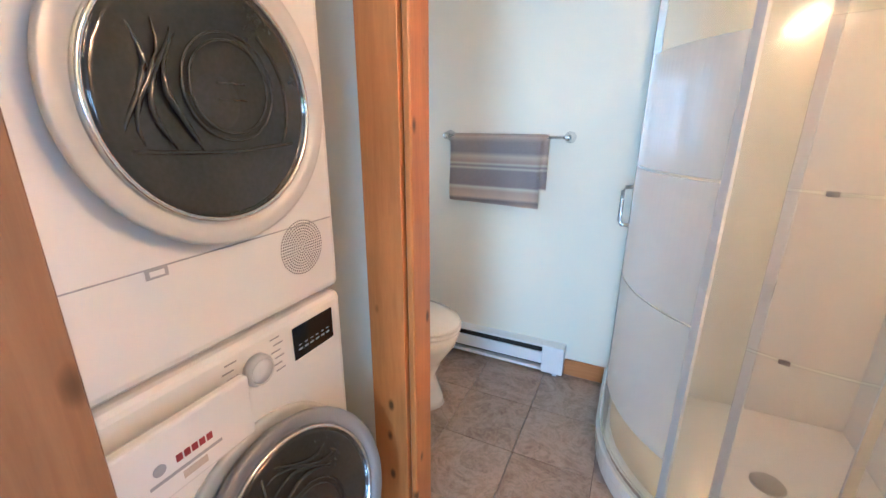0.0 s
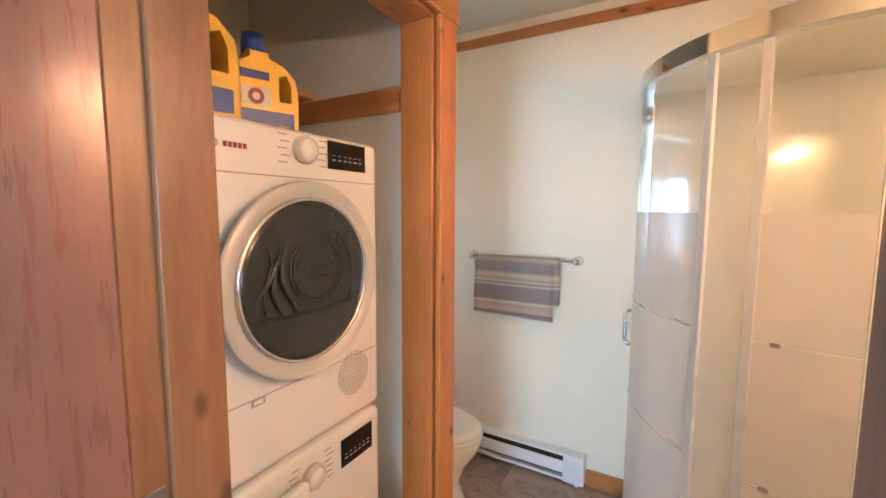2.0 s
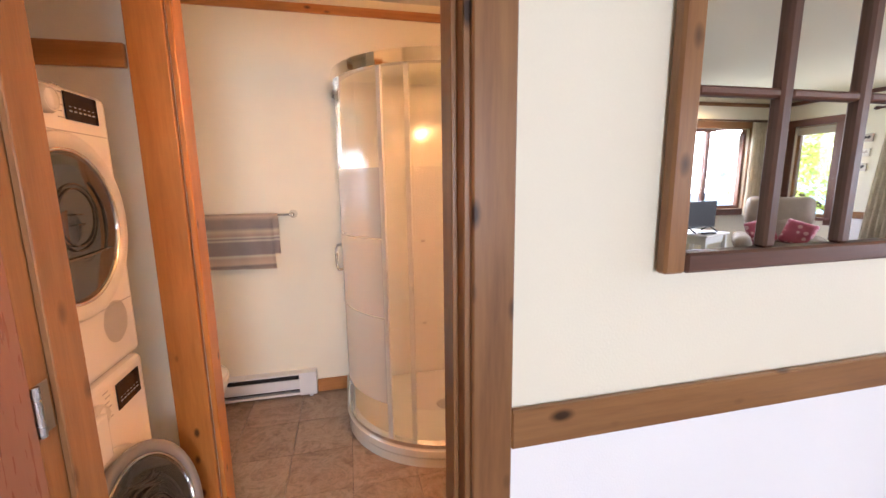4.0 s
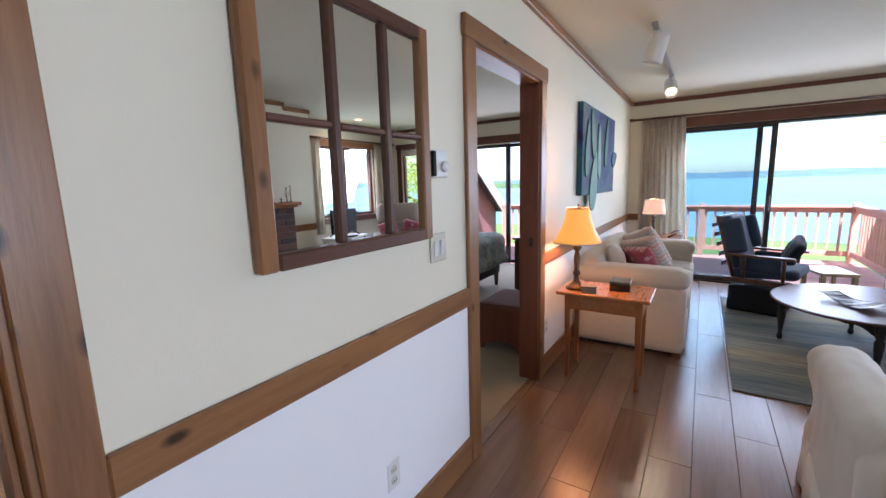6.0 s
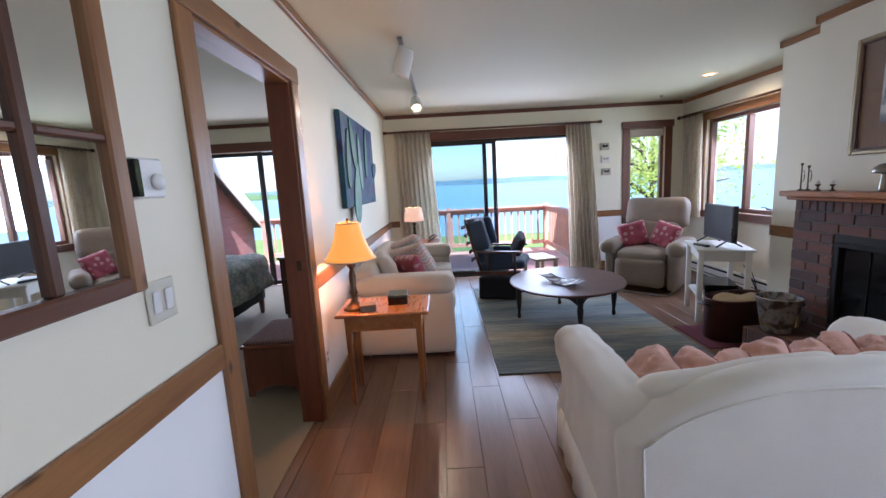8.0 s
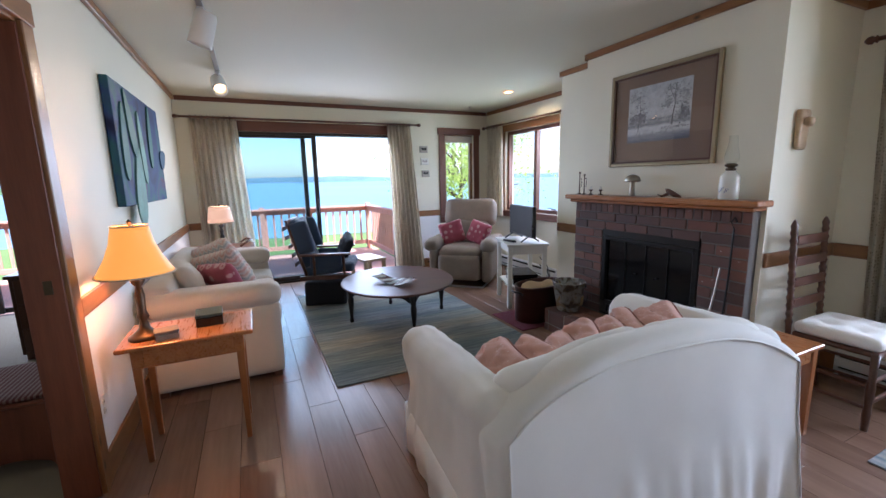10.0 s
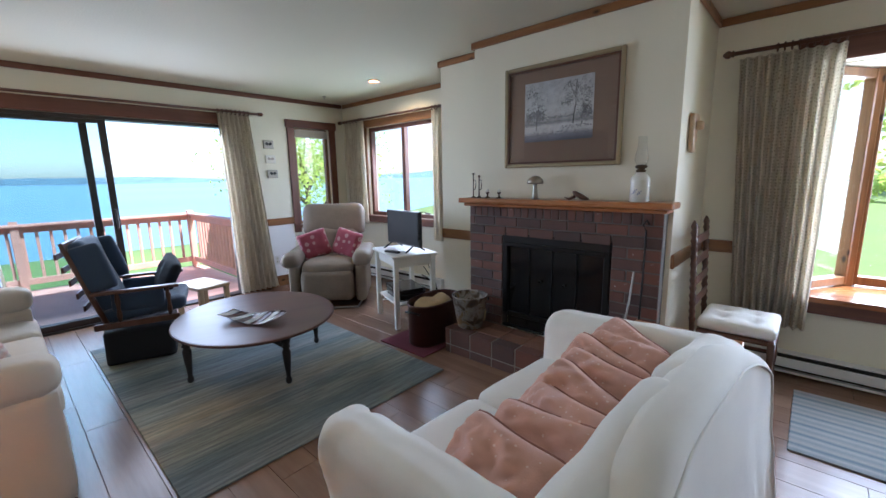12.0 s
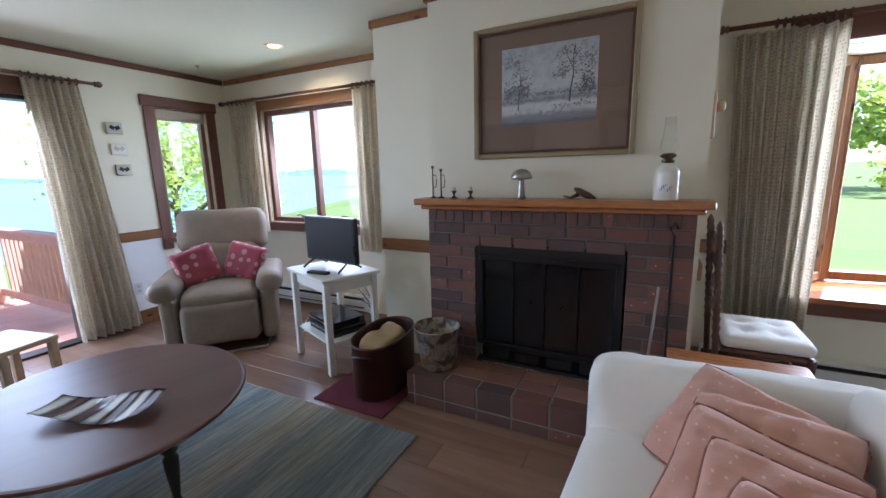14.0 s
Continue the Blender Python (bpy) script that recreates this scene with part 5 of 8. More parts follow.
ribbon(bm, track(SR + 0.035), 0.055, 0.09, 0.05)
part("tray_rim", bm, ACRYLIC, shw, smooth=False)
bm = fresh()
lathe(bm, [(0.055, 0), (0.052, 0.003), (0, 0.003)], 24, pose(0.64, 1.47, 0.0552))
part("drain", bm, PEWTER, shw, "round metal drain")
bm = fresh()
box(bm, SX - SR - 0.03, XR - 0.004, YB - 0.010, YB - 0.002, 0.05, 2.0, 0.001)
box(bm, XR - 0.012, XR - 0.004, SYC - SR - 0.03, YB - 0.011, 0.05, 2.0, 0.001)
part("surround", bm, ACRYLIC, shw, "glossy cream wall surround")
for nm, z0, z1, w in (("bottom_rail", 0.09, 0.118, 0.038), ("header_rail", 1.895, 1.95, 0.045)):
    bm = fresh()
    ribbon(bm, track(SR + 0.03), z0, z1, w)
    part(nm, bm, CHROME, shw, "curved chrome rail")
for x0, x1, y0, y1 in ((SX - SR - 0.045, SX - SR - 0.015, YB - 0.04, YB - 0.011), (XR - 0.05, XR - 0.013, SYC - SR - 0.045, SYC - SR - 0.015)):
    boxed("wall_channel", (x0, x1, y0, y1, 0.118, 1.895), NICKEL, shw, bevel=0.003)
FROST = glass_mat("frosted_glass", 0.12, mixed=0.42)
SEAL = plain("pale_door_seal", (0.52, 0.52, 0.47), 0.3, var=0.04, bump=0)
SHGLASS = glass_mat("shower_glass", 0.0, (0.95, 0.97, 0.95))
full = track(SR + 0.03, n=40)


def sub(pts, i0, i1, off):
    c = Vector((SX, SYC))
    res = []
    for p in pts[i0:i1]:
        v = Vector(p)
        d = (v - c)
        res.append(tuple(v - d.normalized() * off) if d.length else p)
    return res


BANDS = ((0.12, 0.30, 0), (0.30, 0.742, 1), (0.742, 0.750, 0), (0.750, 1.128, 1), (1.128, 1.136, 0), (1.136, 1.462, 1), (1.462, 1.894, 0))
HAZE = glass_mat("hazed_glass", 0.06, mixed=0.10)
for nm, i0, i1, off, frost in (("sliding_panel", 0, 26, -0.008, FROST), ("fixed_panel", 24, 32, 0.010, None), ("sliding_panel", 30, 44, -0.006, HAZE)):
    seg = sub(full, i0, i1, off)
    holder = None
    for z0, z1, hazy in (BANDS if frost else ((0.12, 1.894, 0),)):
        bm = fresh()
        ribbon(bm, seg, z0, z1, 0.006)
        g = part(nm if holder is None else "glass_band", bm, frost if hazy else SHGLASS, holder or shw, "frosted glass band" if hazy else "clear glass")
        g.visible_shadow = False
        holder = holder or g
    for z in ((0.746, 1.132) if frost else ()):
        bm = fresh()
        ribbon(bm, sub(full, i0 + 3, i0 + 5, off - 0.005), z - 0.006, z + 0.006, 0.004)
        part("clip", bm, PEWTER, holder)
for i0, off in ((24, -0.010), (30, 0.004)):
    bm = fresh()
    ribbon(bm, sub(full, i0, i0 + 2, off), 0.12, 1.893, 0.014)
    part("door_stile", bm, SEAL, shw, "pale plastic door edge")
bm = fresh()
ribbon(bm, sub(full, 41, 43, -0.004), 0.12, 1.893, 0.010)
part("door_stile", bm, SEAL, shw)
hx, hy = SX - SR - 0.03, SYC + 0.12
bm = fresh()
tube(bm, [(hx, hy, 0.885), (hx - 0.04, hy, 0.89), (hx - 0.047, hy, 0.905), (hx - 0.047, hy, 1.02), (hx - 0.04, hy, 1.035), (hx, hy, 1.04)], 0.008, 10)
part("handle", bm, NICKEL, shw, "bent metal door handle", smooth=True)
bm = fresh()
cyl(bm, (hx + 0.01, YB - 0.10, 1.88), (hx - 0.03, YB - 0.10, 1.88), 0.02, seg=14)
part("roller", bm, CHROME, shw, smooth=True)
# vanity light on the east wall
bl = thing("vanity_light", Matrix.Translation((1.004, 0.42, 1.98)), "nickel wall light with three frosted globes, lit", "lamp")
boxed("back_plate", (-0.02, -0.001, -0.25, 0.25, -0.03, 0.03), NICKEL, bl, bevel=0.004)
GLOBE = emit("frosted_globe", (1.0, 0.60, 0.28), 2.5)
for y in (-0.17, 0.0, 0.17):
    bm = fresh()
    lathe(bm, [(0.018, 0.0), (0.030, -0.015), (0.055, -0.06), (0.062, -0.09), (0.058, -0.095)], 20, pose(-0.075, y, -0.01), False)
    bmesh.ops.solidify(bm, geom=list(bm.faces), thickness=0.003)
    part("globe", bm, GLOBE, bl, smooth=True)
    bm = fresh()
    tube(bm, [(-0.015, y, 0.0), (-0.06, y, 0.012), (-0.075, y, -0.008)], 0.008, 8)
    part("arm", bm, NICKEL, bl)
    lamp("vanity_bulb", "POINT", Matrix.Translation((0.88, 0.42 + y, 1.87)), 2.5, (1.0, 0.50, 0.20), 0.03)
# white toilet-side window is closed by a clear pane
pane_unit("bath_window", along_y(-1.81, 1.15, 1.05), 0.6, 0.6, WHITE_PAINT, 0.04, 0.05)

# ---- living room ----
# white slip-covered love seat, its back to the hall
ls = thing("love_seat", pose(1.495, -2.075, 0, 0, 0, -4), "white slip-covered love seat with an arched back and skirt", "sofa")
LW = 1.50


def arch_height(y):
    return 0.60 + 0.245 * max(0.0, 1 - (abs(y) / 0.765) ** 2.6) ** 0.8


def drape(y, z):
    """How far the slipcover stands off its frame: hanging folds low down, pulls across the middle."""
    hang = max(0.0, 1 - z / 0.40)
    fold = noise.noise(Vector((y * 7.5, z * 0.8, 4.0))) + 0.5 * noise.noise(Vector((y * 17.0, z * 1.5, 9.0)))
    pull = noise.noise(Vector((y * 4.0 + z * 6.0, z * 9.0 - y * 3.0, 2.0)))
    return 0.040 * hang * (0.5 + fold) + 0.006 * pull + 0.010 * noise.noise(Vector((y * 2.0, z * 2.0, 7.0)))


def arched_back():
    """Camel back: outer cloth to the floor, rolled top, inner face down to the seat."""
    bm = fresh()
    cols, rows_ = 72, []
    for i in range(cols + 1):
        u = 2 * i / cols - 1
        y = math.copysign(abs(u) ** 0.9, u) * LW / 2
        h = arch_height(y)
        end = min(1.0, (1 - abs(u)) / 0.06 + 0.35)
        t = 0.155 * end
        col = []
        for k in range(15):
            z = 0.015 + (h - 0.06) * k / 14
            lean = 0.055 * (z / 0.8) ** 1.5
            col.append((lean - drape(y, z) + (0.155 - t) * 0.5, z))
        xo, zo = col[-1][0], h - 0.045
        for k in range(1, 9):
            a = math.pi * k / 8
            col.append((xo + t / 2 - t / 2 * math.cos(a), zo + 0.045 * math.sin(a)))
        for k in range(1, 6):
            col.append((xo + t - 0.01 * k, zo - (zo - 0.42) * k / 5))
        rows_.append([bm.verts.new((x, y, z)) for x, z in col])
    for a, b in zip(rows_, rows_[1:]):
        for k in range(len(a) - 1):
            bm.faces.new((a[k], a[k + 1], b[k + 1], b[k]))
    for r in (rows_[0], rows_[-1]):
        bm.faces.new(r)
    bmesh.ops.recalc_face_normals(bm, faces=bm.faces)
    return bm


bk_ = part("backrest", arched_back(), WHITE_CLOTH, ls, smooth=True)
bm = fresh()
edge_ = []
for k in range(41):
    y = 0.70 * (2 * k / 40 - 1)
    z = arch_height(y) - 0.05
    edge_.append((0.055 * (z / 0.8) ** 1.5 - drape(y, z) - 0.003, y, z))
down_ = [[(0.055 * (z / 0.8) ** 1.5 - drape(s * 0.70, z) - 0.003, s * 0.70, z) for z in [0.03 + 0.09 * j for j in range(6)]] for s in (-1, 1)]
tube(bm, down_[0] + edge_ + down_[1][::-1], 0.0045, 6)
part("welt", bm, WHITE_CLOTH, bk_, "corded seam round the back", smooth=True)
for s, nm in ((1, "arm"), (-1, "arm")):
    bm = fresh()
    vs = rbox(bm, 0.455, 0.10, 0.335, 0.078, 24, 0.004, 0, pose(0.56, s * (LW / 2 - 0.10), 0.345), s)
    for v in vs:
        t = max(0.0, (v.co.z - 0.3) / 0.4)
        v.co.z += t * (0.05 - 0.055 * (v.co.x / 1.0) ** 2)
        v.co.y += s * 0.03 * t * t
        front = max(0.0, min(1.0, (v.co.x - 0.62) / 0.3))
        pleat = noise.noise(Vector((v.co.x * 16 + v.co.z * 6, v.co.z * 4, s * 5.0)))
        v.co.y += s * 0.020 * pleat * (0.35 + front)
        v.co.z += 0.007 * noise.noise(Vector((v.co.x * 13, v.co.y * 22, s * 2.0))) * t
        if v.co.z < 0.28:
            v.co.y += s * 0.03 * (0.28 - v.co.z) * (1 + 2 * noise.noise(Vector((v.co.x * 9, 0, s))))
    part(nm, bm, WHITE_CLOTH, ls, smooth=True)
soft("seat_deck", (0.76, 1.16, 0.26), (0.58, 0, 0.15), WHITE_CLOTH, ls, r=0.04)
for s in (1, -1):
    soft("seat_cushion", (0.76, 0.575, 0.17), (0.62, s * 0.29, 0.37), WHITE_CLOTH, ls, r=0.06, bulge=0.02, seed=s, n=10)
    soft("back_cushion", (0.15, 0.64, 0.40), (0.215, s * 0.315, 0.61), WHITE_CLOTH, ls, r=0.07, rot=(s * -8, -8, 0), wrinkle=0.012, seed=3 + s, n=16)
bm = fresh()
ring = [(0.03, LW / 2), (1.03, LW / 2), (1.03, -LW / 2), (0.03, -LW / 2)]
top, bot = [], []
per = []
for (ax, ay), (bx, by) in zip(ring, ring[1:]):
    steps = max(8, int(40 * math.hypot(bx - ax, by - ay)))
    for k in range(steps):
        u = k / steps
        per.append((ax + (bx - ax) * u, ay + (by - ay) * u, -(by - ay), bx - ax))
for i, (x, y, nx_, ny_) in enumerate(per):
    L = math.hypot(nx_, ny_)
    o = 0.012 + 0.014 * math.sin(i * 0.9) * (0.5 + 0.5 * noise.noise(Vector((i * 0.15, 0, 0))))
    top.append(bm.verts.new((x + nx_ / L * 0.006, y + ny_ / L * 0.006, 0.235)))
    bot.append(bm.verts.new((x + nx_ / L * o, y + ny_ / L * o, 0.015)))
fs = []
for i in range(len(per) - 1):
    fs.append(bm.faces.new((top[i], top[i + 1], bot[i + 1], bot[i])))
bmesh.ops.recalc_face_normals(bm, faces=bm.faces)
bmesh.ops.solidify(bm, geom=fs, thickness=0.004)
part("skirt", bm, WHITE_CLOTH, ls, "gathered white skirt", smooth=True)
for x in (0.12, 0.92):
    for y in (-0.62, 0.62):
        bm = fresh()
        cyl(bm, (x, y, 0), (x, y, 0.06), 0.03, seg=10)
        part("foot", bm, WALNUT_Z, ls)
# pink pillows fallen against one another along the seat, tops away from the hall
random.seed(5)
for k, (x, y) in enumerate(((1.96, -1.70), (1.93, -1.855), (1.92, -1.975), (1.895, -2.11), (1.925, -2.30), (1.955, -2.42), (1.93, -2.56), (1.92, -2.67))):
    turn_ = pose(0, 0, 0, 0, 0, -24 + random.uniform(-11, 11)) @ pose(0, 0, 0, 45 + random.uniform(-9, 6), 0, 0) @ pose(0, 0, 0, 0, random.uniform(-12, 12), 0)
    m = Matrix.Translation(Vector((x, y, 0.715)) - turn_.to_3x3() @ Vector((0, 0, 0.195))) @ turn_
    cushion("throw_pillow", 0.41, 0.39, 0.15, m, PINK, "dusty pink dotted throw pillow on the white love seat", "pink pillows", PINK_CORD, seed=k, rumple=0.024, n=28)

# beige sofa along the wall
so = thing("sofa", Matrix.Translation((3.70, -0.91, 0)), "beige upholstered three-seat sofa with rolled arms along the wall", "sofa")
SL_ = 1.95
soft("base", (SL_ - 0.1, 0.78, 0.28), (SL_ / 2, 0.42, 0.20), BEIGE, so, r=0.03)
soft("backrest", (SL_ - 0.1, 0.20, 0.46), (SL_ / 2, 0.77, 0.55), BEIGE, so, r=0.07)
for k in range(3):
    soft("seat_cushion", (0.53, 0.62, 0.15), (0.25 + 0.545 * (k + 0.5), 0.33, 0.40), BEIGE, so, r=0.05, bulge=0.015, seed=k)
for x in (0.11, SL_ - 0.11):
    soft("arm_panel", (0.20, 0.82, 0.52), (x, 0.45, 0.30), BEIGE, so, r=0.02)
    soft("arm_roll", (0.25, 0.84, 0.17), (x - 0.005, 0.44, 0.625), BEIGE, so, r=0.08)
for x in (0.06, SL_ - 0.06):
    for y in (0.09, 0.80):
        boxed("foot", (x - 0.03, x + 0.03, y - 0.03, y + 0.03, 0, 0.07), WALNUT_Z, so)
cushion("throw_pillow", 0.44, 0.42, 0.15, pose(4.15, -0.30, 0.66, -25, 0, 12), BEIGE, "plain beige cushion leaning in the sofa corner", "sofa pillows", seed=2)
cushion("throw_pillow", 0.40, 0.38, 0.13, pose(4.20, -0.50, 0.64, -22, 6, 40), MATS["red_flowered_cloth"], "red and cream patterned cushion on the beige sofa", "sofa pillows", seed=3)
cushion("throw_pillow", 0.48, 0.44, 0.15, pose(4.45, -0.50, 0.67, -25, 14, 48), CHEVRON, "coral and teal zigzag cushion on the beige sofa", "sofa pillows", seed=4)
cushion("throw_pillow", 0.50, 0.46, 0.15, pose(4.85, -0.46, 0.69, -25, 18, 42), CHEVRON, "coral and teal zigzag cushion on the beige sofa", "sofa pillows", seed=5)

# end table with lamp
et = thing("end_table", Matrix.Translation((2.955, -0.695, 0)), "honey oak end table with a drawer and tapered legs", "table")
EW, ED, EH = 0.40, 0.60, 0.645
boxed("top", (0, EW, 0, ED, EH - 0.024, EH), OAK, et, bevel=0.008, seg=2)
boxed("apron", (0.05, EW - 0.05, 0.05, ED - 0.05, EH - 0.13, EH - 0.024), OAK, et)
boxed("drawer_front", (0.044, 0.05, 0.10, ED - 0.10, EH - 0.12, EH - 0.035), OAK, et)
for x in (0.05, EW - 0.09):
    for y in (0.05, ED - 0.09):
        bm = fresh()
        vs = box(bm, x, x + 0.042, y, y + 0.042, 0, EH - 0.024, 0.004)
        for v in vs:
            k = 0.6 + 0.4 * v.co.z / EH
            v.co.x = x + 0.021 + (v.co.x - x - 0.021) * k
            v.co.y = y + 0.021 + (v.co.y - y - 0.021) * k
        part("leg", bm, OAK_Z, et)


def table_lamp(m, h, r_base, shade_prof, shade_mat, body_mat, label, watts, col, zl):
    e = thing("table_lamp", m, label, "lamp", "table lamps")
    bm = fresh()
    lathe(bm, [(r_base, 0), (r_base, 0.012), (r_base * 0.75, 0.022), (r_base * 0.35, 0.05), (r_base * 0.22, 0.09), (r_base * 0.38, 0.11), (r_base * 0.24, 0.14),
               (r_base * 0.30, h * 0.6), (r_base * 0.18, h * 0.72), (r_base * 0.42, h * 0.80), (r_base * 0.2, h * 0.88), (0.008, h)], 22)
    part("base", bm, body_mat, e, smooth=True)
    bm = fresh()
    lathe(bm, shade_prof, 32, None, False)
    fs = list(bm.faces)
    bmesh.ops.solidify(bm, geom=fs, thickness=0.003)
    part("shade", bm, shade_mat, e, "glowing cloth shade", smooth=True)
    for r, z in (shade_prof[0], shade_prof[-1]):
        bm = fresh()
        tube(bm, [(r * math.cos(2 * math.pi * k / 32), r * math.sin(2 * math.pi * k / 32), z) for k in range(32)], 0.004, 6, closed=True)
        part("shade_trim", bm, BEIGE, e)
    bm = fresh()
    zt = shade_prof[-1][1]
    cyl(bm, (0, 0, h * 0.95), (0, 0, zt + 0.01), 0.004, seg=8)
    cyl(bm, (-shade_prof[-1][0], 0, zt - 0.004), (shade_prof[-1][0], 0, zt - 0.004), 0.003, seg=6)
    lathe(bm, [(0.006, zt + 0.008), (0.011, zt + 0.02), (0, zt + 0.034)], 12)
    part("finial", bm, body_mat, e)
    lamp("lamp_light", "POINT", m @ Matrix.Translation((0, 0, zl)), watts * 1.15, col, 0.05)
    return e


table_lamp(Matrix.Translation((3.10, -0.20, EH)), 0.37, 0.075,
           [(0.165, 0.335), (0.150, 0.36), (0.118, 0.42), (0.092, 0.49), (0.080, 0.55), (0.076, 0.572)], SHADE_GLOW, DARK_BRASS,
           "turned bronze table lamp with a lit amber bell shade", 4.5, (1.0, 0.50, 0.18), 0.45)
bx = thing("trinket_box", pose(3.04, -0.30, EH, 0, 0, 12), "small carved stone box on the end table", "box")
boxed("body", (-0.04, 0.04, -0.05, 0.05, 0, 0.032), BOOK, bx, bevel=0.004)
boxed("lid", (-0.043, 0.043, -0.053, 0.053, 0.033, 0.047), BOOK, bx, bevel=0.004)
bx = thing("tissue_box", pose(3.20, -0.48, EH, 0, 0, 4), "flat black box on the end table", "box")
boxed("body", (-0.075, 0.075, -0.065, 0.065, 0, 0.05), BLACK_GLOSS, bx, bevel=0.003)
boxed("lid", (-0.077, 0.077, -0.067, 0.067, 0.051, 0.066), plain("dark_green_paint", (0.03, 0.045, 0.04), 0.3), bx, bevel=0.003)

# far side table, lamp, wooden chair arm
ft = thing("side_table", Matrix.Translation((5.92, -0.42, 0)), "dark wooden side table behind the sofa", "table")
boxed("top", (-0.26, 0.26, -0.33, 0.33, 0.66, 0.69), WALNUT_X, ft, bevel=0.006)
boxed("apron", (-0.22, 0.22, -0.29, 0.29, 0.56, 0.66), WALNUT_X, ft)
for x in (-0.21, 0.21):
    for y in (-0.28, 0.28):
        boxed("leg", (x - 0.02, x + 0.02, y - 0.02, y + 0.02, 0, 0.56), WALNUT_Z, ft)
table_lamp(Matrix.Translation((5.95, -0.42, 0.69)), 0.30, 0.07,
           [(0.135, 0.28), (0.125, 0.34), (0.115, 0.40), (0.105, 0.46)], SHADE_GLOW2, BLACK_WOOD,
           "black turned table lamp with a lit cream drum shade", 3, (1.0, 0.62, 0.34), 0.36)
bm = fresh()
tube(bm, [(5.80, -0.60, 0.70), (5.86, -0.68, 0.745), (6.0, -0.72, 0.75), (6.12, -0.66, 0.745), (6.18, -0.60, 0.70)], 0.012, 8)
tagged(part("basket_handle", bm, WALNUT_X, None, "curved dark wooden tray handle on the side table", smooth=True), "", "tray")

# painting with raised leaves
pt = thing("leaf_painting", Matrix.Translation((3.80, -0.004, 1.24)), "deep blue canvas with green leaf cut-outs past its edge", "painting")
m_, nt_, b_ = nodes_of("abstract_canvas")
v_ = coords(nt_, (1, 1, 1))
n1 = noise_tex(nt_, v_, 2.6, 3, 0.5, 1.4)
link(nt_, ramp(nt_, n1, [(0.30, (0.008, 0.012, 0.05)), (0.45, (0.02, 0.05, 0.16)), (0.55, (0.02, 0.10, 0.12)), (0.64, (0.045, 0.06, 0.15)), (0.75, (0.09, 0.04, 0.07))]), b_.inputs["Base Color"])
b_.inputs["Roughness"].default_value = 0.75
boxed("canvas", (0, 1.42, -0.045, 0, 0.04, 0.82), m_, pt, bevel=0.004)
LEAF_A = plain("teal_leaf_paint", (0.13, 0.27, 0.23), 0.7, var=0.6, scale=9)
LEAF_B = plain("green_leaf_paint", (0.05, 0.15, 0.13), 0.7, var=0.5, scale=9)
LEAF_C = plain("dark_leaf_paint", (0.02, 0.07, 0.12), 0.7, var=0.5, scale=9)
for cx, cz, ln, wd, an, mt in ((0.42, 0.16, 0.56, 0.26, 76, LEAF_A), (0.36, 0.58, 0.46, 0.16, 110, LEAF_B), (0.62, 0.44, 0.52, 0.13, 95, LEAF_A), (1.40, 0.40, 0.26, 0.15, 20, LEAF_C), (0.95, 0.55, 0.5, 0.12, 80, LEAF_B), (0.15, 0.45, 0.5, 0.14, 84, LEAF_B)):
    bm = fresh()
    a = []
    for k in range(24):
        u = k / 24 * 2 * math.pi
        a.append(bm.verts.new((ln / 2 * math.cos(u), 0, wd / 2 * math.sin(u) * (1 - 0.35 * math.cos(u)))))
    f = bm.faces.new(a)
    ex = bmesh.ops.extrude_face_region(bm, geom=[f])
    bmesh.ops.translate(bm, vec=(0, -0.010, 0), verts=[v for v in ex["geom"] if isinstance(v, bmesh.types.BMVert)])
    bmesh.ops.recalc_face_normals(bm, faces=bm.faces)
    bmesh.ops.transform(bm, matrix=pose(cx, -0.046, cz, 0, -an, 0), verts=bm.verts)
    part("leaf", bm, mt, pt)

# track light
tr = thing("track_light", Matrix.Translation((3.62, -0.58, H)), "white ceiling track with two spotlights, one lit", "lamp")
boxed("track", (-0.10, 1.75, -0.018, 0.018, -0.022, -0.001), plain("track_grey", (0.25, 0.25, 0.25), 0.4), tr, bevel=0.002)
for x, d, lit in ((0.06, (0.10, 0.30, -0.95), False), (1.60, (-0.75, -0.12, -0.65), True)):
    d = Vector(d).normalized()
    top_ = Vector((x, 0, -0.022))
    c = top_ + Vector((0, 0, -0.12))
    q = d.to_track_quat("Z", "Y").to_matrix().to_4x4()
    bm = fresh()
    lathe(bm, [(0.0, -0.11), (0.055, -0.105), (0.062, -0.08), (0.066, 0.07), (0.068, 0.09), (0.060, 0.09), (0.054, 0.045), (0.0, 0.035)], 22, Matrix.Translation(c) @ q)
    hd = part("head", bm, WHITE_GLOSS, tr, "white cylinder spotlight head", smooth=True)
    bm = fresh()
    lathe(bm, [(0.042, 0.042), (0.042, 0.06), (0.0, 0.072)], 18, Matrix.Translation(c) @ q)
    part("bulb", bm, BULB if lit else PEWTER, hd, smooth=True)
    bm = fresh()
    cyl(bm, top_, c + Vector((0, 0, 0.02)), 0.008, seg=8)
    part("stem", bm, WHITE_GLOSS, tr)
    boxed("adapter", (x - 0.05, x + 0.05, -0.02, 0.02, -0.045, -0.0225), WHITE_GLOSS, tr, bevel=0.004)
    if lit:
        w_ = Matrix.Translation((3.62, -0.58, H))
        p0 = w_ @ (c + d * 0.09)
        lamp("spot_light", "SPOT", look(p0, p0 + d), 10, (1.0, 0.74, 0.42), 0.03, spot=95)
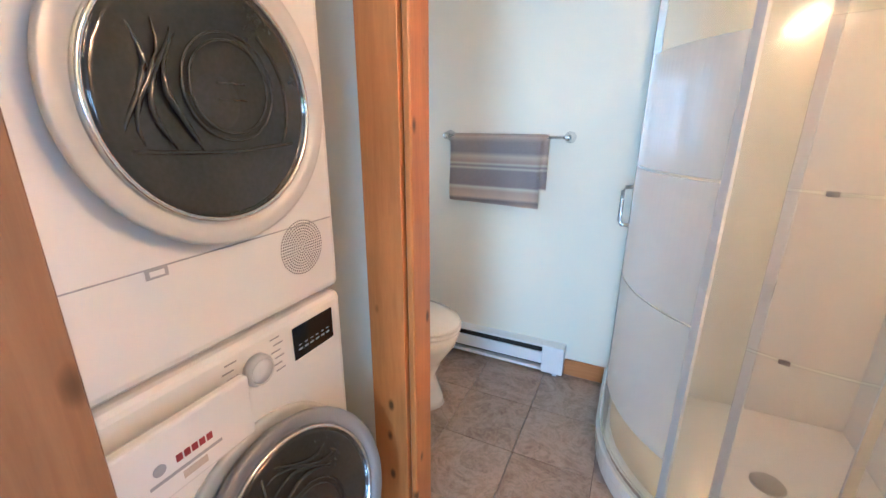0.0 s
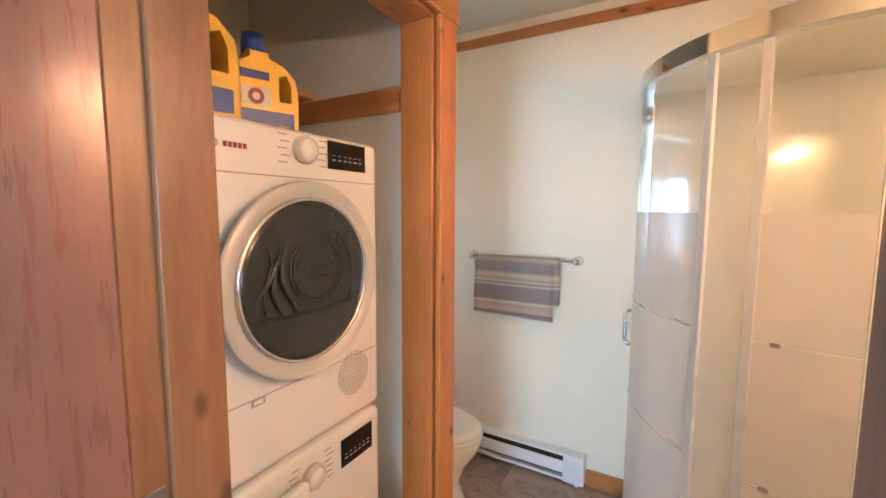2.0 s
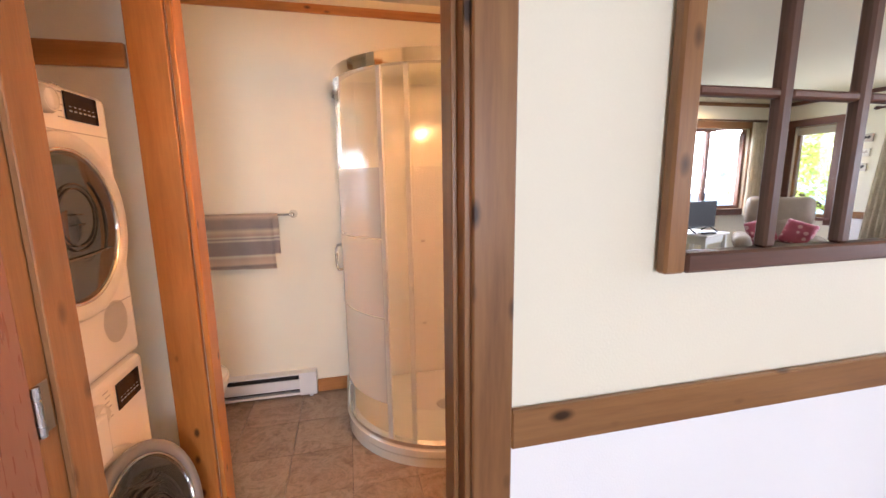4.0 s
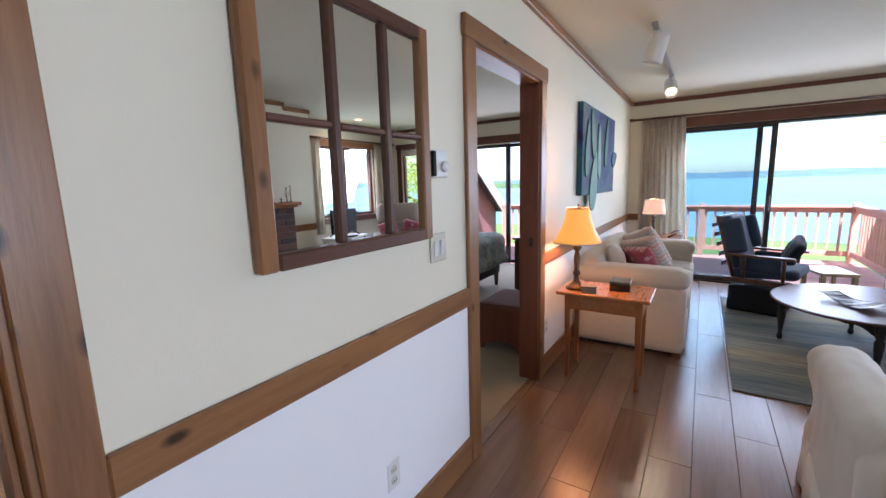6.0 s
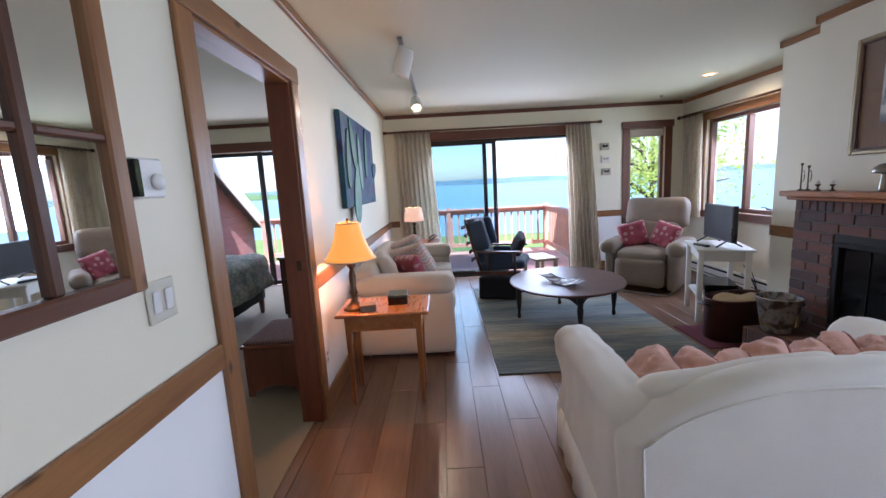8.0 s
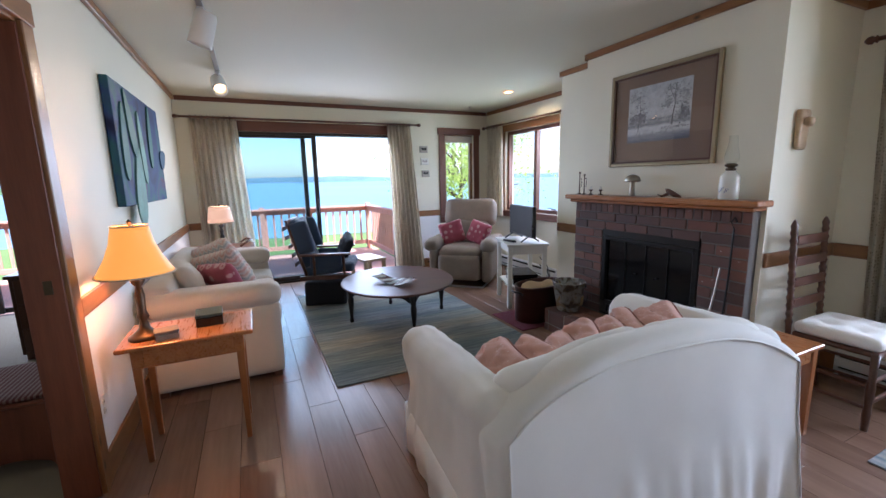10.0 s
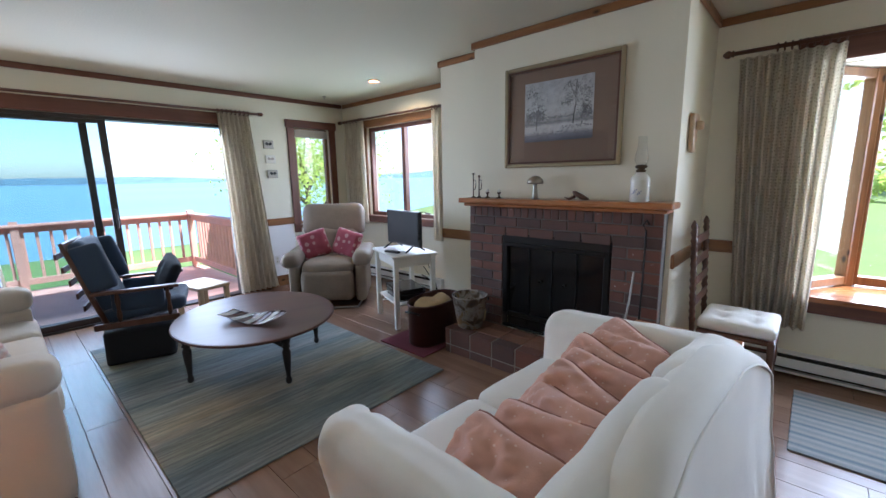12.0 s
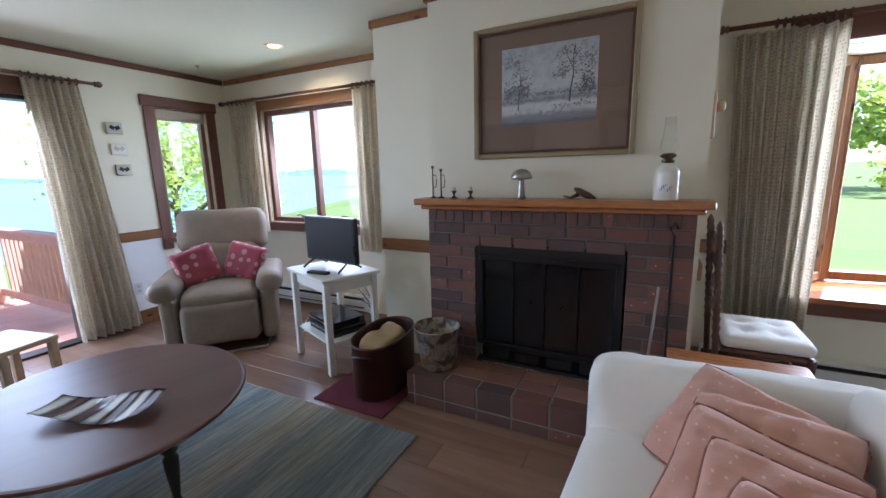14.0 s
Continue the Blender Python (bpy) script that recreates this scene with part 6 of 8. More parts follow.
# recessed downlight and smoke detector on the ceiling
dl = thing("downlight", Matrix.Translation((5.15, -3.80, H)), "small recessed ceiling downlight, lit", "lamp")
bm = fresh()
lathe(bm, [(0.075, -0.004), (0.075, -0.010), (0.05, -0.012)], 24, None, False)
part("trim_ring", bm, WHITE_GLOSS, dl)
bm = fresh()
lathe(bm, [(0.05, -0.006), (0, -0.006)], 20)
part("lens", bm, BULB, dl)
lamp("downlight_light", "SPOT", look((5.15, -3.85, H - 0.03), (5.15, -4.35, 1.6)), 7, (1.0, 0.75, 0.42), 0.04, spot=110)
bm = fresh()
lathe(bm, [(0.022, -0.002), (0.02, -0.018), (0.008, -0.022), (0.008, -0.04), (0.0, -0.042)], 14, Matrix.Translation((6.25, -3.86, H)))
tagged(part("ceiling_sensor", bm, PEWTER, None, "small metal sprinkler head on the ceiling", smooth=True), "", "sprinkler")

# rug
bm = fresh()
box(bm, 3.335, 5.87, -2.87, -1.172, 0.001, 0.012, 0.004)
rg = part("area_rug", bm, RUG, None, "blue-green and tan striped wool rug under the coffee table")
tagged(rg, "", "rug")

# coffee table: oval top, scalloped apron, turned black legs
ct = thing("coffee_table", pose(4.452, -2.013, 0.012, 0, 0, -16.3), "oval cherry coffee table on turned black legs", "table")
CTZ = 0.42
bm = fresh()
prof = [(0.93, -0.022), (0.985, -0.020), (1.0, -0.011), (0.99, -0.002), (0.97, 0.0)]
rs = []
for k_, z in prof:
    rs.append([bm.verts.new((0.63 * k_ * math.cos(2 * math.pi * j / 64), 0.557 * k_ * math.sin(2 * math.pi * j / 64), CTZ + z)) for j in range(64)])
for a, b in zip(rs, rs[1:]):
    for j in range(64):
        bm.faces.new((a[j], a[(j + 1) % 64], b[(j + 1) % 64], b[j]))
bm.faces.new(rs[0][::-1])
bm.faces.new(rs[-1])
part("tabletop", bm, TABLE_TOP, ct, "polished cherry oval top")
LEGS = [(0.53, 0.07), (-0.01, 0.47), (-0.41, -0.12), (0.21, -0.47)]
for (ax, ay), (bx_, by_) in zip(LEGS, LEGS[1:] + LEGS[:1]):
    bm = fresh()
    N = 24
    a_, b_ = Vector((ax, ay)), Vector((bx_, by_))
    nrm = (b_ - a_).normalized()
    nrm = Vector((-nrm.y, nrm.x)) * 0.009
    lo_, hi_ = [], []
    for k in range(N + 1):
        u = k / N
        p = a_.lerp(b_, u)
        drop = 0.075 + 0.05 * (2 * abs(u - 0.5)) ** 2 + 0.012 * math.cos(u * 6 * math.pi)
        lo_.append([bm.verts.new((p.x + s * nrm.x, p.y + s * nrm.y, CTZ - 0.022 - drop)) for s in (1, -1)])
        hi_.append([bm.verts.new((p.x + s * nrm.x, p.y + s * nrm.y, CTZ - 0.022)) for s in (1, -1)])
    for k in range(N):
        for s in (0, 1):
            bm.faces.new((lo_[k][s], lo_[k + 1][s], hi_[k + 1][s], hi_[k][s]))
        bm.faces.new((lo_[k][0], lo_[k][1], lo_[k + 1][1], lo_[k + 1][0]))
    bmesh.ops.recalc_face_normals(bm, faces=bm.faces)
    part("apron", bm, BLACK_WOOD, ct)
for x, y in LEGS:
    bm = fresh()
    lathe(bm, [(0.012, 0), (0.020, 0.01), (0.022, 0.035), (0.014, 0.05), (0.016, 0.07), (0.028, 0.19), (0.030, 0.24), (0.020, 0.262), (0.032, 0.275), (0.022, 0.29), (0.033, 0.31), (0.033, CTZ - 0.022)], 18, pose(x, y, 0))
    part("leg", bm, BLACK_WOOD, ct, smooth=True)
bowl = thing("striped_dish", pose(4.33, -1.93, CTZ + 0.0125, 0, 0, 28) @ Matrix.Diagonal((1.15, 1.0, 0.8, 1)), "brown and white striped wavy wooden dish on the coffee table", "dish")
DISH_A = wood("dish_brown", (0.08, 0.03, 0.02), (0.16, 0.07, 0.04), "x", 0.35)
for k in range(8):
    bm = fresh()
    x0 = -0.20 + 0.05 * k
    g = []
    for i in range(4):
        x = x0 + 0.05 * i / 3
        row = []
        for j in range(9):
            y = -0.11 + 0.22 * j / 8
            w = 1 - 0.35 * (x / 0.24) ** 2
            z = 0.014 + 0.9 * x * x + 0.020 * (y / 0.11) * math.sin(x * 14) + 0.010 * (y / 0.11) ** 2
            row.append(bm.verts.new((x, y * w, z)))
        g.append(row)
    fs = []
    for i in range(3):
        for j in range(8):
            fs.append(bm.faces.new((g[i][j], g[i + 1][j], g[i + 1][j + 1], g[i][j + 1])))
    bmesh.ops.solidify(bm, geom=fs, thickness=0.010)
    part("strip", bm, DISH_A if k % 2 == 0 else WHITE_PAINT, bowl, smooth=True)
bm = fresh()
lathe(bm, [(0.05, 0), (0.06, 0.01), (0.0, 0.011)], 20)
part("foot", bm, DISH_A, bowl)

# glider rocker facing the fireplace side
gr = thing("glider_rocker", pose(5.50, -1.53, 0.0, 0, 0, 162), "dark wooden glider rocker with navy cushions and skirted base", "chair")
soft("base_skirt", (0.50, 0.46, 0.27), (0, -0.03, 0.15), BLACK_CLOTH, gr, r=0.02)
soft("seat_cushion", (0.54, 0.56, 0.11), (0, 0.03, 0.43), NAVY, gr, r=0.045, rot=(5, 0, 0))
soft("back_cushion", (0.46, 0.12, 0.58), (0, -0.26, 0.72), NAVY, gr, r=0.05, rot=(16, 0, 0))
for s in (1, -1):
    bm = fresh()
    tube(bm, [(s * 0.27, -0.20, 0.33), (s * 0.27, -0.28, 0.60), (s * 0.27, -0.37, 0.92), (s * 0.265, -0.40, 1.0)], [0.018, 0.02, 0.018, 0.012], 10)
    part("back_post", bm, WALNUT_Z, gr, smooth=True)
    soft("wing", (0.07, 0.20, 0.36), (s * 0.25, -0.24, 0.80), NAVY, gr, r=0.034, rot=(14, 0, 0), n=6)
    bm = fresh()
    vs = box(bm, s * 0.31 - 0.03, s * 0.31 + 0.03, -0.27, 0.28, 0.60, 0.625, 0.008, 2)
    part("armrest", bm, WALNUT_X, gr)
    for y in (-0.12, 0.20):
        bm = fresh()
        lathe(bm, [(0.012, 0), (0.018, 0.05), (0.012, 0.10), (0.018, 0.16), (0.011, 0.22)], 12, pose(s * 0.31, y, 0.38))
        part("arm_post", bm, WALNUT_Z, gr, smooth=True)
    soft("arm_pad", (0.05, 0.34, 0.16), (s * 0.255, 0.0, 0.52), NAVY, gr, r=0.024, n=6)
    boxed("side_rail", (s * 0.31 - 0.02, s * 0.31 + 0.02, -0.28, 0.26, 0.335, 0.38), WALNUT_X, gr)
for k in range(5):
    z = 0.48 + 0.10 * k
    bm = fresh()
    box(bm, -0.26, 0.26, -0.335 - 0.028 * k, -0.32 - 0.028 * k, z, z + 0.045, 0.004)
    part("back_slat", bm, WALNUT_X, gr)
boxed("crest_rail", (-0.26, 0.26, -0.405, -0.385, 0.93, 1.0), WALNUT_X, gr, bevel=0.006)
cushion("throw_pillow", 0.36, 0.32, 0.12, pose(5.62, -1.75, 0.62, 0, 0, 175) @ pose(0, 0, 0, -24, 14, 0), BLACK_CLOTH, "black square cushion leaning on the rocker", "rocker pillow")
st = thing("footstool", pose(5.97, -2.11, 0, 0, 0, 12), "small blond wooden footstool beside the sliding door", "stool")
boxed("top", (-0.23, 0.23, -0.16, 0.16, 0.365, 0.40), BLOND, st, bevel=0.01, seg=2)
for x in (-0.20, 0.20):
    for y in (-0.13, 0.13):
        bm = fresh()
        box(bm, x - 0.022, x + 0.022, y - 0.022, y + 0.022, 0, 0.365, 0.005)
        part("leg", bm, BLOND, st)

# recliner in the corner
rc = thing("recliner", pose(5.63, -3.43, 0, 0, 0, 48), "taupe leather recliner with padded arms in the window corner", "armchair")
soft("base", (0.58, 0.70, 0.30), (0, 0.02, 0.22), TAUPE, rc, r=0.05)
soft("footrest", (0.56, 0.12, 0.34), (0, 0.40, 0.25), TAUPE, rc, r=0.055, seed=2)
soft("seat_cushion", (0.56, 0.66, 0.17), (0, 0.10, 0.43), TAUPE, rc, r=0.075, bulge=0.02, wrinkle=0.012, seed=4)
soft("lower_back", (0.60, 0.20, 0.34), (0, -0.24, 0.66), TAUPE, rc, r=0.09, rot=(12, 0, 0), wrinkle=0.012, seed=5)
soft("upper_back", (0.76, 0.23, 0.40), (0, -0.33, 0.915), TAUPE, rc, r=0.10, rot=(14, 0, 0), wrinkle=0.012, seed=6)
for s in (1, -1):
    soft("arm_panel", (0.13, 0.72, 0.44), (s * 0.36, 0.04, 0.27), TAUPE, rc, r=0.05, seed=s)
    soft("arm_pad", (0.21, 0.74, 0.17), (s * 0.385, 0.06, 0.54), TAUPE, rc, r=0.08, wrinkle=0.010, seed=8 + s)
bm = fresh()
tube(bm, [(0.33, 0.46, 0.012), (0.36, 0.0, 0.012), (0.33, -0.36, 0.012), (-0.33, -0.36, 0.012), (-0.36, 0.0, 0.012), (-0.33, 0.46, 0.012)], 0.012, 8, closed=True)
part("floor_frame", bm, PEWTER, rc)
for s, a in ((1, 24), (-1, -26)):
    m = pose(5.63, -3.43, 0, 0, 0, 48) @ pose(s * 0.19, 0.02, 0.66, 16, s * 14, a)
    cushion("throw_pillow", 0.36, 0.34, 0.13, m, RED_FLOWER, "raspberry flowered cushion on the recliner", "recliner pillows", seed=20 + s)

# television on a white table
TU, TV_ = Vector((0.933, -0.36, 0)), Vector((-0.36, -0.933, 0))
tt = thing("tv_table", pose(4.215, -3.18, 0, 0, 0, math.degrees(math.atan2(-0.36, 0.933))), "white painted side table with a brown top and low shelf", "table")
TW, TD = 0.58, 0.42
boxed("tabletop", (-0.02, TW + 0.02, -TD - 0.02, 0.02, 0.685, 0.708), WHITE_PAINT, tt, bevel=0.005)
boxed("apron", (0.03, TW - 0.03, -TD + 0.03, -0.03, 0.59, 0.685), WHITE_PAINT, tt)
boxed("shelf", (0.02, TW - 0.02, -TD + 0.02, -0.02, 0.22, 0.238), WHITE_PAINT, tt)
for x in (0.0, TW - 0.045):
    for y in (-TD, -0.045):
        boxed("leg", (x, x + 0.045, y, y + 0.045, 0, 0.685), WHITE_PAINT, tt, bevel=0.004)
base_t = pose(4.215, -3.18, 0, 0, 0, math.degrees(math.atan2(-0.36, 0.933)))
tv = thing("television", base_t @ pose(0.30, -0.22, 0.709, 0, 0, 12), "small black flat-screen television on splayed feet", "television")
boxed("body", (-0.28, 0.28, -0.03, 0.015, 0.05, 0.39), TVB, tv, bevel=0.006)
boxed("screen", (-0.268, 0.268, 0.015, 0.018, 0.068, 0.38), SCREEN, tv, "dark glossy screen", bevel=0)
for s in (1, -1):
    bm = fresh()
    tube(bm, [(s * 0.20, 0.11, 0.006), (s * 0.19, 0.0, 0.07), (s * 0.20, -0.11, 0.006)], 0.008, 6)
    part("foot", bm, TVB, tv)
rm = thing("remote_control", base_t @ pose(0.20, -0.06, 0.709, 0, 0, 25), "dark remote control lying on the table", "remote")
boxed("body", (-0.09, 0.09, -0.024, 0.024, 0, 0.02), TVB, rm, bevel=0.006)
for z0, h_, x_, lb in ((0.2385, 0.06, 0.0, "black set-top box on the low shelf"), (0.299, 0.045, 0.02, "slim black disc player on the set-top box")):
    pb = thing("media_player", base_t @ pose(0.28 + x_, -0.22, z0), lb, "media box", "media boxes")
    boxed("case", (-0.19, 0.19, -0.14, 0.14, 0.0, h_), BLACK_GLOSS, pb, bevel=0.003)
    boxed("front_strip", (-0.17, 0.17, 0.14, 0.142, h_ * 0.45, h_ * 0.55), PEWTER, pb, bevel=0)
for k in range(3):
    bm = fresh()
    tube(bm, [tuple(base_t @ Vector((0.30 + 0.05 * k, -TD - 0.03, 0.60 - 0.1 * k))), tuple(base_t @ Vector((0.22 + 0.05 * k, -TD - 0.10, 0.35))), tuple(base_t @ Vector((0.12, -TD - 0.12 - 0.02 * k, 0.10))), tuple(base_t @ Vector((-0.05 - 0.05 * k, -TD - 0.10, 0.02)))], 0.004, 6)
    tagged(part("power_cable", bm, BLACK_CLOTH, None, "thin black cable hanging behind the table", smooth=True), "", "cable", "cables")
bm = fresh()
tube(bm, [(5.25, -4.0, 0.01), (5.05, -3.7, 0.01), (4.9, -3.95, 0.012), (4.72, -4.1, 0.03)], 0.005, 6)
tagged(part("extension_cord", bm, WHITE_GLOSS, None, "white extension cord lying on the floor", smooth=True), "", "cable", "cables")

# hearth corner: mat, boiler, pail
bm = fresh()
box(bm, 3.60, 4.13, -3.33, -2.92, 0.001, 0.010, 0.003)
tagged(part("hearth_mat", bm, MAROON, None, "maroon woven mat under the copper boiler"), "", "mat")
cb = thing("copper_boiler", pose(3.83, -3.30, 0.0105, 0, 0, 98), "old oval copper boiler holding burlap and kindling", "bucket")
bm = fresh()
rings_ = [(0.0, 0.002), (0.97, 0.002), (1.0, 0.012), (1.0, 0.30), (1.03, 0.305), (1.03, 0.318), (0.99, 0.318), (0.97, 0.30), (0.95, 0.03), (0.0, 0.03)]
rr_ = []
for k_, z in rings_[1:-1]:
    r = []
    for j in range(40):
        a = 2 * math.pi * j / 40
        c, s = math.cos(a), math.sin(a)
        r.append(bm.verts.new((math.copysign(abs(c) ** 0.75, c) * 0.29 * k_, s * 0.165 * k_, z * 1.12)))
    rr_.append(r)
for a, b in zip(rr_, rr_[1:]):
    for j in range(40):
        bm.faces.new((a[j], a[(j + 1) % 40], b[(j + 1) % 40], b[j]))
bm.faces.new(rr_[0][::-1])
bm.faces.new(rr_[-1])
part("body", bm, COPPER, cb, smooth=True)
for s in (1, -1):
    bm = fresh()
    tube(bm, [(s * 0.29, -0.055, 0.29), (s * 0.335, -0.05, 0.315), (s * 0.335, 0.05, 0.315), (s * 0.29, 0.055, 0.29)], 0.010, 8)
    part("handle", bm, BLACK_METAL, cb, smooth=True)
sk = soft("burlap_sack", (0.40, 0.20, 0.14), (0, 0, 0), BURLAP, None, r=0.06, wrinkle=0.03, label="crumpled tan burlap sack in the copper boiler")
sk.matrix_world = pose(3.83, -3.30, 0.30, 0, 0, 98)
tagged(sk, "", "sack")
pl = thing("pail", Matrix.Translation((3.425, -3.30, 0.205)), "weathered painted metal pail standing on the hearth", "bucket")
bm = fresh()
lathe(bm, [(0.095, 0.0), (0.10, 0.006), (0.142, 0.255), (0.147, 0.258), (0.147, 0.266), (0.141, 0.266), (0.136, 0.25), (0.092, 0.02), (0.0, 0.018)], 30)
part("body", bm, GALV, pl, smooth=True)
bm = fresh()
tube(bm, [(0.10 * math.cos(a) + 0.02, -0.15 - 0.01 * math.sin(a), 0.13 - 0.10 * math.sin(a)) for a in [math.pi * k / 10 for k in range(11)]], 0.004, 6)
part("bail_handle", bm, BLACK_METAL, pl)
for s in (1, -1):
    bm = fresh()
    cyl(bm, (s * 0.12, -0.075, 0.235), (s * 0.13, -0.085, 0.235), 0.014, seg=10)
    part("ear", bm, BLACK_METAL, pl)
for k in range(4):
    bm = fresh()
    a = math.radians(-150 + 30 * k)
    rbox(bm, 0.034, 0.004, 0.045, 0.004, 6, 0.010, 0, Matrix.Translation((0.118 * math.cos(a), 0.118 * math.sin(a), 0.10 + 0.03 * (k % 2))) @ pose(0, 0, 0, 8, 0, math.degrees(a) + 90), k)
    part("painted_patch", bm, [BURLAP, BLACK_CLOTH, WHITE_PAINT, BURLAP][k], pl, smooth=True)

# mantel shelf and the things on it
mt_ = tagged(new("mantel"), kind="structure")
boxed("shelf", (2.015, 3.62, -3.569, -3.395, 1.205, 1.245), OAK, mt_, bevel=0.010, seg=2)
boxed("moulding", (2.05, 3.585, -3.569, -3.425, 1.178, 1.204), OAK, mt_, bevel=0.010, seg=2)
MZ = 1.2455
for x, h_ in ((3.515, 0.20), (3.457, 0.18)):
    c = thing("wall_candlestick", Matrix.Translation((x, -3.47, MZ)), "tall thin dark metal candlestick with a loop", "candlestick", "candlesticks")
    bm = fresh()
    lathe(bm, [(0.022, 0), (0.020, 0.006), (0.005, 0.012), (0.004, h_ - 0.02), (0.009, h_ - 0.012), (0.009, h_), (0, h_)], 14)
    part("stem", bm, DARK_BRASS, c, smooth=True)
    bm = fresh()
    tube(bm, [(0.004, 0, 0.06), (-0.022, 0, 0.07), (-0.026, 0, 0.11), (-0.022, 0, 0.14), (0.003, 0, 0.145)], 0.003, 6)
    part("loop", bm, DARK_BRASS, c)
for x in (3.365, 3.255):
    c = thing("candle_holder", Matrix.Translation((x, -3.46, MZ)), "short dark candle holder with a white candle stub", "candlestick", "candle holders")
    bm = fresh()
    lathe(bm, [(0.024, 0), (0.018, 0.006), (0.006, 0.014), (0.006, 0.03), (0.016, 0.04), (0.016, 0.046), (0, 0.046)], 16)
    part("holder", bm, DARK_BRASS, c, smooth=True)
    bm = fresh()
    lathe(bm, [(0.010, 0.0465), (0.010, 0.066), (0.002, 0.070), (0.0, 0.074)], 12)
    part("candle", bm, CERAMIC, c, smooth=True)
mu = thing("mushroom_ornament", Matrix.Translation((2.945, -3.47, MZ)), "pewter mushroom ornament on the mantel", "ornament")
bm = fresh()
lathe(bm, [(0.026, 0), (0.020, 0.02), (0.015, 0.09), (0.016, 0.115), (0, 0.116)], 18)
part("stem", bm, PEWTER, mu, smooth=True)
bm = fresh()
lathe(bm, [(0.012, 0.108), (0.055, 0.112), (0.060, 0.120), (0.050, 0.145), (0.028, 0.163), (0, 0.170)], 22)
part("cap", bm, PEWTER, mu, smooth=True)
fr_ = thing("driftwood", pose(2.635, -3.47, MZ, 0, 0, 10), "dark piece of driftwood lying on the mantel", "ornament")
bm = fresh()
tube(bm, [(-0.09, 0, 0.006), (-0.05, 0.01, 0.02), (0.0, 0, 0.045), (0.02, -0.005, 0.058)], [0.005, 0.018, 0.018, 0.006], 8)
part("branch", bm, WALNUT_X, fr_, smooth=True)
bm = fresh()
tube(bm, [(0.0, 0.0, 0.025), (0.04, 0.01, 0.008), (0.075, 0.0, 0.018)], [0.012, 0.008, 0.004], 8)
part("twig", bm, WALNUT_X, fr_, smooth=True)
CHIMNEY = glass_mat("chimney_glass", 0.02, (0.975, 0.98, 0.975))
ol = thing("oil_lamp", Matrix.Translation((2.224, -3.47, MZ)), "white stoneware oil lamp with a glass chimney", "lamp")
bm = fresh()
lathe(bm, [(0.053, 0), (0.056, 0.006), (0.056, 0.128), (0.052, 0.148), (0.038, 0.163), (0.030, 0.172), (0.030, 0.178), (0, 0.178)], 28)
part("font", bm, CERAMIC, ol, smooth=True)
bm = fresh()
lathe(bm, [(0.026, 0.1785), (0.030, 0.19), (0.018, 0.198), (0.034, 0.206), (0.036, 0.216), (0.018, 0.224), (0, 0.224)], 22)
part("burner", bm, DARK_BRASS, ol, smooth=True)
bm = fresh()
lathe(bm, [(0.026, 0.220), (0.040, 0.25), (0.039, 0.275), (0.026, 0.33), (0.024, 0.392)], 22, None, False)
bmesh.ops.solidify(bm, geom=list(bm.faces), thickness=0.002)
part("chimney", bm, CHIMNEY, ol, smooth=True)
for k in range(7):
    a = radians(60 + 9 * k)
    x, y = 0.0563 * math.cos(a), 0.0563 * math.sin(a)
    bm = fresh()
    rbox(bm, 0.0018, 0.0008, 0.004 + 0.003 * (k % 3), 0.0008, 2, 0, 0, pose(x, y, 0.05 + 0.008 * (k % 4), 0, 20 * (k % 3 - 1), 60 + 9 * k - 90))
    part("painted_sprig", bm, BLUE_PL, ol)

# framed print over the mantel
pc = thing("framed_picture", Matrix.Translation((2.377, -3.569, 1.475)), "gilt-framed monochrome landscape print with a wide brown mat", "picture")
PW, PH = 0.885, 0.725
for nm, d in (("frame_side", (0, 0.028, 0.001, 0.03, 0, PH)), ("frame_side", (PW - 0.028, PW, 0.001, 0.03, 0, PH)), ("frame_rail", (0.028, PW - 0.028, 0.001, 0.03, 0, 0.028)), ("frame_rail", (0.028, PW - 0.028, 0.001, 0.03, PH - 0.028, PH))):
    boxed(nm, d, GOLD, pc, bevel=0.006)
for nm, d in (("inner_frame", (0.028, 0.042, 0.001, 0.024, 0.028, PH - 0.028)), ("inner_frame", (PW - 0.042, PW - 0.028, 0.001, 0.024, 0.028, PH - 0.028)), ("inner_frame", (0.042, PW - 0.042, 0.001, 0.024, 0.028, 0.042)), ("inner_frame", (0.042, PW - 0.042, 0.001, 0.024, PH - 0.042, PH - 0.028))):
    boxed(nm, d, WALNUT_X, pc, bevel=0.002)
boxed("mat_board", (0.042, PW - 0.042, 0.001, 0.010, 0.042, PH - 0.042), MATBOARD, pc, bevel=0)
m_, nt_, b_ = nodes_of("ink_landscape")
v_ = coords(nt_)
sp_ = nt_.nodes.new("ShaderNodeSeparateXYZ")
link(nt_, v_, sp_.inputs[0])
soft_ = noise_tex(nt_, v_, 7, 5, 0.6)
wv_ = nt_.nodes.new("ShaderNodeMath")
wv_.operation = "MULTIPLY_ADD"
wv_.inputs[1].default_value = 0.05
link(nt_, soft_, wv_.inputs[0])
link(nt_, sp_.outputs[2], wv_.inputs[2])
land_ = ramp(nt_, wv_.outputs[0], [(0.21, (0.12, 0.12, 0.14)), (0.255, (0.26, 0.26, 0.29)), (0.275, (0.50, 0.50, 0.52)), (0.315, (0.60, 0.60, 0.61)), (0.335, (0.24, 0.24, 0.26)), (0.36, (0.42, 0.42, 0.44)), (0.42, (0.56, 0.57, 0.58)), (0.62, (0.44, 0.45, 0.47))])
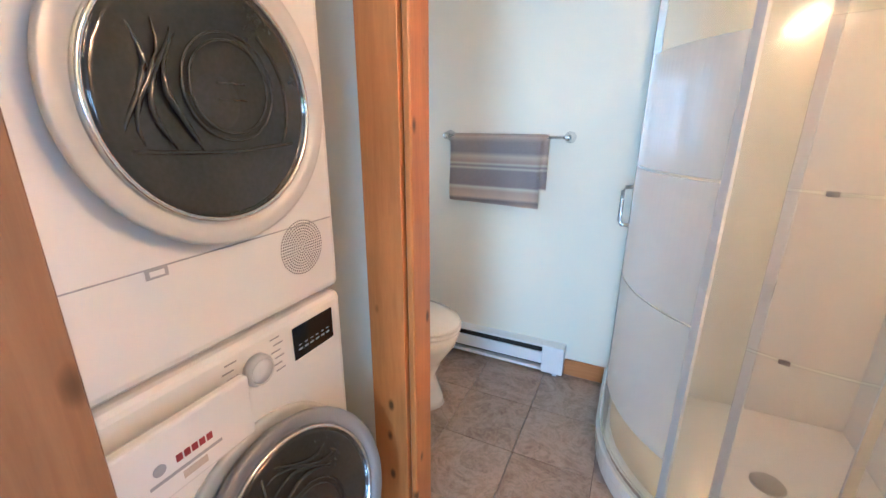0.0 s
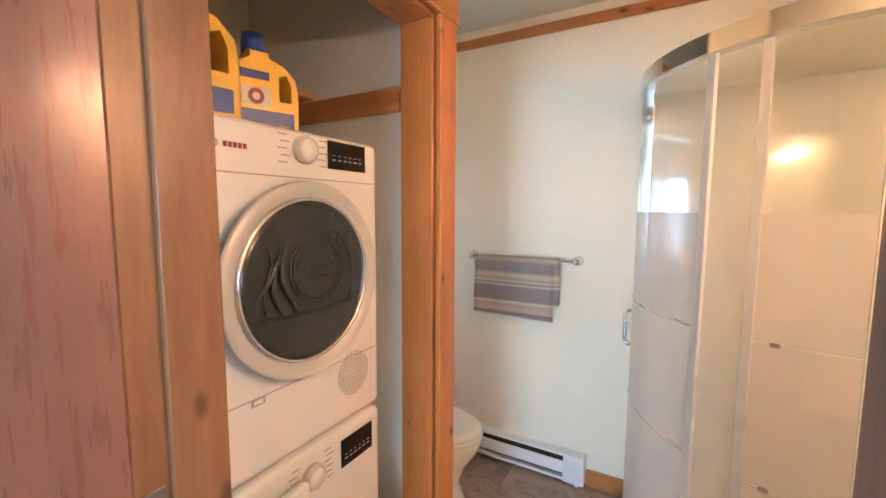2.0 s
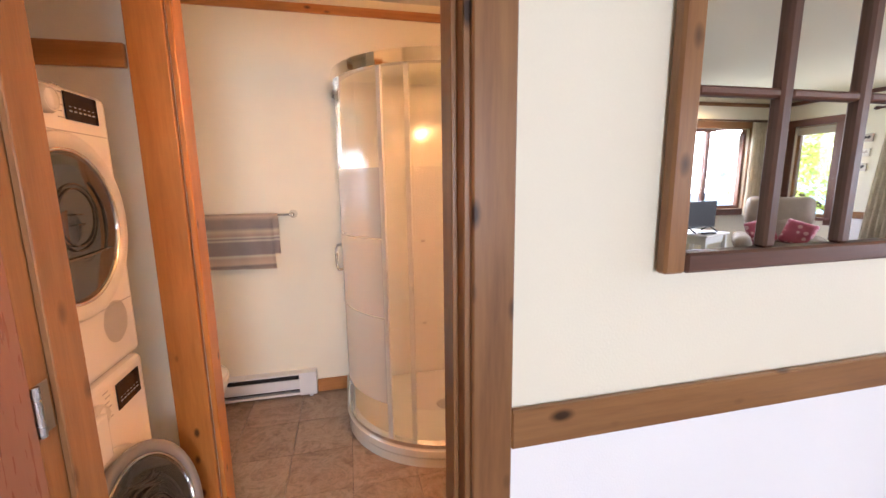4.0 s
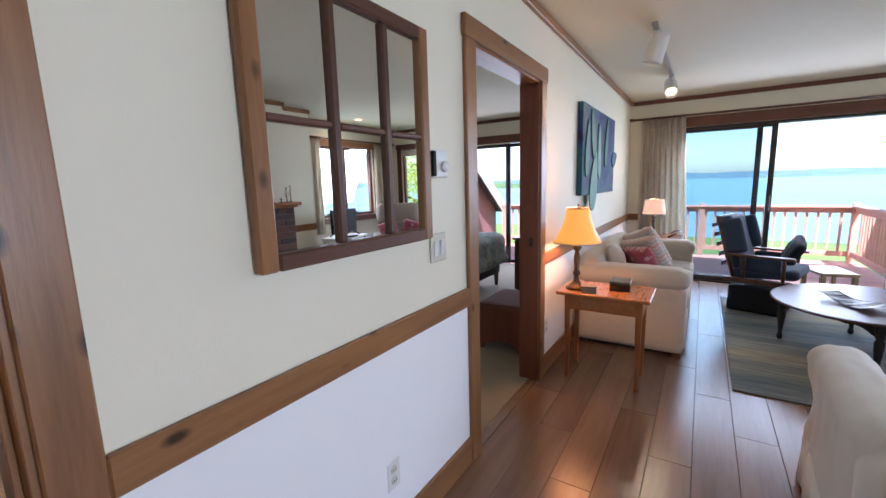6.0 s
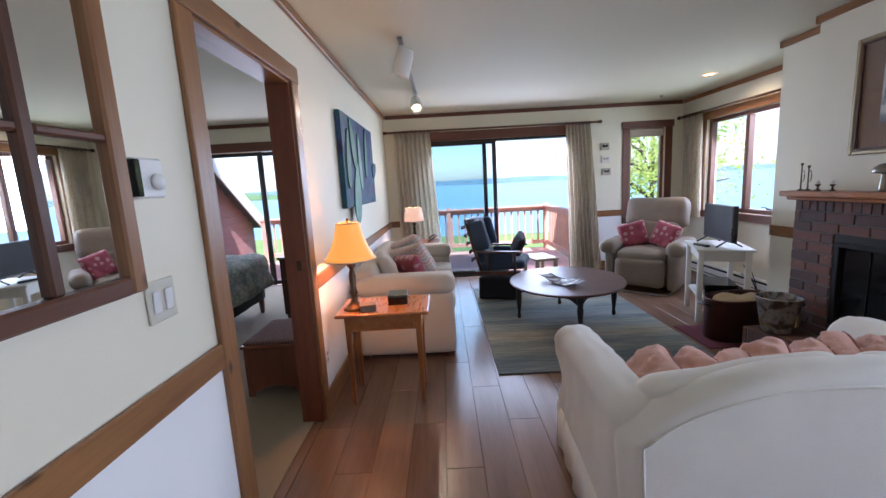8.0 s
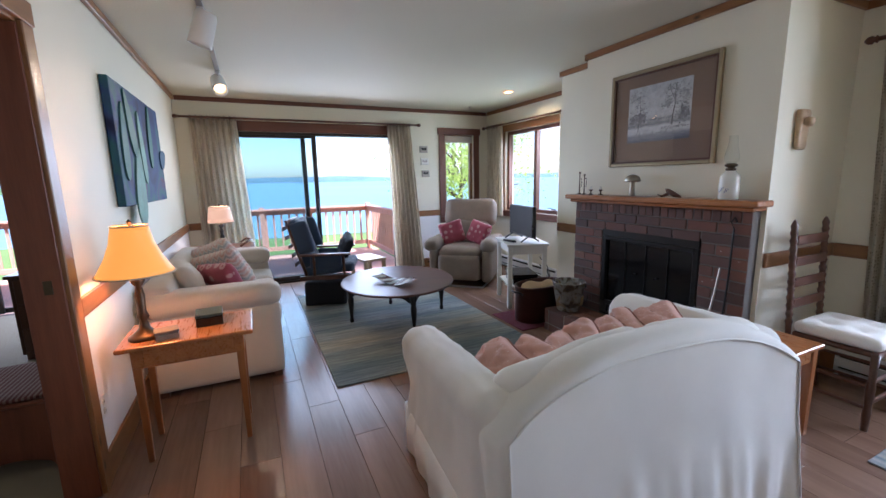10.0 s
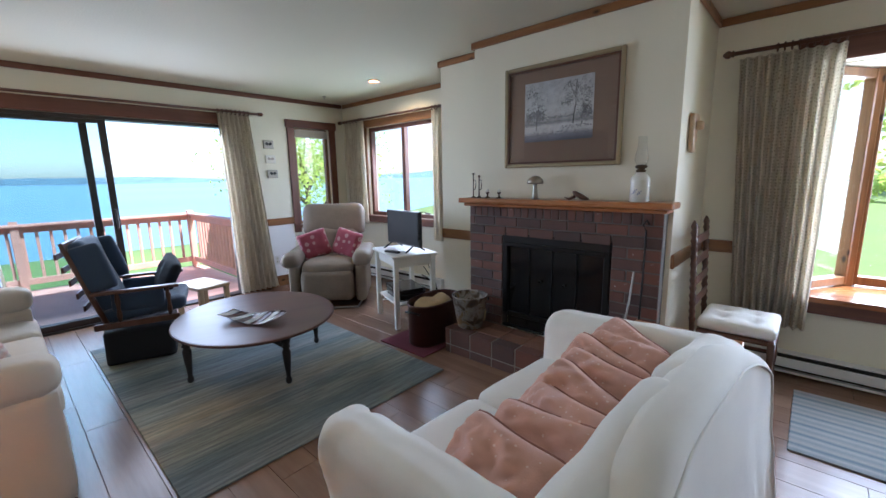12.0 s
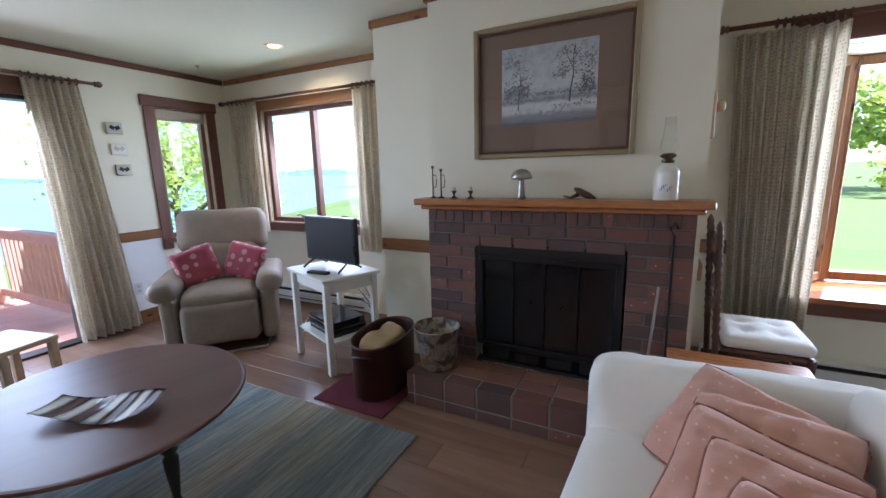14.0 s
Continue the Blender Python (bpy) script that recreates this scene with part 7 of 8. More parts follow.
wash_ = ramp(nt_, noise_tex(nt_, v_, 26, 6, 0.65), [(0.35, (0.30, 0.30, 0.31)), (0.65, (0.70, 0.70, 0.71))])
link(nt_, mix(nt_, 0.35, land_, wash_, "OVERLAY"), b_.inputs["Base Color"])
b_.inputs["Roughness"].default_value = 0.5
boxed("print", (0.195, 0.715, 0.010, 0.012, 0.185, 0.60), m_, pc, "grey ink landscape", bevel=0)
INKS = [plain("ink_wash", (g, g, g * 1.08), 0.7, var=0.3, scale=30, bump=0) for g in (0.07, 0.14, 0.24, 0.36)]
random.seed(11)


def ink_foliage(name, spots, ink, size):
    """Dabs of grey wash lying on the print: (x, z, spread across, spread up, count)."""
    bm = fresh()
    for x, z, sx, sz, count in spots:
        for k in range(count):
            a, c = x + random.gauss(0, sx), z + random.gauss(0, sz)
            if 0.205 < a < 0.705 and 0.20 < c < 0.59:
                r_ = random.uniform(0.4, 1.0) * size
                ring_ = [bm.verts.new((a + r_ * random.uniform(0.5, 1.2) * math.cos(j * 1.047), 0.0122 + 0.0002 * random.random(), c + r_ * random.uniform(0.4, 1.0) * math.sin(j * 1.047))) for j in range(6)]
                bm.faces.new(ring_[::-1])
    tagged(part(name, bm, ink, pc), kind="stuff")


ink_foliage("inked_far_wood", [(0.62, 0.36, 0.025, 0.022, 90), (0.68, 0.35, 0.02, 0.02, 70), (0.47, 0.345, 0.06, 0.008, 60), (0.25, 0.35, 0.05, 0.015, 90)], INKS[2], 0.009)
ink_foliage("inked_thicket", [(0.585, 0.365, 0.022, 0.022, 110), (0.665, 0.37, 0.02, 0.03, 70), (0.24, 0.37, 0.026, 0.034, 160)], INKS[1], 0.008)
ink_foliage("inked_crown", [(0.61, 0.46, 0.03, 0.05, 90), (0.68, 0.52, 0.02, 0.03, 50), (0.29, 0.50, 0.045, 0.04, 110), (0.36, 0.44, 0.02, 0.02, 40), (0.23, 0.47, 0.02, 0.05, 80)], INKS[2], 0.007)
ink_foliage("inked_leaves", [(0.345, 0.55, 0.035, 0.02, 70), (0.39, 0.43, 0.022, 0.010, 36), (0.37, 0.48, 0.02, 0.02, 30), (0.63, 0.53, 0.02, 0.02, 40), (0.24, 0.40, 0.02, 0.03, 80)], INKS[0], 0.005)
ink_foliage("inked_ground", [(0.40, 0.235, 0.10, 0.010, 90), (0.30, 0.275, 0.06, 0.006, 50), (0.58, 0.225, 0.06, 0.012, 70)], INKS[2], 0.008)
for pts_, wd_, ink_ in (([(0.335, 0.29), (0.330, 0.36), (0.318, 0.43), (0.322, 0.50), (0.312, 0.58)], 0.0045, INKS[0]), ([(0.321, 0.46), (0.35, 0.52), (0.37, 0.57)], 0.0022, INKS[0]), ([(0.32, 0.50), (0.28, 0.55)], 0.002, INKS[0]),
                        ([(0.345, 0.295), (0.352, 0.34)], 0.005, INKS[3]), ([(0.618, 0.265), (0.614, 0.34), (0.606, 0.42), (0.612, 0.52)], 0.0028, INKS[0]), ([(0.608, 0.40), (0.585, 0.45)], 0.0018, INKS[1]), ([(0.27, 0.30), (0.29, 0.34), (0.31, 0.35)], 0.002, INKS[3])):
    bm = fresh()
    tube(bm, [(x, 0.0123, z) for x, z in pts_], [wd_ * (1 - 0.6 * k / (len(pts_) - 1)) for k in range(len(pts_))], 4)
    for v in bm.verts:
        v.co.y = 0.0123 + (v.co.y - 0.0123) * 0.15
    part("inked_trunk", bm, ink_, pc)
PICTURE_GLASS = boxed("glazing", (0.042, PW - 0.042, 0.0150, 0.0165, 0.042, PH - 0.042), GLASS, pc, "picture glass", bevel=0)
PICTURE_GLASS.visible_shadow = False

# three small framed butterflies
for k, (z, mt2) in enumerate(((1.865, PEWTER), (1.68, CERAMIC), (1.495, PEWTER))):
    q = thing("small_tile_picture", pose(XE - 0.001, -3.265 - 0.012 * k, z, 0, 0, 0), "small square tile picture of a butterfly on the wall", "picture", "butterfly tiles")
    boxed("tile", (-0.02, -0.001, -0.065, 0.065, -0.05, 0.05), mt2, q, bevel=0.004)
    for s in (1, -1):
        bm = fresh()
        rbox(bm, 0.0015, 0.02, 0.016, 0.0015, 4, 0, 0, pose(-0.0215, s * 0.021, 0.006, s * 30, 0, 0))
        part("wing", bm, BLACK_CLOTH if k != 1 else PEWTER, q)

# carved wooden piece on the chimney side
cv = thing("wall_carving", Matrix.Translation((2.049, -3.80, 1.66)), "carved pale wooden plaque hung on the chimney side", "ornament")
bm = fresh()
rbox(bm, 0.018, 0.055, 0.12, 0.018, 7, 0.012, 0, pose(-0.019, 0, 0))
part("plaque", bm, BLOND, cv, smooth=True)
soft("knob", (0.05, 0.06, 0.06), (-0.055, 0.0, 0.045), BLOND, cv, r=0.024, n=5)

# fire tools leaning on the brick
pk = thing("fire_poker", Matrix.Translation((2.17, -3.44, 0.205)), "black iron fire poker leaning on the brick", "fire tool", "fire tools")
bm = fresh()
tube(bm, [(0, 0.03, 0.0), (0.0, -0.02, 0.55), (0.0, -0.028, 0.86)], 0.006, 8)
part("shaft", bm, BLACK_METAL, pk)
bm = fresh()
tube(bm, [(0, -0.028, 0.86), (0.02, -0.03, 0.90), (0, -0.03, 0.93), (-0.015, -0.03, 0.90)], 0.006, 8)
part("handle", bm, BLACK_METAL, pk)
br = thing("hearth_broom", Matrix.Translation((2.25, -3.42, 0.205)), "small hearth broom with a pale handle", "broom", "fire tools")
bm = fresh()
tube(bm, [(0.01, 0.03, 0.10), (-0.015, -0.02, 0.42), (-0.028, -0.035, 0.60)], 0.007, 8)
part("handle", bm, PEWTER, br)
soft("bristles", (0.07, 0.04, 0.15), (0.012, 0.035, 0.075), BURLAP, br, r=0.018, n=6)

# fireplace insert
fi = thing("fireplace_insert", Matrix.Translation((-0.03, -3.53, 0)), "black metal fireplace insert with smoked glass doors", "fireplace")
boxed("firebox", (2.42, 3.25, -0.45, -0.02, 0.206, 0.96), SOOT, fi, bevel=0)
for nm, d in (("frame_top", (2.415, 3.26, 0.0, 0.05, 0.90, 0.972)), ("frame_side", (2.415, 2.455, 0.0, 0.05, 0.32, 0.90)), ("frame_side", (3.22, 3.26, 0.0, 0.05, 0.32, 0.90)), ("frame_bottom", (2.415, 3.26, 0.0, 0.05, 0.205, 0.22)), ("middle_rail", (2.455, 3.22, 0.0, 0.045, 0.30, 0.335))):
    boxed(nm, d, BLACK_METAL, fi, bevel=0.004)
for k in range(4):
    x0 = 2.457 + 0.1905 * k
    dd = boxed("glass_door", (x0 + 0.004, x0 + 0.187, 0.015, 0.024, 0.337, 0.895), BLACK_GLOSS, fi, "smoked glass fire door", bevel=0.002)
    boxed("door_edge", (x0, x0 + 0.006, 0.012, 0.030, 0.337, 0.897), BLACK_METAL, dd, bevel=0.001)
    boxed("louver", (x0 + 0.02, x0 + 0.17, 0.01, 0.03, 0.228, 0.292), SOOT, fi, bevel=0.004)
for x in (2.74, 2.93):
    bm = fresh()
    cyl(bm, (x, 0.024, 0.62), (x, 0.05, 0.62), 0.008, seg=10)
    part("door_knob", bm, BLACK_METAL, fi)
boxed("hood", (2.44, 3.235, 0.03, 0.062, 0.87, 0.905), BLACK_METAL, fi, bevel=0.006)

# ladder-back chair
lc = thing("ladder_back_chair", pose(1.70, -3.88, 0, 0, 0, 90), "dark ladder-back chair with a tufted white seat cushion", "chair")
for s in (1, -1):
    bm = fresh()
    prof_ = [(0.017, 0)]
    for k in range(12):
        z = 0.48 + 0.05 * k
        prof_ += [(0.016, z), (0.021, z + 0.018), (0.015, z + 0.036)]
    prof_ += [(0.020, 1.09), (0.008, 1.12), (0, 1.13)]
    lathe(bm, prof_, 12, pose(s * 0.185, -0.20, 0, 3, 0, 0))
    part("back_post", bm, WALNUT_Z, lc, smooth=True)
    bm = fresh()
    lathe(bm, [(0.016, 0), (0.02, 0.10), (0.016, 0.14), (0.022, 0.25), (0.016, 0.30), (0.02, 0.44)], 12, pose(s * 0.20, 0.18, 0))
    part("front_leg", bm, WALNUT_Z, lc, smooth=True)
    for z in (0.13, 0.25):
        bm = fresh()
        cyl(bm, (s * 0.185, -0.20, z), (s * 0.20, 0.18, z), 0.010, seg=8)
        part("stretcher", bm, WALNUT_X, lc)
for z in (0.16, 0.28):
    bm = fresh()
    cyl(bm, (-0.20, 0.18, z), (0.20, 0.18, z), 0.011, seg=8)
    part("stretcher", bm, WALNUT_X, lc)
for k in range(4):
    bm = fresh()
    z = 0.58 + 0.13 * k
    box(bm, -0.175, 0.175, -0.225 - 0.006 * k, -0.215 - 0.006 * k, z, z + 0.06, 0.004)
    part("back_slat", bm, WALNUT_X, lc)
bm = fresh()
box(bm, -0.205, 0.205, -0.20, 0.20, 0.415, 0.445, 0.012, 2)
part("seat", bm, WALNUT_X, lc)
bm = fresh()
vs = rbox(bm, 0.205, 0.20, 0.035, 0.032, 14, 0.003, 0.012, pose(0, 0, 0))
for v in vs:
    for a in (-0.08, 0.08):
        for b in (-0.08, 0.08):
            d2 = (v.co.x - a) ** 2 + (v.co.y - b) ** 2
            if v.co.z > 0:
                v.co.z -= 0.03 * math.exp(-d2 / 0.0012)
sc = part("seat_pad", bm, WHITE_CLOTH, None, "tufted off-white seat pad on the ladder-back chair", smooth=True)
sc.matrix_world = pose(1.70, -3.88, 0.482, 0, 0, 90)
tagged(sc, "", "cushion")
bm = fresh()
box(bm, 0.30, 1.395, -4.14, -3.36, 0.001, 0.010, 0.003)
tagged(part("small_rug", bm, SMALL_RUG, None, "pale blue and grey ribbed rug before the bay window"), "", "rug")

# small oak table south of the love seat, a wire basket below it
ot = thing("oak_side_table", Matrix.Translation((1.62, -2.98, 0)), "small honey oak side table beyond the love seat", "table")
boxed("top", (0, 0.55, -0.40, 0.0, 0.50, 0.525), OAK, ot, bevel=0.006)
boxed("apron", (0.03, 0.52, -0.37, -0.03, 0.42, 0.50), OAK, ot)
for x in (0.02, 0.485):
    for y in (-0.385, -0.06):
        boxed("leg", (x, x + 0.045, y, y + 0.045, 0, 0.50), OAK_Z, ot, bevel=0.004)
bk = thing("wire_basket", Matrix.Translation((1.90, -3.17, 0)), "small wire basket on the floor under the oak table", "basket")
for k in range(5):
    bm = fresh()
    tube(bm, [((0.11 + 0.008 * k) * math.cos(2 * math.pi * j / 20), (0.11 + 0.008 * k) * math.sin(2 * math.pi * j / 20), 0.006 + 0.04 * k) for j in range(20)], 0.005, 6, closed=True)
    part("hoop", bm, PEWTER, bk, smooth=True)
for j in range(10):
    a = 2 * math.pi * j / 10
    bm = fresh()
    tube(bm, [(0.11 * math.cos(a), 0.11 * math.sin(a), 0.004), (0.145 * math.cos(a), 0.145 * math.sin(a), 0.17)], 0.004, 5)
    part("rib", bm, PEWTER, bk)

# ---- bedroom, seen through its door ----
bd2 = thing("bed", Matrix.Translation((3.80, 1.33, 0)), "bed with a rumpled blue-green floral quilt", "bed")
bm = fresh()
vs = rbox(bm, 0.80, 1.05, 0.17, 0.10, 16, 0.02, 0.02, pose(0.80, 1.05, 0.56), 2)
for v in vs:
    if v.co.z < 0.5:
        v.co.x += 0.03 * math.sin(v.co.y * 17)
        v.co.y += 0.03 * math.sin(v.co.x * 15) - 0.02
        v.co.z -= 0.10 + 0.03 * noise.noise(Vector((v.co.x * 6, v.co.y * 6, 0)))
part("quilt", bm, QUILT, bd2, "floral quilt", smooth=True)
soft("box_spring", (1.44, 1.96, 0.22), (0.80, 1.05, 0.28), BLACK_CLOTH, bd2, r=0.03)
for x in (0.12, 1.48):
    for y in (0.12, 1.95):
        bm = fresh()
        lathe(bm, [(0.022, 0), (0.03, 0.08), (0.036, 0.20)], 12, pose(x, y, 0.004))
        part("leg", bm, WALNUT_Z, bd2)
bn = thing("bench_chest", Matrix.Translation((3.17, 0.215, 0.004)), "low red-brown wooden bench with a striped pad and arched base", "bench")
N = 16


def arched_board(name, a, b, rise):
    """An upright board from a to b on the plan with an arch cut from its foot."""
    a, b = Vector(a), Vector(b)
    n_ = Vector((-(b - a).y, (b - a).x)).normalized() * 0.009
    bm = fresh()
    sides = []
    for s in (1, -1):
        lo_, hi_ = [], []
        for k in range(N + 1):
            p = a.lerp(b, k / N) + s * n_
            lo_.append(bm.verts.new((p.x, p.y, 0.0 if k in (0, 1, N - 1, N) else 0.03 + rise * math.sin(math.pi * (k - 1) / (N - 2)))))
            hi_.append(bm.verts.new((p.x, p.y, 0.36)))
        sides.append((lo_, hi_))
    (l0, h0), (l1, h1) = sides
    for k in range(N):
        for q in ((l0[k], l0[k + 1], h0[k + 1], h0[k]), (l1[k + 1], l1[k], h1[k], h1[k + 1]), (l0[k + 1], l0[k], l1[k], l1[k + 1])):
            bm.faces.new(q)
    bm.faces.new((l0[0], h0[0], h1[0], l1[0]))
    bm.faces.new((l1[N], h1[N], h0[N], l0[N]))
    bmesh.ops.recalc_face_normals(bm, faces=bm.faces)
    part(name, bm, RED_Z, bn)


for y in (0.01, 0.41):
    arched_board("long_side", (0.02, y), (0.53, y), 0.04)
for x in (0.03, 0.52):
    arched_board("end_panel", (x, 0.02), (x, 0.40), 0.05)
boxed("seat_top", (0, 0.55, -0.012, 0.435, 0.36, 0.383), RED_Z, bn, bevel=0.008)
soft("pad", (0.52, 0.41, 0.022), (0.275, 0.212, 0.394), striped("striped_bench_pad", "y", [(0.0, (0.15, 0.05, 0.045)), (0.45, (0.15, 0.05, 0.045)), (0.55, (0.30, 0.20, 0.17)), (0.95, (0.30, 0.20, 0.17)), (1.0, (0.15, 0.05, 0.045))], period=0.022), bn, r=0.009, n=6, wrinkle=0.002)
cbn = thing("dark_cabinet", Matrix.Translation((4.985, 0.135, 0.004)), "dark wooden chest of drawers in the bedroom", "cabinet")
boxed("carcass", (0, 0.45, 0, 0.92, 0.05, 0.69), WALNUT_Z, cbn, bevel=0.004)
boxed("top", (-0.02, 0.47, -0.005, 0.94, 0.69, 0.717), WALNUT_X, cbn, bevel=0.005)
boxed("plinth", (0.01, 0.44, 0.005, 0.90, 0, 0.05), WALNUT_X, cbn)
for k in range(3):
    df_ = boxed("drawer_front", (-0.014, 0.0, 0.03, 0.89, 0.07 + 0.205 * k, 0.265 + 0.205 * k), WALNUT_Z, cbn)
    for y in (0.24, 0.68):
        bm = fresh()
        lathe(bm, [(0.008, 0), (0.008, 0.012), (0.017, 0.018), (0.014, 0.028), (0, 0.030)], 14, pose(-0.014, y, 0.168 + 0.205 * k, 0, -90, 0))
        part("knob", bm, DARK_BRASS, df_, smooth=True)

# ---- outdoors ----
GRASS = plain("lawn_grass", (0.135, 0.20, 0.045), 0.95, var=0.35, scale=0.35, bump=0.8, fine=25)
m_, nt_, b_ = nodes_of("bay_water")
v_ = coords(nt_, (1, 1, 1))
link(nt_, ramp(nt_, noise_tex(nt_, v_, 0.004, 4), [(0.35, (0.13, 0.25, 0.32)), (0.65, (0.18, 0.31, 0.38))]), b_.inputs["Base Color"])
b_.inputs["Roughness"].default_value = 0.4
bumped(nt_, b_, noise_tex(nt_, v_, 0.5, 5, 0.6), 0.25, 0.3)
WATER = m_
# distance haze is put into the far hills' blue-grey base colour
HAZY_HILL = plain("hazy_far_hill", (0.10, 0.17, 0.20), 1.0, var=0.3, scale=0.01, bump=0, fine=0.05)
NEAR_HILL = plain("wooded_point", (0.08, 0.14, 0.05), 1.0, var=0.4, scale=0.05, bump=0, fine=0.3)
m_, nt_, b_ = nodes_of("maple_leaves")
oi_ = nt_.nodes.new("ShaderNodeNewGeometry")
link(nt_, ramp(nt_, oi_.outputs["Random Per Island"], [(0.0, (0.20, 0.31, 0.06)), (0.5, (0.33, 0.45, 0.10)), (1.0, (0.50, 0.55, 0.15))]), b_.inputs["Base Color"])
b_.inputs["Roughness"].default_value = 0.6
lt_ = nt_.nodes.new("ShaderNodeBsdfTranslucent")
lt_.inputs[0].default_value = (0.60, 0.70, 0.18, 1)
lm_ = nt_.nodes.new("ShaderNodeMixShader")
lm_.inputs[0].default_value = 0.5
link(nt_, b_.outputs[0], lm_.inputs[1])
link(nt_, lt_.outputs[0], lm_.inputs[2])
link(nt_, lm_.outputs[0], nt_.nodes["Material Output"].inputs[0])
LEAFM = m_
BARK = plain("grey_bark", (0.12, 0.09, 0.07), 0.95, var=0.3, scale=8, bump=0.9, fine=40)

xs = [-4500, -1500, -500, -150, -60, -30, -15, -8, 0, 6, 9, 11, 13, 15, 16.5, 18, 20, 21, 22.5, 24, 27, 30, 60, 150, 500, 1500, 4500]
ys = [-4500, -1500, -500, -200, -90, -60, -45, -35, -28, -20, -14, -9, -5, 0, 5, 10, 16, 24, 40, 80, 200, 600, 1800, 4500]


def ground_z(x, y):
    shore = 20.5 + 0.25 * max(0.0, -y - 6) + 2.0 * math.sin(y * 0.11)
    t = max(0.0, min(1.0, (x - shore + 1.5) / 6.0))
    rise = 0.02 * max(0.0, -y - 18) if y > -120 else 2.0
    return -0.75 + rise * (1 - t) - 6.0 * t - 0.15 * noise.noise(Vector((x * 0.05, y * 0.05, 0)))


bm = fresh()
gv = [[bm.verts.new((x, y, ground_z(x, y))) for y in ys] for x in xs]
for i in range(len(xs) - 1):
    for j in range(len(ys) - 1):
        bm.faces.new((gv[i][j], gv[i + 1][j], gv[i + 1][j + 1], gv[i][j + 1]))
tagged(part("ground", bm, GRASS, smooth=True), kind="structure")
bm = fresh()
box(bm, 14, 4800, -4800, 4800, -4.1, -4.0)
tagged(part("water", bm, WATER), kind="structure")


def ridge(name, x, y0, y1, hgt, seed, mat, along="y"):
    """A low wooded skyline across the water."""
    bm = fresh()
    n = 60
    rows_ = []
    for k in range(n + 1):
        u = k / n
        y = y0 + (y1 - y0) * u
        h = hgt * math.sin(math.pi * u) ** 0.7 * (0.6 + 0.5 * noise.noise(Vector((u * 5 + seed, 0, 0))) + 0.2 * noise.noise(Vector((u * 22 + seed, 1, 0))))
        w = hgt * 2.5
        a = [(-w, -5), (-w * 0.4, max(0.2, h * 0.7)), (0, max(0.3, h)), (w, -5)]
        rows_.append([bm.verts.new((x + dx, y, -4 + z) if along == "y" else (y, x + dx, -4 + z)) for dx, z in a])
    for a, b in zip(rows_, rows_[1:]):
        for k in range(3):
            bm.faces.new((a[k], a[k + 1], b[k + 1], b[k]))
    bmesh.ops.recalc_face_normals(bm, faces=bm.faces)
    tagged(part(name, bm, mat, smooth=True), kind="structure")


ridge("backdrop_hills", 2600, -1500, 2400, 62, 1.0, HAZY_HILL)
ridge("backdrop_island", 1900, -620, -150, 26, 4.0, HAZY_HILL)
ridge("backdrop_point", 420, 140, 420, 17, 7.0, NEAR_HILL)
ridge("backdrop_south", 2200, -3800, -900, 55, 9.0, HAZY_HILL)


def leaf_crown(bm, centre, radii, count, size, seed, hollow=0.35):
    rnd = random.Random(seed)
    c = Vector(centre)
    clumps = [Vector((rnd.gauss(0, 0.45), rnd.gauss(0, 0.45), rnd.gauss(0, 0.42))) for _ in range(max(6, count // 60))]
    for k in range(count):
        q = rnd.choice(clumps)
        p = q + Vector((rnd.gauss(0, 0.16), rnd.gauss(0, 0.16), rnd.gauss(0, 0.12)))
        p = c + Vector((p.x * radii[0], p.y * radii[1], p.z * radii[2]))
        s = size * rnd.uniform(0.6, 1.3)
        r = Euler((rnd.uniform(-1.0, 1.0), rnd.uniform(-1.0, 1.0), rnd.uniform(0, 6.28))).to_matrix()
        pts = [r @ Vector(t) * s + p for t in ((-0.5, 0, 0), (0, -0.32, 0.06), (0.6, 0, -0.05), (0, 0.32, 0.06))]
        bm.faces.new([bm.verts.new(t) for t in pts])


def tree(x, y, h, r, count, size, seed, label):
    z = ground_z(x, y)
    e = thing("tree", Matrix.Translation((x, y, z)), label, "tree", "trees")
    rnd = random.Random(seed)
    bm = fresh()
    tube(bm, [(0, 0, -0.1), (0.06, 0, h * 0.25), (-0.05, 0.05, h * 0.5), (0.03, -0.02, h * 0.8)], [h * 0.02, h * 0.016, h * 0.011, h * 0.004], 10)
    part("trunk", bm, BARK, e, smooth=True)
    for k in range(7):
        a = rnd.uniform(0, 6.28)
        z0 = h * rnd.uniform(0.28, 0.65)
        bm = fresh()
        tube(bm, [(0, 0, z0), (0.4 * r * math.cos(a), 0.4 * r * math.sin(a), z0 + 0.12 * h), (0.85 * r * math.cos(a), 0.85 * r * math.sin(a), z0 + 0.16 * h)], [h * 0.014, h * 0.009, h * 0.003], 7)
        part("limb", bm, BARK, e, smooth=True)
    bm = fresh()
    leaf_crown(bm, (0, 0, h * 0.62), (r, r, h * 0.40), count, size, seed)
    part("crown", bm, LEAFM, e, "loose green foliage")


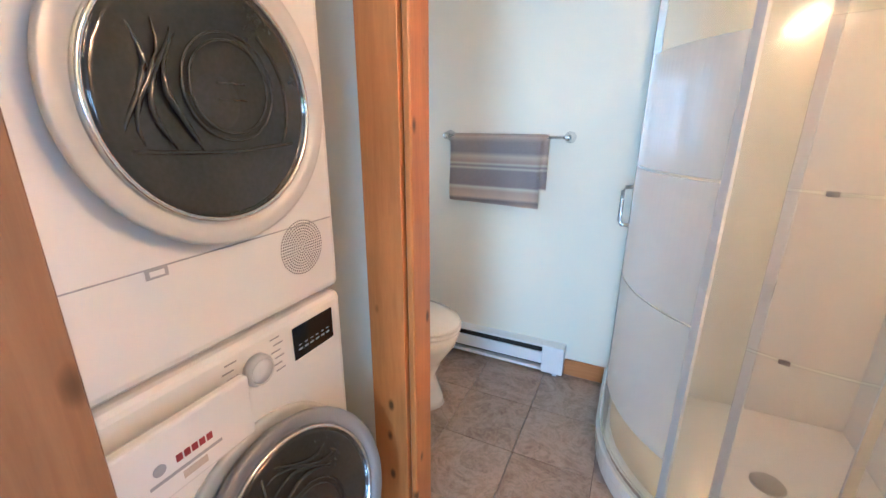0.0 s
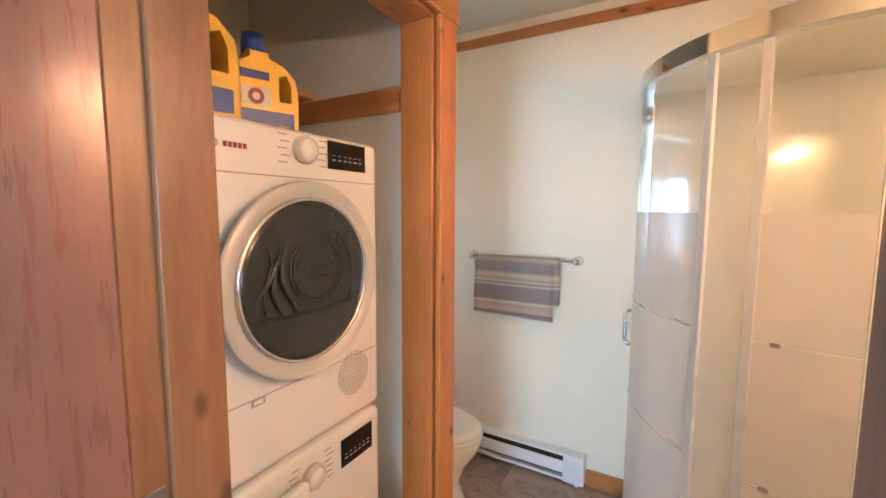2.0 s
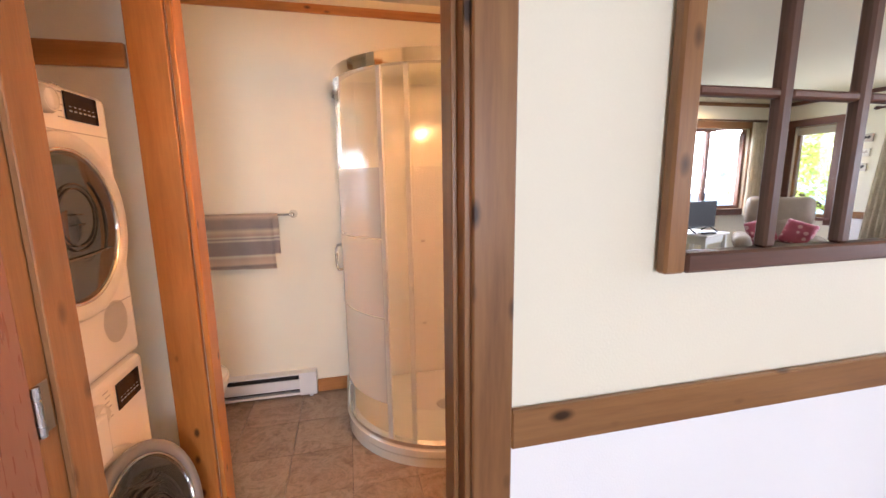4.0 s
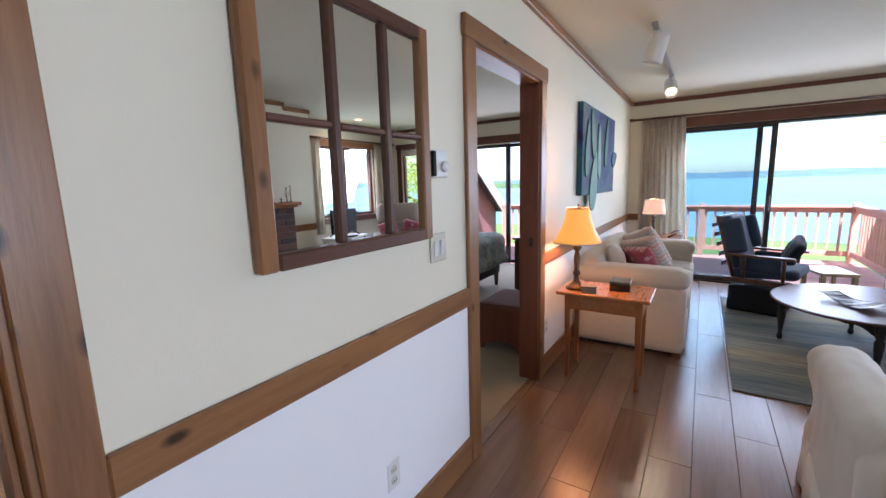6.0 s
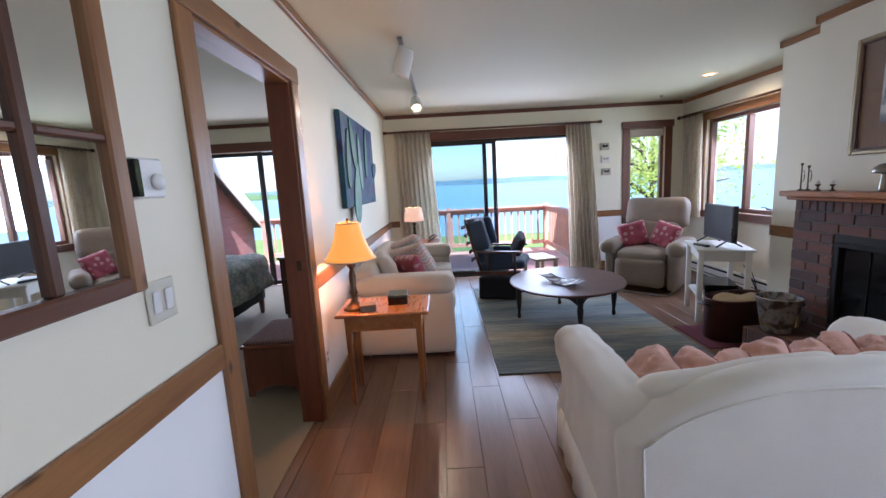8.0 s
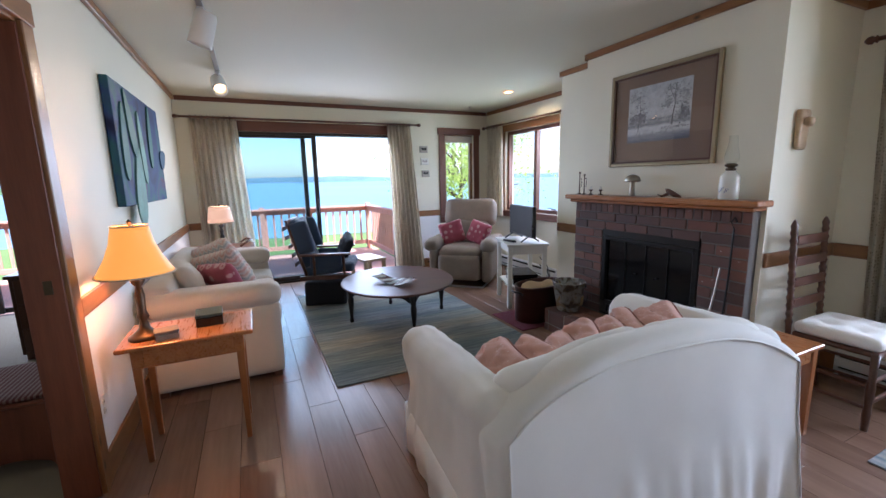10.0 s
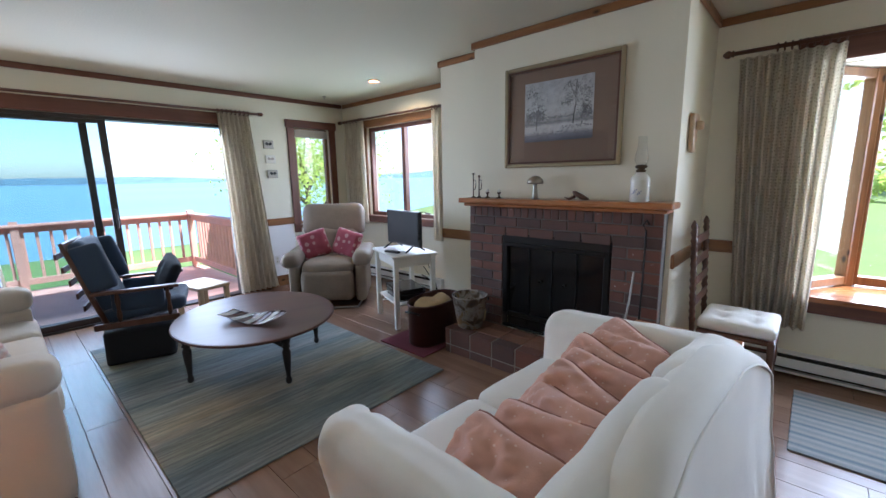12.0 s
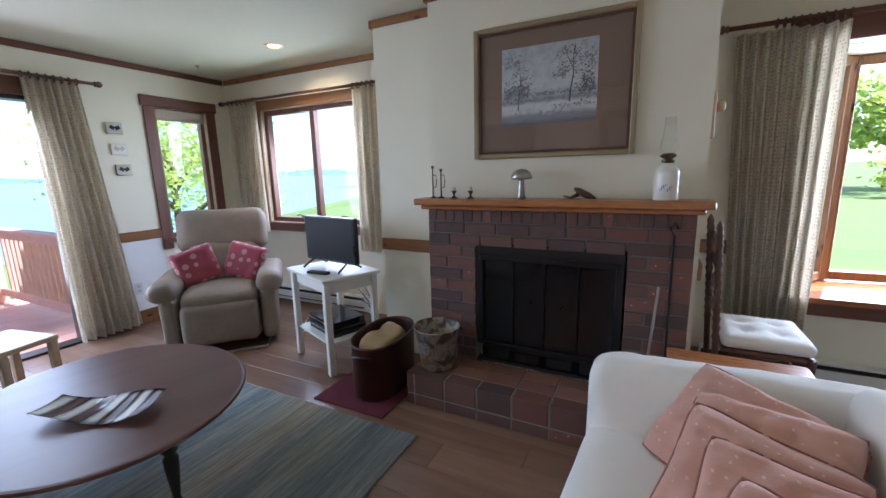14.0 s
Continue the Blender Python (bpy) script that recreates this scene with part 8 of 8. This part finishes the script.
tree(10.4, -5.9, 4.4, 1.8, 9000, 0.085, 3, "young leafy tree beside the deck")
tree(2.5, -38.0, 8.5, 4.0, 2600, 0.50, 5, "broad green tree beyond the lawn")
tree(-4.0, -44.0, 9.5, 4.5, 2600, 0.55, 6, "broad green tree beyond the lawn")
tree(10.0, -46.0, 7.5, 3.8, 2200, 0.55, 7, "broad green tree beyond the lawn")
tree(-12.0, -40.0, 8.0, 4.0, 2200, 0.55, 8, "broad green tree beyond the lawn")
bm = fresh()
for k in range(26):
    x = -24 + 1.9 * k
    leaf_crown(bm, (x, -33 + 1.2 * math.sin(k), ground_z(x, -33) + 0.8), (1.7, 1.3, 1.2), 170, 0.34, 40 + k)
tagged(part("hedge", bm, LEAFM, None, "long loose green hedge at the lawn's edge"), "", "hedge", "", "stuff")

# deck
DECK_Z = -0.05
dk = tagged(new("deck"), kind="structure")
k = 0
x = XE + 0.155
while x < 9.42:
    boxed("deck_board", (x, x + 0.138, -3.12, 3.2, DECK_Z - 0.03, DECK_Z), DECK_W, dk, bevel=0.003)
    x += 0.144
boxed("rim_joist", (9.42, 9.46, -3.12, 3.2, -0.30, DECK_Z - 0.001), DECK_W, dk)
boxed("rim_joist", (XE + 0.155, 9.42, -3.16, -3.121, -0.30, DECK_Z - 0.001), DECK_W, dk)
for x in (7.0, 9.3):
    for y in (-3.0, 0.2, 3.1):
        boxed("deck_post", (x - 0.05, x + 0.05, y - 0.05, y + 0.05, -0.95, -0.081), DECK_W, dk)
rl = thing("deck_railing", Matrix.Translation((0, 0, DECK_Z)), "red-stained wooden deck railing with square balusters", "railing")
RT = 0.94
for d in ((9.28, 9.42, -3.10, 3.2, RT - 0.035, RT), (XE + 0.16, 9.28, -3.10, -2.97, RT - 0.035, RT)):
    boxed("cap_rail", d, DECK_W, rl, bevel=0.005)
for d in ((9.335, 9.37, -3.0, 3.2, 0.10, 0.185), (XE + 0.16, 9.33, -3.055, -3.02, 0.10, 0.185), (9.335, 9.37, -3.0, 3.2, RT - 0.12, RT - 0.036), (XE + 0.16, 9.33, -3.055, -3.02, RT - 0.12, RT - 0.036)):
    boxed("rail", d, DECK_W, rl)
for x, y in ((9.35, -3.035), (9.35, -0.93), (9.35, 1.2), (9.35, 3.12), (XE + 0.22, -3.035)):
    boxed("post", (x - 0.045, x + 0.045, y - 0.045, y + 0.045, 0.001, RT + 0.04), DECK_W, rl, bevel=0.006)
bal = None
def baluster(x, y):
    global bal
    if bal is None:
        b0 = fresh()
        box(b0, -0.018, 0.018, -0.018, 0.018, 0.10, RT - 0.036, 0.003)
        o = part("baluster", b0, DECK_W, rl)
        bal = o.data
        o.location = (x, y, 0)
        return
    o = new("baluster", bal)
    o.parent = rl
    o.location = (x, y, 0)
y = -2.88
while y < 3.05:
    baluster(9.39, y)
    y += 0.145
x = XE + 0.32
while x < 9.25:
    baluster(x, -3.075)
    x += 0.125

# neighbouring wing with a falling roof line
wg = thing("house_wing", Matrix.Translation((XE + 0.16, 3.45, -0.6)), "rose-sided house wing with a white rake board", "house")
bm = fresh()
fr2 = [bm.verts.new(p) for p in ((0, 0, 0), (2.7, 0, 0), (2.7, 0, 1.35), (0, 0, 3.3))]
f = bm.faces.new(fr2)
ex = bmesh.ops.extrude_face_region(bm, geom=[f])
bmesh.ops.translate(bm, vec=(0, 4.0, 0), verts=[v for v in ex["geom"] if isinstance(v, bmesh.types.BMVert)])
bmesh.ops.recalc_face_normals(bm, faces=bm.faces)
part("wall", bm, SIDING, wg)
for k in range(22):
    z = 0.08 + 0.14 * k
    top_x = 2.7 if z < 1.3 else max(0.1, 2.7 - (z - 1.3) / 0.722 * 1.0)
    bm = fresh()
    box(bm, 0.0, min(2.7, top_x), -0.014, -0.001, z, z + 0.135, 0.003)
    part("siding_board", bm, SIDING, wg)
ang = math.degrees(math.atan2(-1.95, 2.7))
bm = fresh()
box(bm, -0.1, 3.45, -0.25, 4.2, 0.02, 0.12, 0, 1, pose(0, 0, 3.3, 0, -ang, 0))
part("roof", bm, MATS["roof_felt"], wg)
bm = fresh()
box(bm, -0.1, 3.45, -0.28, -0.255, -0.12, 0.125, 0, 1, pose(0, 0, 3.3, 0, -ang, 0))
part("rake_board", bm, WHITE_PAINT, wg)

# ---- pieces: floor planks, tiles, bricks ----
CACHE = {}


def piece(name, dims, loc, mat, parent, bevel=0.0015):
    key = (name, tuple(round(d, 4) for d in dims), mat.name)
    if key not in CACHE:
        b0 = fresh()
        box(b0, -dims[0] / 2, dims[0] / 2, -dims[1] / 2, dims[1] / 2, -dims[2] / 2, dims[2] / 2, bevel)
        me = bpy.data.meshes.new(name)
        b0.to_mesh(me)
        b0.free()
        me.materials.append(mat)
        CACHE[key] = me
    o = new(name, CACHE[key])
    o.parent = parent
    o.location = loc
    return o


random.seed(21)
fl = tagged(new("floor"), kind="structure")
PWD, PLN = 0.192, 1.24
y, row = -0.002, 0
while y > YS - 0.02:
    w = min(PWD, y - YS)
    if w < 0.03:
        break
    x = XW - (0.41 * (row % 3))
    while x < XE:
        a, b = max(x, XW), min(x + PLN, XE)
        if b - a > 0.05:
            piece("plank", (round(b - a - 0.0016, 4), round(w - 0.0016, 4), 0.011), ((a + b) / 2, y - w / 2, -0.0056), PLANK, fl)
        x += PLN
    y -= PWD
    row += 1
for a, b, yy in ((BX0, BX1, 0.03), (DX0, DX1, 0.03)):
    piece("plank", (b - a - 0.004, 0.056, 0.011), ((a + b) / 2, yy, -0.0056), PLANK, fl)
ft_ = tagged(new("floor_bath"), kind="structure")
TS = 0.305
for i in range(10):
    for j in range(7):
        x0, y0 = -1.75 + TS * i, 0.06 + TS * j
        x1, y1 = min(x0 + TS, 1.0), min(y0 + TS, YB)
        if x1 - x0 > 0.03 and y1 - y0 > 0.03:
            o = piece("tile", (round(x1 - x0 - 0.002, 3), round(y1 - y0 - 0.002, 3), 0.011), ((x0 + x1) / 2, (y0 + y1) / 2, -0.0056), TILE, ft_)

# brick fireplace face
bw = tagged(new("brick_fireplace"), kind="structure")
BXL, BXR, BYF = 2.075, 3.565, -3.48
FX0, FX1, FZ1 = 2.38, 3.232, 0.975
boxed("mortar_bed", (BXL + 0.004, FX0 - 0.004, -3.569, BYF - 0.006, 0.0, FZ1), MORTAR, bw, bevel=0)
boxed("mortar_bed", (FX1 + 0.004, BXR - 0.004, -3.569, BYF - 0.006, 0.0, FZ1), MORTAR, bw, bevel=0)
boxed("mortar_bed", (BXL + 0.004, BXR - 0.004, -3.569, BYF - 0.006, FZ1, 1.177), MORTAR, bw, bevel=0)
C = 0.0745


def course(z, h, x0, x1, first):
    x = x0
    ln = first
    while x < x1 - 0.02:
        b = min(x + ln, x1)
        if x1 - b < 0.05:
            b = x1
        piece("brick", (round(b - x - 0.010, 3), 0.084, round(h - 0.010, 4)), ((x + b) / 2, BYF - 0.042 + random.uniform(-0.002, 0.003), z + h / 2), BRICK, bw, 0.003)
        x, ln = b, 0.205
z, k = 0.205, 0
while z + C < 1.10:
    f0 = 0.205 if k % 2 else 0.1025
    if z + C < FZ1 + 0.03:
        course(z, C, BXL, FX0, f0)
        course(z, C, FX1, BXR, 0.3 - f0)
    else:
        course(z, C, BXL, BXR, f0)
    z += C
    k += 1
x = BXL
while x < BXR - 0.03:
    piece("brick", (0.053, 0.084, 1.176 - z - 0.006), (x + 0.031, BYF - 0.042 + random.uniform(-0.002, 0.003), (z + 1.176) / 2), BRICK, bw, 0.003)
    x += 0.0618
# raised hearth
hr = tagged(new("hearth"), kind="structure")
HY0, HY1, HZ = -3.478, -3.14, 0.20
boxed("mortar_bed", (BXL + 0.006, BXR - 0.006, HY0, HY1 - 0.006, 0.0, HZ - 0.006), plain("pale_mortar", (0.25, 0.23, 0.20), 0.95, bump=0.6), hr, bevel=0)
x = BXL
while x < BXR - 0.03:
    b = min(x + 0.205, BXR)
    piece("brick", (round(b - x - 0.010, 3), 0.09, 0.060), ((x + b) / 2, HY1 - 0.045, 0.032), BRICK, hr, 0.003)
    piece("brick", (round(b - x - 0.012, 3), 0.10, 0.128), ((x + b) / 2, HY1 - 0.05, 0.136), BRICK, hr, 0.004)
    for j in range(2):
        piece("paver", (round(b - x - 0.008, 3), 0.112, 0.02), ((x + b) / 2, HY1 - 0.163 - 0.118 * j, HZ - 0.0095), PAVER, hr, 0.002)
    x = b
for j in range(3):
    yy = HY1 - 0.055 - 0.11 * j
    piece("brick", (0.09, 0.098, 0.128), (BXR - 0.043, yy - 0.004, 0.1363), BRICK, hr, 0.004)
